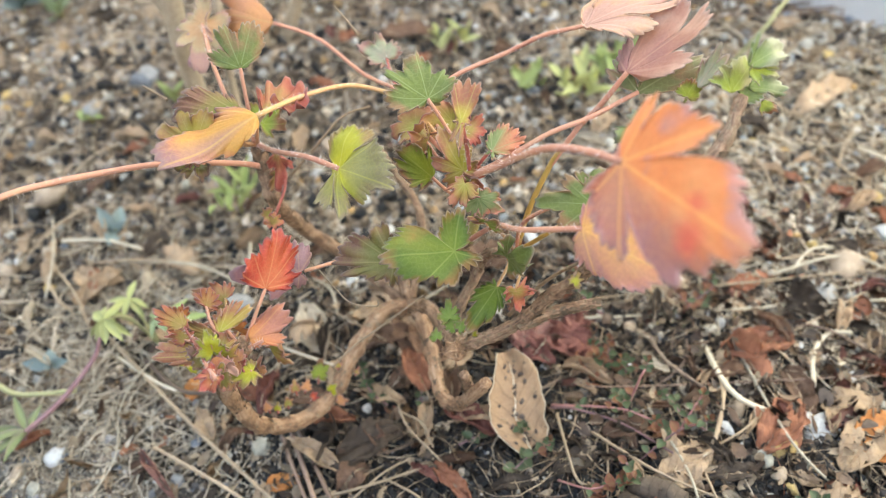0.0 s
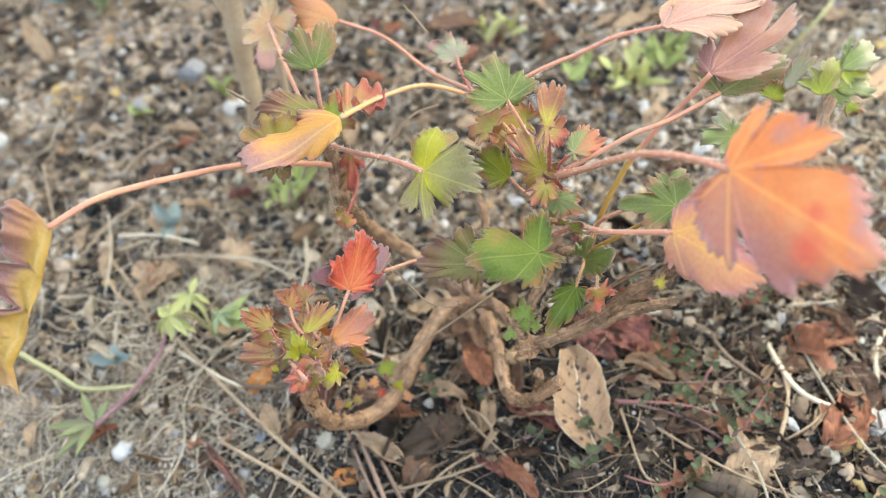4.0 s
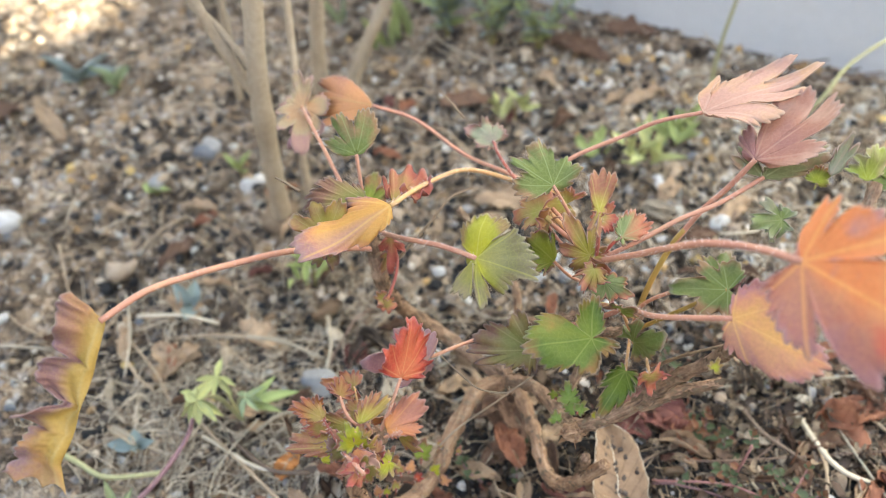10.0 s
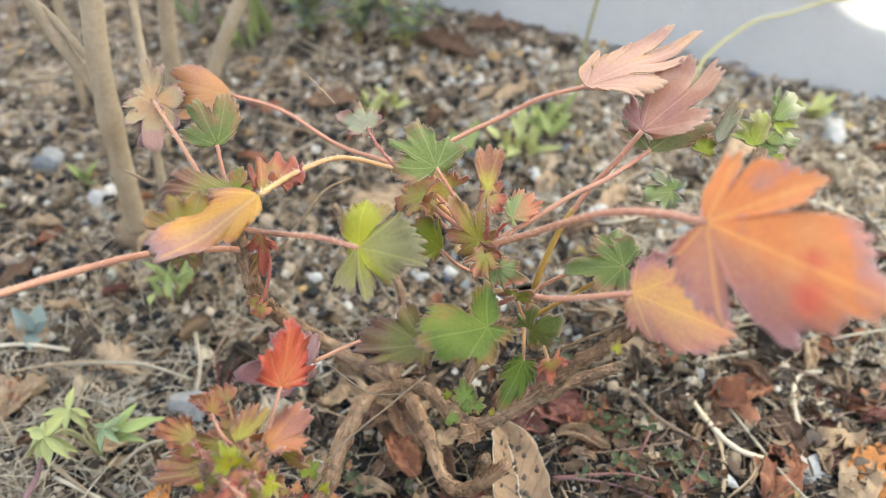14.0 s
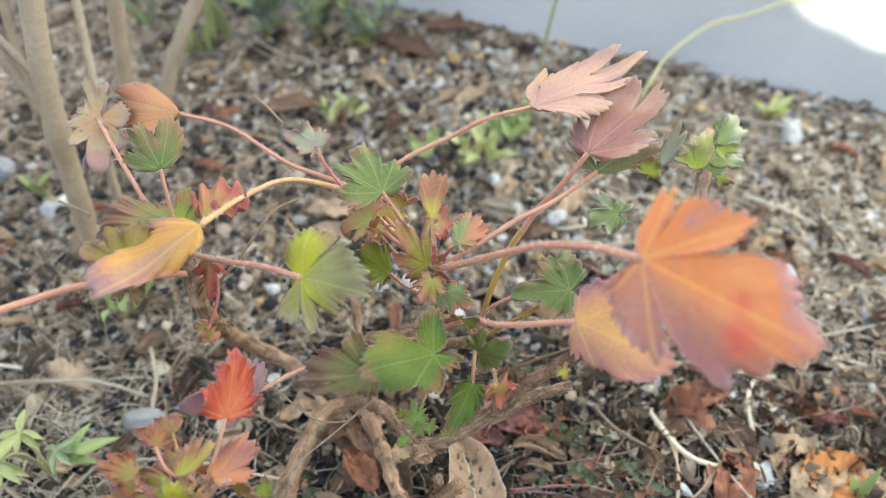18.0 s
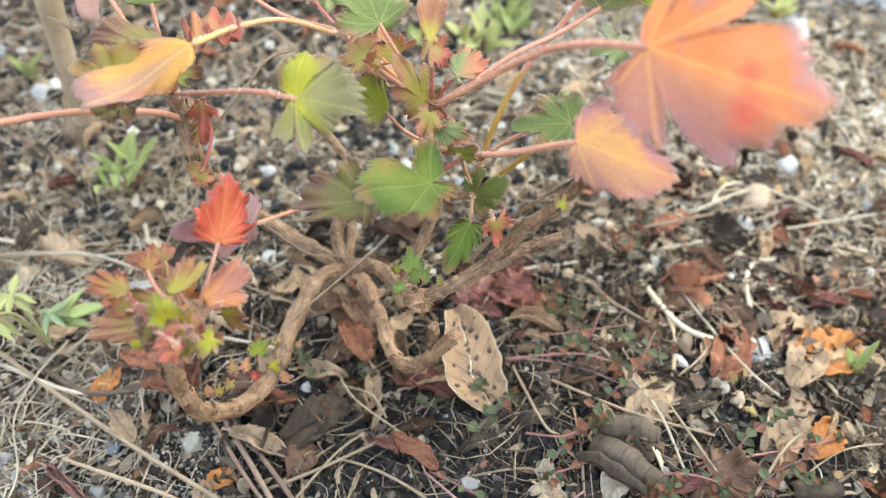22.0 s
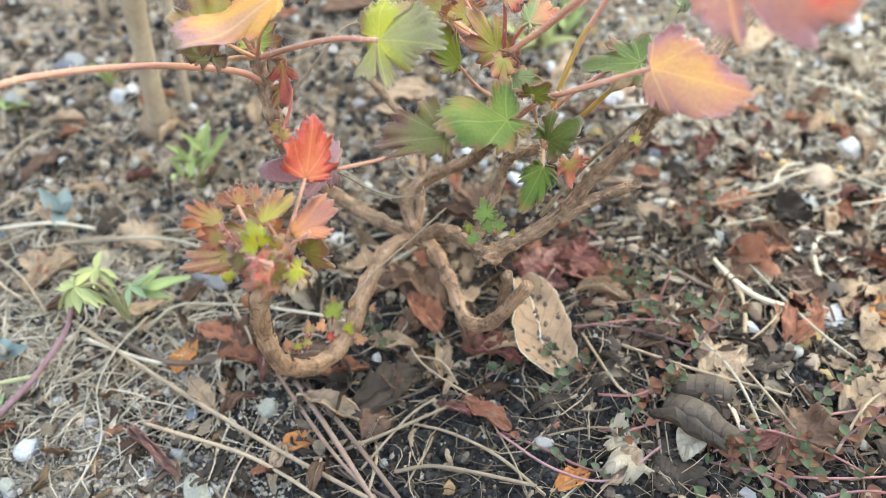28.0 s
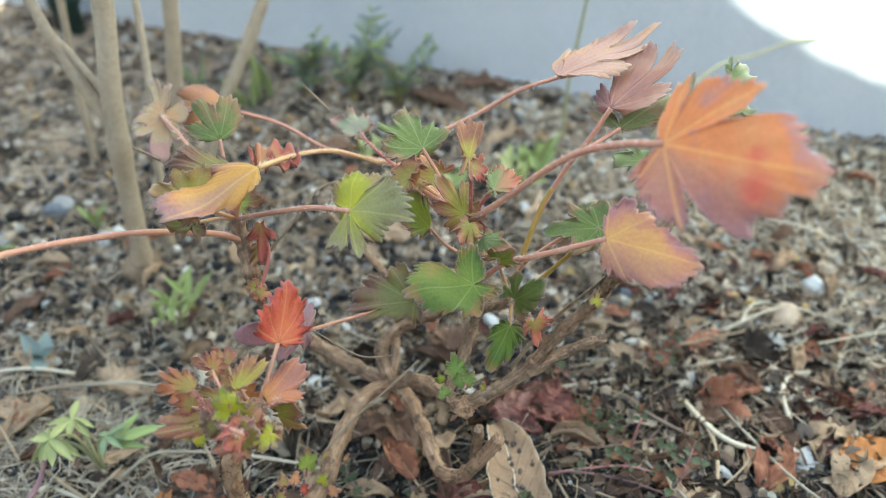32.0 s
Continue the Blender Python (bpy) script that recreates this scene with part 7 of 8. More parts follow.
fallen("orangeleaf", (0.1305, 0.0836), (0.1481, 0.0918), .8, 1.0)
fallen("orangeleaf", (0.1474, 0.1174), (0.1796, 0.1255), .7, .4)
fallen("tan", (0.1627, 0.1092), (0.1849, 0.1186), .6, .5)
fallen("greybrown", (0.0498, 0.1255), (0.0325, 0.1187), .6, .6)
fallen("greybrown", (0.0242, 0.1175), (0.0073, 0.1164), .4, .7)
fallen("brown", (-0.0939, 0.1571), (-0.0986, 0.1457), .5, .8)
fallen("brown", (-0.1287, 0.1466), (-0.1334, 0.1407), .9, .6)
fallen("rust", (-0.0902, 0.1221), (-0.0824, 0.1223), .6, .6)
fallen("tan", (-0.0406, 0.1680), (-0.0218, 0.1603), .4, .8)
fallen("tan", (-0.0777, 0.1303), (-0.0839, 0.1160), .4, .6)
fallen("greybrown", (-0.1666, 0.2336), (-0.1762, 0.2381), .5, .6)
fallen("tan", (-0.1753, 0.2296), (-0.1561, 0.2489), .35, .8)
fallen("brown", (-0.1655, 0.3161), (-0.1821, 0.2980), .4, .5)
fallen("tan", (-0.1657, 0.2364), (-0.1787, 0.2508), .6, .8)
fallen("brown", (-0.3191, 0.4277), (-0.2864, 0.4452), .5, .4)
fallen("tan", (-0.2515, 0.4058), (-0.2800, 0.4500), .2, .3)
fallen("tan", (-0.1933, 0.2455), (-0.1948, 0.2730), .25, .3)
fallen("tan", (-0.2116, 0.2537), (-0.2079, 0.2815), .2, .3)
fallen("tan", (0.1921, 0.3070), (0.2289, 0.3256), .3, .3)
fallen("tan", (0.2005, 0.3702), (0.2193, 0.3776), .5, .5)
fallen("brown", (0.0876, 0.4645), (0.1255, 0.4502), .4, .4)
fallen("brown", (-0.0238, 0.4022), (0.0093, 0.4008), .5, .5)
fallen("brown", (0.0559, 0.4576), (0.0849, 0.4263), .5, .6)
fallen("tan", (0.1309, 0.2989), (0.1057, 0.2823), .3, .5)
fallen("tan", (0.0828, 0.3805), (0.1105, 0.3916), .3, .5)
fallen("tan", (-0.0126, 0.3190), (0.0206, 0.3074), .4, .5)
fallen("rust", (0.0956, 0.2284), (0.1085, 0.2256), .6, .6)
fallen("tan", (0.1723, 0.1264), (0.1489, 0.1198), .6, .4)
fallen("brown", (0.0314, 0.1828), (0.0600, 0.1812), .5, .6)
fallen("maroon", (0.0408, 0.1667), (0.0243, 0.1841), .5, .6)
fallen("rust", (-0.1536, 0.3316), (-0.1692, 0.3225), .4, .6)
fallen("tan", (-0.1183, 0.2096), (-0.1386, 0.2059), .3, .6)
fallen("brown", (-0.1005, 0.1954), (-0.0900, 0.1835), .5, .8)
fallen("tan", (0.0910, 0.1225), (0.0704, 0.1076), .5, .5)
fallen("greybrown", (0.1087, 0.1113), (0.0874, 0.1108), .4, .7)
fallen("tan", (-0.1452, 0.3207), (-0.1189, 0.2898), .1, .2)
fallen("greybrown", (-0.1112, 0.1213), (-0.0974, 0.1310), .4, .6)
straw("straw", .0010, (-0.1544, 0.2077, -0.0039), (-0.1100, 0.1577, 0.0010), (-0.0819, 0.1297, 0.0001), (-0.0525, 0.0996, 0.0057))
straw("straw", .0004, (-0.0460, 0.1580, 0.0360), (-0.0367, 0.1610, 0.0443), (-0.0230, 0.1635, 0.0545), (-0.0087, 0.1667, 0.0645))
straw("straw", .00028, (-0.0480, 0.1740, 0.0870), (-0.0412, 0.1627, 0.0903), (-0.0351, 0.1525, 0.0926), (-0.0298, 0.1442, 0.0962), (-0.0221, 0.1412, 0.0978), (-0.0213, 0.1420, 0.0998))
straw("reddish", .0011, (-0.0703, 0.1558, -0.0015), (-0.0605, 0.1271, 0.0036), (-0.0454, 0.0841, 0.0032))
straw("reddish", .0010, (-0.0669, 0.1537, -0.0016), (-0.0534, 0.1231, 0.0036), (-0.0352, 0.0811, 0.0034))
straw("reddish", .0008, (-0.0768, 0.1611, -0.0015), (-0.0624, 0.1228, 0.0036), (-0.0492, 0.0984, 0.0029))
straw("straw", .0008, (-0.1260, 0.1514, -0.0020), (-0.0932, 0.1287, 0.0030), (-0.0791, 0.1175, 0.0009), (-0.0671, 0.1029, 0.0051))
straw("pale", .0004, (-0.1250, 0.2031, -0.0038), (-0.1363, 0.1864, -0.0006), (-0.1436, 0.1714, -0.0031), (-0.1401, 0.1461, 0.0012), (-0.1507, 0.1268, -0.0006))
straw("pale", .0007, (-0.1254, 0.1973, -0.0038), (-0.1111, 0.2029, -0.0005), (-0.0868, 0.1982, -0.0024))
straw("pale", .0007, (-0.0757, 0.1935, -0.0019), (-0.0604, 0.1839, 0.0015), (-0.0456, 0.1783, -0.0017))
straw("straw", .0004, (-0.0546, 0.2106, -0.0007), (-0.0396, 0.1975, 0.0025), (-0.0272, 0.1891, -0.0005))
straw("pale", .0007, (-0.0374, 0.1979, -0.0004), (-0.0113, 0.2062, 0.0046), (0.0040, 0.2178, 0.0028), (0.0172, 0.2290, 0.0064))
straw("straw", .0008, (-0.0414, 0.1083, 0.0023), (-0.0265, 0.1041, 0.0067), (0.0023, 0.0890, 0.0081))
straw("straw", .0005, (-0.0257, 0.1635, -0.0022), (-0.0213, 0.1477, 0.0013), (-0.0075, 0.1296, 0.0022))
straw("purple", .0005, (0.0359, 0.1461, 0.0086), (0.0442, 0.1426, 0.0129), (0.0616, 0.1350, 0.0118), (0.0776, 0.1186, 0.0160))
straw("pale", .0012, (0.1030, 0.1698, 0.0070), (0.1072, 0.1424, 0.0123), (0.1247, 0.1326, 0.0084))
straw("pale", .0011, (0.1413, 0.1454, 0.0056), (0.1457, 0.1587, 0.0071), (0.1573, 0.1704, 0.0021), (0.1661, 0.1686, 0.0045))
straw("straw", .0007, (0.1106, 0.1577, 0.0076), (0.0983, 0.1320, 0.0140), (0.0876, 0.1145, 0.0129))
straw("pale", .0008, (0.1435, 0.2038, 0.0013), (0.1813, 0.2096, 0.0014), (0.2069, 0.1931, -0.0022))
straw("pale", .0008, (0.2133, 0.2773, -0.0010), (0.2284, 0.2603, 0.0011), (0.2429, 0.2464, -0.0022))
straw("pale", .0010, (-0.1881, 0.2676, -0.0012), (-0.1655, 0.2633, 0.0009), (-0.1471, 0.2585, -0.0026))
straw("straw", .0006, (-0.1155, 0.2386, -0.0032), (-0.1388, 0.2486, -0.0001), (-0.1729, 0.2526, -0.0024))
straw("pale", .0004, (-0.0332, 0.2630, 0.0014), (-0.0192, 0.2401, 0.0047), (-0.0044, 0.2369, 0.0024))
straw("purple", .0005, (-0.0041, 0.1127, 0.0052), (0.0087, 0.0917, 0.0118), (0.0255, 0.0838, 0.0109), (0.0447, 0.0889, 0.0157))
straw("straw", .0007, (-0.0590, 0.1213, 0.0007), (-0.0382, 0.1235, 0.0035), (-0.0127, 0.1303, 0.0013))
straw("straw", .0005, (-0.0525, 0.1125, 0.0016), (-0.0333, 0.1272, 0.0030), (-0.0212, 0.1347, -0.0003))
straw("straw", .0006, (0.0496, 0.1330, 0.0113), (0.0716, 0.1111, 0.0165), (0.0981, 0.0974, 0.0126))
straw("straw", .0006, (0.1018, 0.0745, 0.0117), (0.1196, 0.0866, 0.0135), (0.1342, 0.0929, 0.0090))
straw("straw", .0005, (0.0861, 0.1202, 0.0126), (0.0883, 0.0975, 0.0162), (0.0942, 0.0761, 0.0123))
straw("pale", .0006, (0.0058, 0.1534, 0.0025), (0.0145, 0.1459, 0.0078), (0.0204, 0.1302, 0.0076))
straw("straw", .0006, (-0.0250, 0.1565, -0.0022), (-0.0156, 0.1485, 0.0019), (-0.0117, 0.1381, 0.0004))
straw("straw", .0006, (0.0381, 0.1429, 0.0092), (0.0398, 0.1156, 0.0147), (0.0446, 0.1111, 0.0124))
straw("pale", .0006, (0.0734, 0.1405, 0.0113), (0.0805, 0.1114, 0.0163), (0.0815, 0.0874, 0.0134))
straw("dark", .0012, (-0.1364, 0.1944, -0.0038), (-0.1181, 0.1759, -0.0000), (-0.1017, 0.1735, -0.0025))
straw("pale", .0009, (-0.1495, 0.1978, -0.0038), (-0.1224, 0.1771, -0.0002), (-0.1017, 0.1735, -0.0025))
straw("straw", .0006, (-0.0932, 0.2063, -0.0027), (-0.0854, 0.1807, 0.0009), (-0.0847, 0.1687, -0.0018))
straw("straw", .0006, (-0.1923, 0.2561, -0.0015), (-0.1750, 0.2339, 0.0000), (-0.1652, 0.2148, -0.0036))
straw("straw", .0008, (-0.1908, 0.2442, -0.0020), (-0.1812, 0.2295, 0.0002), (-0.1751, 0.2247, -0.0031))
straw("pale", .0009, (-0.1567, 0.2527, -0.0028), (-0.1192, 0.2430, -0.0001), (-0.0955, 0.2307, -0.0026))
straw("pale", .0006, (-0.1954, 0.2813, -0.0002), (-0.1886, 0.2534, 0.0013), (-0.1894, 0.2327, -0.0024))
straw("pale", .0008, (0.2218, 0.3420, 0.0025), (0.2412, 0.3271, 0.0049), (0.2763, 0.3135, 0.0019))
straw("straw", .0006, (0.1945, 0.2812, -0.0005), (0.2031, 0.2567, 0.0011), (0.2312, 0.2386, -0.0027))
straw("pale", .0008, (-0.2792, 0.2603, 0.0026), (-0.2595, 0.2564, 0.0048), (-0.2258, 0.2521, 0.0001))
straw("straw", .0007, (-0.2371, 0.3203, 0.0025), (-0.2280, 0.2968, 0.0046), (-0.2228, 0.2800, 0.0008))
straw("straw", .0007, (-0.3043, 0.3646, 0.0038), (-0.2913, 0.3371, 0.0066), (-0.2750, 0.3084, 0.0031))
straw("straw", .0006, (-0.1822, 0.2871, -0.0004), (-0.1938, 0.2714, 0.0023), (-0.2064, 0.2539, -0.0009))
straw("cream", .0010, (-0.0934, 0.2546, -0.0018), (-0.0915, 0.2355, 0.0007), (-0.0947, 0.2220, -0.0027))
straw("pale", .0006, (0.1163, 0.1675, 0.0061), (0.1221, 0.1211, 0.0125), (0.1359, 0.0990, 0.0087))
straw("straw", .0006, (0.1516, 0.2120, 0.0004), (0.1690, 0.2117, 0.0021), (0.1981, 0.2050, -0.0023))
straw("straw", .0005, (0.2020, 0.2528, -0.0020), (0.1985, 0.2260, 0.0005), (0.2022, 0.2145, -0.0026))
straw("straw", .0006, (0.1066, 0.1596, 0.0077), (0.1011, 0.1369, 0.0134), (0.0921, 0.1198, 0.0123))
straw("pale", .0007, (0.1544, 0.2052, 0.0004), (0.1677, 0.2151, 0.0021), (0.1900, 0.2157, -0.0022))
straw("dark", .0009, (0.0822, 0.1733, 0.0077), (0.0852, 0.1595, 0.0120), (0.0980, 0.1466, 0.0097))
stone("white", (-0.0435, 0.2248), (0.0045, 0.0042, 0.0035))
stone("white", (0.2059, 0.2217), (0.0074, 0.0062, 0.0062))
stone("white", (0.1342, 0.1272), (0.0092, 0.0044, 0.0024))
stone("ochre", (0.1182, 0.1199), (0.0056, 0.0033, 0.0028))
stone("grey", (-0.0962, 0.2182), (0.0112, 0.0070, 0.0055))
stone("cream", (-0.0907, 0.2444), (0.0047, 0.0078, 0.0042))
stone("greygreen", (-0.0814, 0.1473), (0.0039, 0.0043, 0.0030))
stone("greygreen", (-0.1089, 0.1199), (0.0088, 0.0046, 0.0033))
stone("grey", (0.0098, 0.1041), (0.0040, 0.0032, 0.0032))
stone("white", (-0.1676, 0.1530), (0.0051, 0.0051, 0.0033))
stone("tan", (0.0753, 0.1055), (0.0034, 0.0021, 0.0021))
stone("tan", (0.1091, 0.1394), (0.0052, 0.0038, 0.0033))
stone("white", (0.1014, 0.1303), (0.0028, 0.0046, 0.0018))
stone("tan", (0.1735, 0.1647), (0.0066, 0.0044, 0.0038))
stone("white", (0.1602, 0.1496), (0.0042, 0.0031, 0.0026))
stone("grey", (0.1663, 0.1928), (0.0051, 0.0062, 0.0034))
stone("tan", (-0.0916, 0.1658), (0.0045, 0.0027, 0.0027))
stone("bluegrey", (-0.1660, 0.3835), (0.0071, 0.0078, 0.0049))
stone("bluegrey", (-0.1646, 0.1523), (0.0032, 0.0028, 0.0021))
stone("white", (-0.1380, 0.3529), (0.0071, 0.0051, 0.0045))
stone("grey", (-0.1622, 0.3890), (0.0083, 0.0069, 0.0055))
stone("white", (0.0247, 0.2597), (0.0049, 0.0038, 0.0032))
stone("white", (0.0124, 0.2607), (0.0043, 0.0038, 0.0032))
stone("white", (-0.0363, 0.2728), (0.0027, 0.0022, 0.0022))
stone("tan", (-0.0552, 0.3160), (0.0053, 0.0047, 0.0035))
stone("grey", (-0.1893, 0.3617), (0.0066, 0.0060, 0.0046))
stone("white", (-0.2718, 0.3427), (0.0086, 0.0072, 0.0058))
stone("tan", (-0.2025, 0.2994), (0.0084, 0.0058, 0.0052))
stone("white", (0.2654, 0.3170), (0.0124, 0.0066, 0.0066))
stone("tan", (0.0959, 0.3252), (0.0081, 0.0050, 0.0044))
stone("white", (0.0871, 0.3178), (0.0062, 0.0043, 0.0037))
stone("tan", (0.1168, 0.2783), (0.0065, 0.0042, 0.0042))
stone("white", (0.1096, 0.2836), (0.0066, 0.0048, 0.0042))
stone("grey", (0.1203, 0.1725), (0.0052, 0.0036, 0.0031))
stone("ochre", (0.1184, 0.1052), (0.0032, 0.0023, 0.0018))
stone("tan", (-0.0398, 0.1166), (0.0024, 0.0020, 0.0018))
stone("grey", (-0.1153, 0.1370), (0.0035, 0.0030, 0.0026))
stone("white", (0.0782, 0.4008), (0.0070, 0.0028, 0.0028))
stone("tan", (-0.2006, 0.2994), (0.0098, 0.0052, 0.0052))
stone("white", (-0.0367, 0.2730), (0.0034, 0.0034, 0.0028))
stone("grey", (-0.0613, 0.2942), (0.0047, 0.0036, 0.0030))
stone("tan", (0.0775, 0.1125), (0.0045, 0.0031, 0.0027))
stone("white", (0.1393, 0.1280), (0.0088, 0.0054, 0.0029))
stone("ochre", (0.1224, 0.1218), (0.0052, 0.0038, 0.0033))
stone("tan", (0.1830, 0.2071), (0.0103, 0.0086, 0.0069))
stone("grey", (0.1464, 0.2625), (0.0048, 0.0036, 0.0030))
stone("white", (0.0419, 0.2373), (0.0048, 0.0037, 0.0032))
stone("tan", (0.0503, 0.2397), (0.0043, 0.0043, 0.0032))

def bare_soil(x, y):
    return math.hypot((x + 0.012) / 0.055, (y - 0.092) / 0.036) < 1 or math.hypot((x - 0.024) / 0.022, (y - 0.148) / 0.032) < 1


# more of the same litter, strewn most thickly round the plant's right and front
rnd = random.Random(77)
KINDS = ("tan", "tan", "brown", "greybrown", "rust", "tan", "brown", "cream", "greybrown", "maroon")
for i in range(190):
    if i < 105:
        x, y = rnd.uniform(0.04, 0.30), rnd.uniform(0.05, 0.30)
    else:
        x, y = rnd.uniform(-0.22, 0.10), rnd.uniform(0.10, 0.42)
    if bare_soil(x, y):
        continue
    yaw, ln = rnd.uniform(0, 6.28), rnd.uniform(0.007, 0.021)
    fallen(rnd.choice(KINDS), (x, y), (x + ln * math.cos(yaw), y + ln * math.sin(yaw)), rnd.uniform(0.3, 0.7), rnd.uniform(0.5, 1.9), rnd.uniform(0.0004, 0.005))
for i in range(130):
    x, y = rnd.uniform(-0.22, 0.30), rnd.uniform(0.06, 0.36)
    yaw, ln, bow = rnd.uniform(0, 6.28), rnd.uniform(0.015, 0.06), rnd.uniform(-0.25, 0.25)
    d, s = Vector((math.cos(yaw), math.sin(yaw), 0)), Vector((-math.sin(yaw), math.cos(yaw), 0))
    q = [Vector((x, y, 0)) + d * ln * f + s * ln * bow * math.sin(math.pi * f) for f in (0, 0.35, 0.7, 1)]
    for k, p in enumerate(q):
        p.z = ground_z(p.x, p.y) + 0.0015 + (0.003 if k in (1, 2) else 0) * rnd.random()
    if i % 3 == 0:
        q = [p + Vector((0.20 if p.x < 0.05 else 0.0, 0.06, 0)) for p in q]
        for k, p in enumerate(q):
            p.z = ground_z(p.x, p.y) + 0.0015 + (0.003 if k in (1, 2) else 0)
    straw(rnd.choice(("straw", "pale", "straw", "dark", "reddish", "straw", "dark")), rnd.uniform(0.0003, 0.0007), *q)

for i in range(34):
    x, y = rnd.uniform(-0.085, 0.045), rnd.uniform(0.135, 0.245)
    if bare_soil(x, y):
        continue
    yaw, ln = rnd.uniform(0, 6.28), rnd.uniform(0.012, 0.026)
    fallen(rnd.choice(("brown", "greybrown", "tan", "brown", "rust", "maroon")), (x, y), (x + ln * math.cos(yaw), y + ln * math.sin(yaw)), rnd.uniform(0.4, 0.8), rnd.uniform(0.6, 1.9), rnd.uniform(0.001, 0.006))

def rolled_leaf(kind, a, b, radius, seed):
    """A dry leaf rolled into a loose scroll that lies from a to b."""
    a, b = Vector((*a, 0)), Vector((*b, 0))
    d = b - a
    size = d.length
    d.normalize()
    s = Vector((-d.y, d.x, 0))
    bm = bmesh.new()
    run = bm.verts.layers.float.new("run")
    rows, long, across = [], 26, 26
    for i in range(long + 1):
        u = i / long
        r = radius * (0.72 + 0.28 * math.sin(math.pi * (0.15 + 0.75 * u))) * (1 + 0.10 * noise.noise((u * 4, seed, 0)))
        c = a + d * (u * size)
        c.z = ground_z(c.x, c.y) + r * 0.82
        row = []
        for k in range(across + 1):
            t = k / across
            ang = -1.9 + t * 7.2 + 0.25 * noise.noise((u * 3, seed, 5))
            q = r * (1 - 0.30 * t) * (1 + 0.06 * noise.noise((u * 7, t * 5, seed)))
            end = 0.05 * size * noise.noise((t * 3, seed, 2)) * (1 if i in (0, long) else 0)
            v = bm.verts.new(c + s * (q * math.cos(ang)) + Vector((0, 0, q * math.sin(ang))) + d * end)
            v[run] = 1 + u - 0.3 * abs(t - 0.5)
            row.append(v)
        rows.append(row)
    for x, y in zip(rows, rows[1:]):
        for k in range(across):
            bm.faces.new((x[k], y[k], y[k + 1], x[k + 1]))
    ob = tagged(link("fallen_leaf", bm, DRY[kind]), DRY_SAYS["roll"], "dry leaf", "fallen leaves on the soil")
    return thicken(ob, 0.0005)


rolled_leaf("roll", (0.0537, 0.1045), (0.0738, 0.0815), 0.0058, 3)
rolled_leaf("roll", (0.0590, 0.1110), (0.0766, 0.1010), 0.0048, 8)
rolled_leaf("greybrown", (0.1167, 0.0731), (0.1345, 0.0700), 0.0040, 12)
rolled_leaf("greybrown", (-0.0520, 0.1330), (-0.0340, 0.1440), 0.0040, 15)


def dry_palm(kind, at, yaw, pitch, roll, lobes, seed):
    """A withered lobed leaf with its teeth, crumpled and leaning on the litter."""
    m = pose(*at, ground_z(*at) + 0.0035) @ pose(0, 0, 0, 0, 0, yaw) @ pose(0, 0, 0, roll, -pitch, 0)
    turn = m.to_3x3()
    bm = palm_blade(m.translation, turn @ Vector((1, 0, 0)), turn @ Vector((0, 0, 1)), lobes, 0.30, 0.30, seed, 2.5, 10)
    ob = tagged(link("fallen_leaf", bm, DRY[kind]), "withered lobed leaf, " + DRY_SAYS[kind].split(" ")[0] + " and crumpled on the litter", "dry leaf", "fallen leaves on the soil")
    return thicken(ob, 0.0004)


FAN = ((-100, 8), (-62, 12), (-30, 14), (0, 16), (32, 14), (64, 11), (98, 8))
LONG = ((-50, 7), (-28, 14), (-10, 20), (0, 23), (12, 19), (30, 13), (52, 7))
dry_palm("greybrown", (0.0450, 0.0930), -62, -8, 12, LONG, 71)
dry_palm("cream", (0.0385, 0.0925), 205, 12, -10, FAN, 72)
dry_palm("brown", (0.0900, 0.0835), -10, 22, 10, FAN, 73)
dry_palm("tan", (0.0769, 0.1160), 20, 15, -20, FAN, 74)
dry_palm("greybrown", (-0.0500, 0.1500), -130, 5, 14, LONG, 75)
dry_palm("maroon", (0.0560, 0.1760), 160, 18, -14, FAN, 76)
dry_palm("redcurl", (0.0300, 0.1750), 35, 26, 22, FAN, 77)
dry_palm("brown", (-0.0930, 0.1760), 60, 18, 12, FAN, 78)
dry_palm("rust", (0.1240, 0.1500), 110, 20, -14, LONG, 79)
dry_palm("tan", (0.1600, 0.1400), 200, 14, 10, FAN, 80)
dry_palm("greybrown", (0.1500, 0.1900), 300, 24, 18, FAN, 81)
dry_palm("tan", (-0.0600, 0.2050), 250, 30, 10, LONG, 82)
dry_palm("brown", (0.0200, 0.2200), 80, 22, -20, FAN, 83)
dry_palm("tan", (-0.1200, 0.2450), 140, 16, 12, LONG, 84)


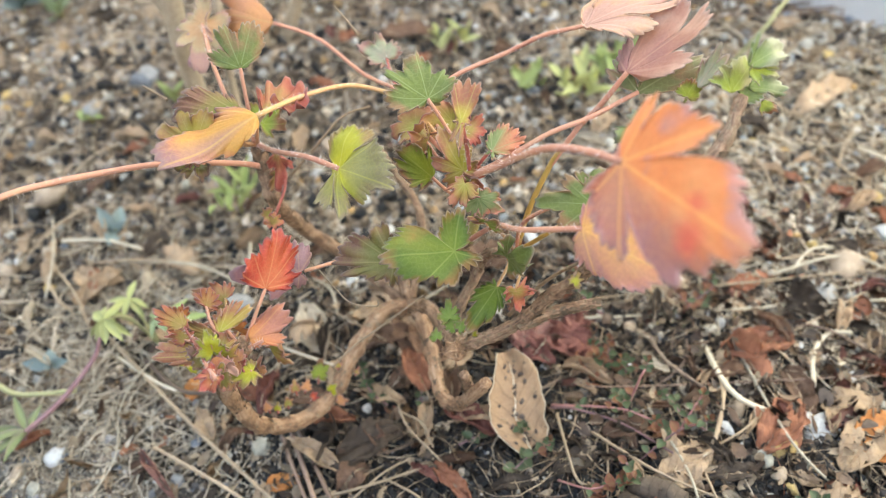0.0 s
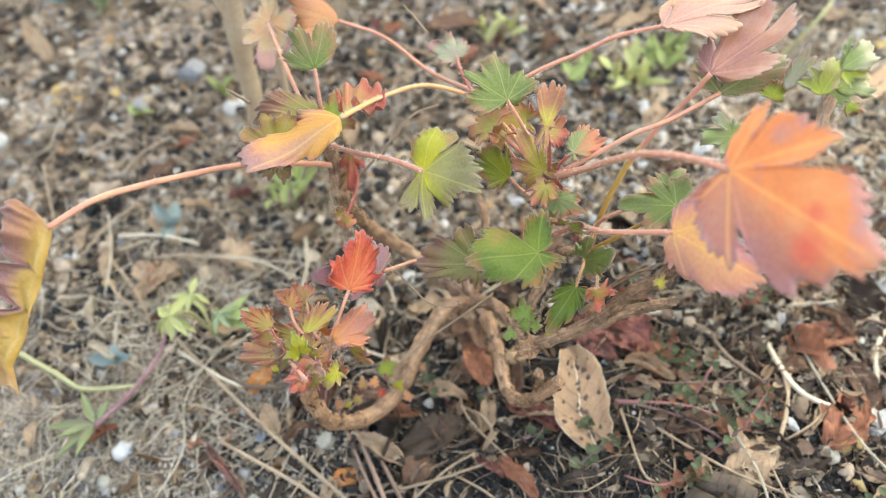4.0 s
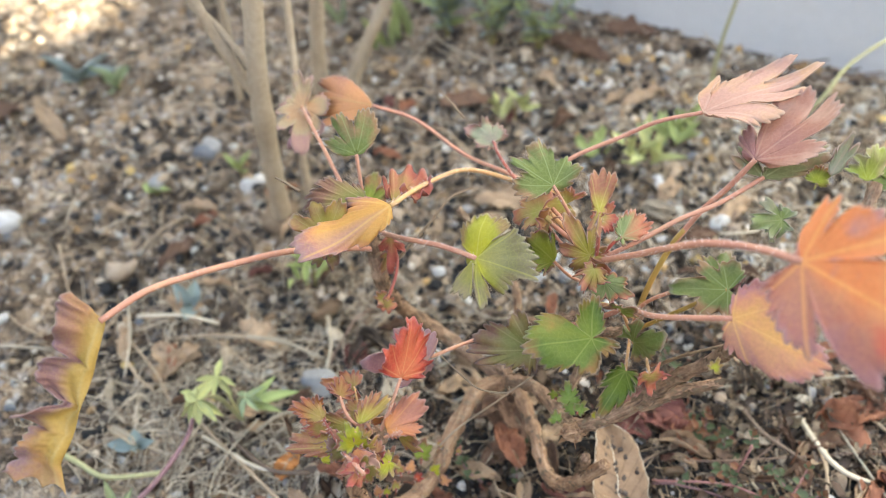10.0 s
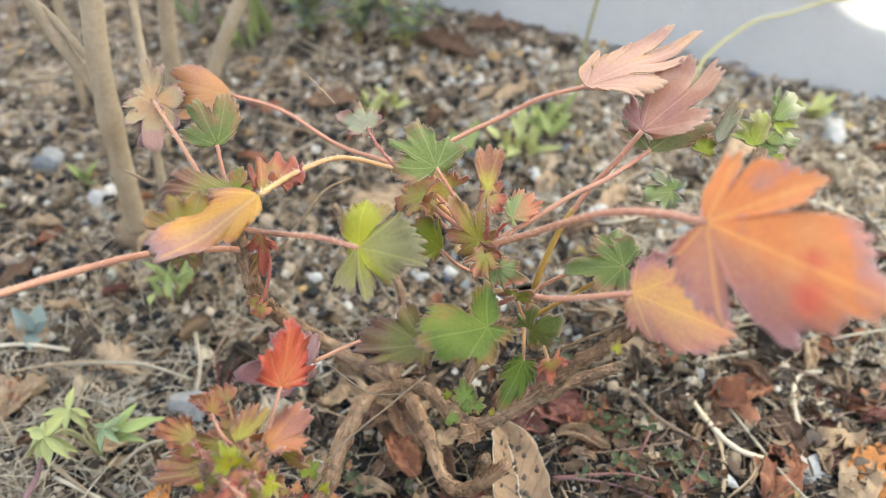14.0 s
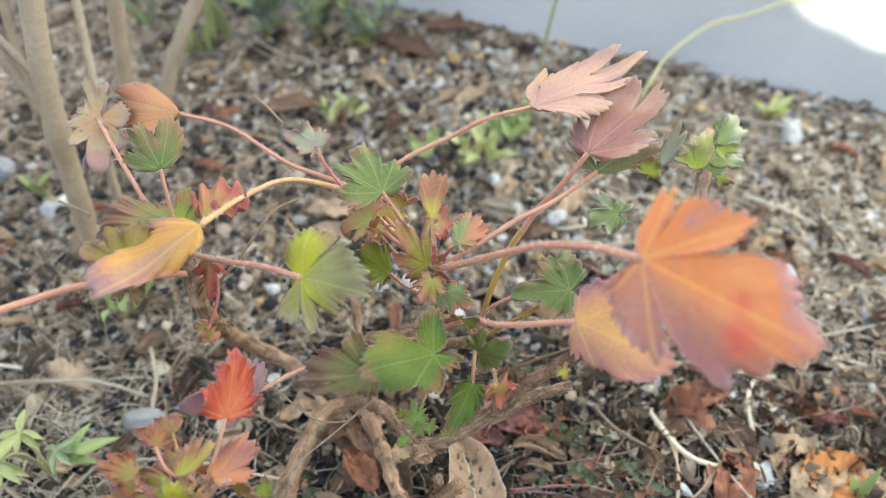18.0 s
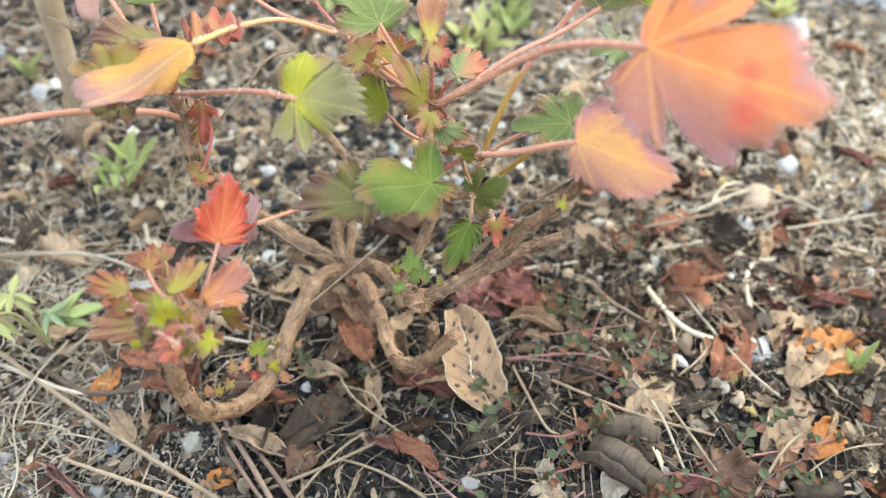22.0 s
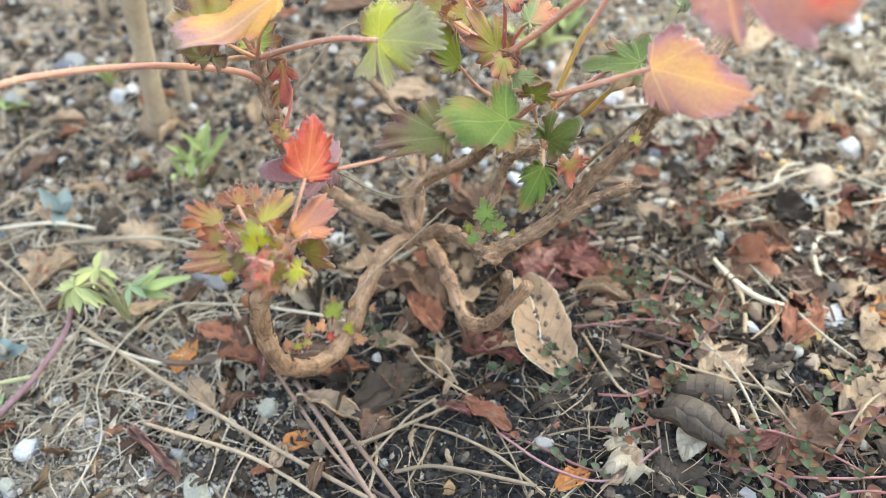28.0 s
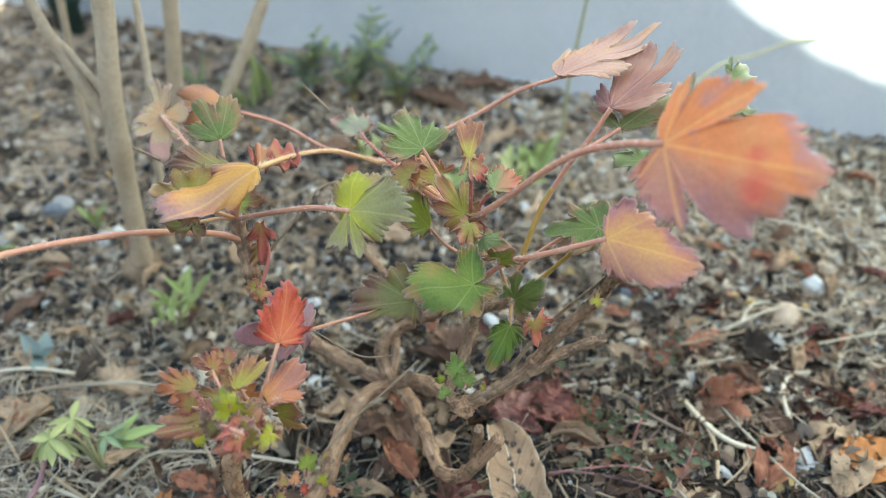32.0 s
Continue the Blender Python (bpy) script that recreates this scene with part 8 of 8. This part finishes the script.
def torn_piece(kind, seed):
    """A curled, ragged piece of dry leaf about a centimetre long, round the origin."""
    g = random.Random(seed)
    bm = bmesh.new()
    run = bm.verts.layers.float.new("run")
    long, across, rows = 7, 5, []
    curl, bow, wide = g.uniform(0.6, 2.2), g.uniform(-0.5, 0.9), g.uniform(0.30, 0.62)
    for i in range(long + 1):
        u = i / long
        wd = wide * 0.5 * math.sin(math.pi * (0.10 + 0.82 * u)) ** 0.6 * g.uniform(0.75, 1.15)
        row = []
        for k in range(across + 1):
            v = 2 * k / across - 1
            ang = v * curl
            v_at = Vector(((u - 0.5) + 0.05 * g.uniform(-1, 1), wd * math.sin(ang) / max(0.6, curl) * 1.4, wd * (1 - math.cos(ang)) / max(0.6, curl) * 1.4 + bow * (u - 0.5) ** 2 + 0.05 * g.uniform(-1, 1))) * 0.010
            q = bm.verts.new(v_at)
            q[run] = u - 0.3 * abs(v)
            row.append(q)
        rows.append(row)
    for x, y in zip(rows, rows[1:]):
        for k in range(across):
            if (k in (0, across - 1)) and g.random() < 0.18:
                continue
            bm.faces.new((x[k], y[k], y[k + 1], x[k + 1]))
    bmesh.ops.solidify(bm, geom=bm.faces[:], thickness=0.00035)
    return tagged(link("leaf_piece", bm, DRY[kind]), "torn " + DRY_SAYS[kind].split(" ")[0] + " piece of dry leaf in the litter", "dry leaf", "torn leaf pieces in the litter")


pieces = [torn_piece(kind, 300 + n) for n, kind in enumerate(("tan", "brown", "greybrown", "cream", "tan", "rust", "brown", "greybrown", "tan", "redcurl", "cream", "roll", "brown", "tan", "maroon", "roll"))]
rnd = random.Random(91)
for i in range(240):
    if i % 4 == 0:
        x, y = rnd.uniform(-0.16, 0.05), rnd.uniform(0.11, 0.26)
    else:
        x, y = rnd.uniform(0.02, 0.22), rnd.uniform(0.055, 0.25)
    if bare_soil(x, y):
        y += 0.05
    if y < 0.118 and x < 0.14 and i % 5 < 3:
        x, y = x + 0.05, y + 0.09
    size = rnd.uniform(0.55, 1.7)
    m = pose(x, y, ground_z(x, y) + rnd.uniform(0.001, 0.0045), rnd.uniform(-65, 65), rnd.uniform(-45, 45), rnd.uniform(0, 360))
    k = i % len(pieces)
    if i < len(pieces):
        pieces[k].matrix_basis = m
        continue
    c = copy_thing(pieces[k], m)
    c.scale = (size, size * rnd.uniform(0.8, 1.2), size)

# loose pebbles that share a few shapes
rnd = random.Random(78)
shapes = []
for k in range(8):
    o = stone(("tan", "grey", "greygreen", "cream", "tan", "bluegrey", "ochre", "white")[k], (0.0, 0.0), (0.0026, 0.0021, 0.0017))
    for v in o.data.vertices:
        v.co.z -= ground_z(0, 0)
    shapes.append(o)
first = True
for i in range(300):
    x, y = rnd.uniform(-0.26, 0.32), rnd.uniform(0.05, 0.42)
    if i % 2:
        x, y = rnd.uniform(0.06, 0.34), rnd.uniform(0.14, 0.42)
    if math.hypot((x + 0.02) / 0.09, (y - 0.17) / 0.075) < 1:
        x += 0.17
        y += 0.06
    k = i % 8
    s = rnd.uniform(0.45, 1.9) * (0.42 if k == 7 else 0.9)
    m = pose(x, y, ground_z(x, y), rnd.uniform(-20, 20), rnd.uniform(-20, 20), rnd.uniform(0, 360))
    if i < 8:
        shapes[k].matrix_basis = m
        continue
    c = copy_thing(shapes[k], m)
    c.scale = (s, s * rnd.uniform(0.8, 1.1), s)


# ---- grit, crumbs and fine straws that nobody could count ----
def icosahedron():
    bm = bmesh.new()
    bmesh.ops.create_icosphere(bm, subdivisions=1, radius=1)
    v = np.array([q.co[:] for q in bm.verts])
    f = np.array([[q.index for q in p.verts] for p in bm.faces])
    bm.free()
    return v, f


def strew(name, label, category, count, lo, hi, area, material, shape, seed, power=2.4, flat=(0.5, 0.9), shy=0.9):
    """Many small solid pieces in one mesh, pressed a little into the soil."""
    g = np.random.default_rng(seed)
    bv, bf = shape
    allv, allf = [], []
    for i in range(count):
        x, y = g.uniform(area[0], area[1]), g.uniform(area[2], area[3])
        # the trampled fine soil under and before the plant holds few stones
        bare = max(shy * math.exp(-((x - 0.01) / 0.10) ** 2 - ((y - 0.12) / 0.06) ** 2), 0.75 * shy * math.exp(-((x + 0.17) / 0.13) ** 2 - ((y - 0.31) / 0.10) ** 2))
        while g.random() < bare:
            x, y = g.uniform(area[0], area[1]), g.uniform(area[2], area[3])
            bare = max(shy * math.exp(-((x - 0.01) / 0.10) ** 2 - ((y - 0.12) / 0.06) ** 2), 0.75 * shy * math.exp(-((x + 0.17) / 0.13) ** 2 - ((y - 0.31) / 0.10) ** 2))
        s = lo + (hi - lo) * g.random() ** power
        q, _ = np.linalg.qr(g.normal(size=(3, 3)))
        p = bv * (1 + g.uniform(-0.28, 0.28, size=(len(bv), 1))) * np.array([s, s * g.uniform(0.6, 1.0), s * g.uniform(*flat)])
        p = p @ q.T
        p[:, 2] *= 0.8
        p += np.array([x, y, ground_z(x, y) + s * 0.30])
        allf.append(bf + len(bv) * i)
        allv.append(p)
    me = bpy.data.meshes.new(name)
    me.from_pydata(np.concatenate(allv).tolist(), [], np.concatenate(allf).tolist())
    me.materials.append(material)
    return tagged(new(name, me), label, category, kind="stuff")


ICO = icosahedron()
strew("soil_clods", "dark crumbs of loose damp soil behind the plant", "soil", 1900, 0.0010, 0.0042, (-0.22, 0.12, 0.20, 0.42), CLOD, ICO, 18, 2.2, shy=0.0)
strew("gravel", "mixed fine gravel of tan, grey and white bits", "gravel", 7200, 0.0006, 0.0034, (-0.30, 0.34, 0.04, 0.44), GRAVEL, ICO, 5)
strew("gravel", "coarser gravel further back", "gravel", 2600, 0.0010, 0.0046, (-0.42, 0.46, 0.30, 0.66), GRAVEL, ICO, 6)
strew("gravel", "pale gravel beside and behind the plant", "gravel", 4600, 0.0006, 0.0034, (0.02, 0.44, 0.18, 0.46), PALE_GRAVEL, ICO, 15)
strew("gravel", "pale gravel among the straws", "gravel", 1500, 0.0006, 0.0032, (0.11, 0.32, 0.15, 0.28), PALE_GRAVEL, ICO, 20)
strew("gravel", "pale gravel in the loose soil", "gravel", 1000, 0.0006, 0.0030, (-0.36, 0.10, 0.22, 0.52), PALE_GRAVEL, ICO, 16, 2.0, shy=0.3)
strew("grit", "fine sandy grit", "grit", 7000, 0.0003, 0.0010, (-0.20, 0.26, 0.05, 0.30), GRAVEL, ICO, 7, 1.5, shy=0.0)
strew("grit", "fine black and grey grit round the roots", "grit", 17000, 0.00035, 0.0013, (-0.10, 0.15, 0.055, 0.23), BLACK_GRIT, ICO, 8, 1.8, shy=0.0)
strew("sand_grains", "pale sand grains at the corner of the bed", "sand", 15000, 0.00030, 0.0013, (-0.24, -0.070, 0.050, 0.175), SAND, ICO, 9, 2.2, shy=0.0)
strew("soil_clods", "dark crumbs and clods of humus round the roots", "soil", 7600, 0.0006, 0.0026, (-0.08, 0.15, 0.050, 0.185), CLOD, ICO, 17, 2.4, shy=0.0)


def crumbs(count, seed, area, big=1.0, material=CRUMB, lift=0.0035):
    """Torn bits of dry leaf, bent and lying at all angles."""
    g = random.Random(seed)
    vs, fs = [], []
    for _ in range(count):
        x, y = g.uniform(*area[:2]), g.uniform(*area[2:])
        if bare_soil(x, y) and g.random() < 0.7:
            continue
        ln, wd = g.uniform(0.0015, 0.008) * big, g.uniform(0.0006, 0.0026) * big
        m = pose(x, y, ground_z(x, y) + g.uniform(0.0004, lift), g.uniform(-70, 70), g.uniform(-55, 55), g.uniform(0, 360))
        n, bow = len(vs), g.uniform(-0.4, 0.6)
        for layer in (0, -0.00025):
            for i in range(4):
                for k in (-1, 0, 1):
                    u = i / 3
                    vs.append(m @ Vector(((u - 0.5) * ln, k * wd * math.sin(math.pi * (0.08 + 0.80 * u)) * g.uniform(0.55, 1.2), bow * 2.5 * ln * (u - 0.5) ** 2 + 0.9 * bow * wd * k * k + layer)))
        for i in range(3):
            for k in range(2):
                a = n + i * 3 + k
                fs.append((a, a + 3, a + 4, a + 1))
                fs.append((a + 12, a + 13, a + 16, a + 15))
    me = bpy.data.meshes.new("leaf_crumbs")
    me.from_pydata(vs, [], fs)
    for p in me.polygons:
        p.use_smooth = True
    me.materials.append(material)
    return tagged(new("leaf_crumbs", me), "torn crumbs of dry leaves over the soil", "leaf litter", kind="stuff")


crumbs(1500, 51, (0.07, 0.34, 0.05, 0.34))
crumbs(1300, 55, (-0.10, 0.24, 0.05, 0.24), 0.8, SHADED_HUMUS_CRUMB)
crumbs(1100, 52, (-0.26, 0.10, 0.07, 0.38))
crumbs(500, 53, (-0.36, 0.36, 0.30, 0.60))


def fine_straws(count, seed, area, material=CRUMB, thick=1.0):
    g = random.Random(seed)
    bm = bmesh.new()
    for _ in range(count):
        x, y = g.uniform(*area[:2]), g.uniform(*area[2:])
        a, ln, bow = g.uniform(0, 6.28), g.uniform(0.008, 0.045), g.uniform(-0.4, 0.4)
        d, s = Vector((math.cos(a), math.sin(a), 0)), Vector((-math.sin(a), math.cos(a), 0))
        line = []
        for k in range(6):
            f = k / 5
            p = Vector((x, y, 0)) + d * ln * f + s * ln * bow * math.sin(math.pi * f)
            p.z = ground_z(p.x, p.y) + 0.0008 + 0.004 * math.sin(math.pi * f) * g.random()
            line.append(p)
        tube(bm, line, g.uniform(0.00012, 0.00035) * thick, 0.0001 * thick, 4, cap=False)
    return tagged(link("fine_straw", bm, material), "fine dry stems matted over the soil", "straw", kind="stuff")


fine_straws(620, 61, (-0.24, 0.32, 0.05, 0.40))
fine_straws(650, 63, (0.07, 0.36, 0.14, 0.42), PALE_STRAW, 1.7)
fine_straws(260, 64, (-0.24, 0.02, 0.14, 0.36), PALE_STRAW, 1.5)
fine_straws(340, 65, (-0.38, 0.10, 0.36, 0.58), PALE_STRAW, 2.0)
fine_straws(520, 62, (-0.08, 0.20, 0.05, 0.19))
crumbs(900, 54, (-0.06, 0.18, 0.06, 0.19), 0.5, SHADED_HUMUS_CRUMB)
crumbs(460, 56, (-0.15, 0.22, 0.11, 0.25), 1.25, LITTER, 0.004)
crumbs(460, 57, (0.05, 0.24, 0.09, 0.23), 1.35, LITTER, 0.006)
fine_straws(340, 66, (-0.20, -0.05, 0.15, 0.28), PALE_STRAW, 1.3)
fine_straws(280, 69, (-0.20, -0.09, 0.14, 0.25), PALE_STRAW, 1.6)
fine_straws(260, 70, (0.12, 0.30, 0.15, 0.25), PALE_STRAW, 1.9)
fine_straws(300, 68, (0.12, 0.32, 0.18, 0.34), PALE_STRAW, 2.2)
fine_straws(420, 67, (0.02, 0.24, 0.06, 0.24), LITTER, 1.1)
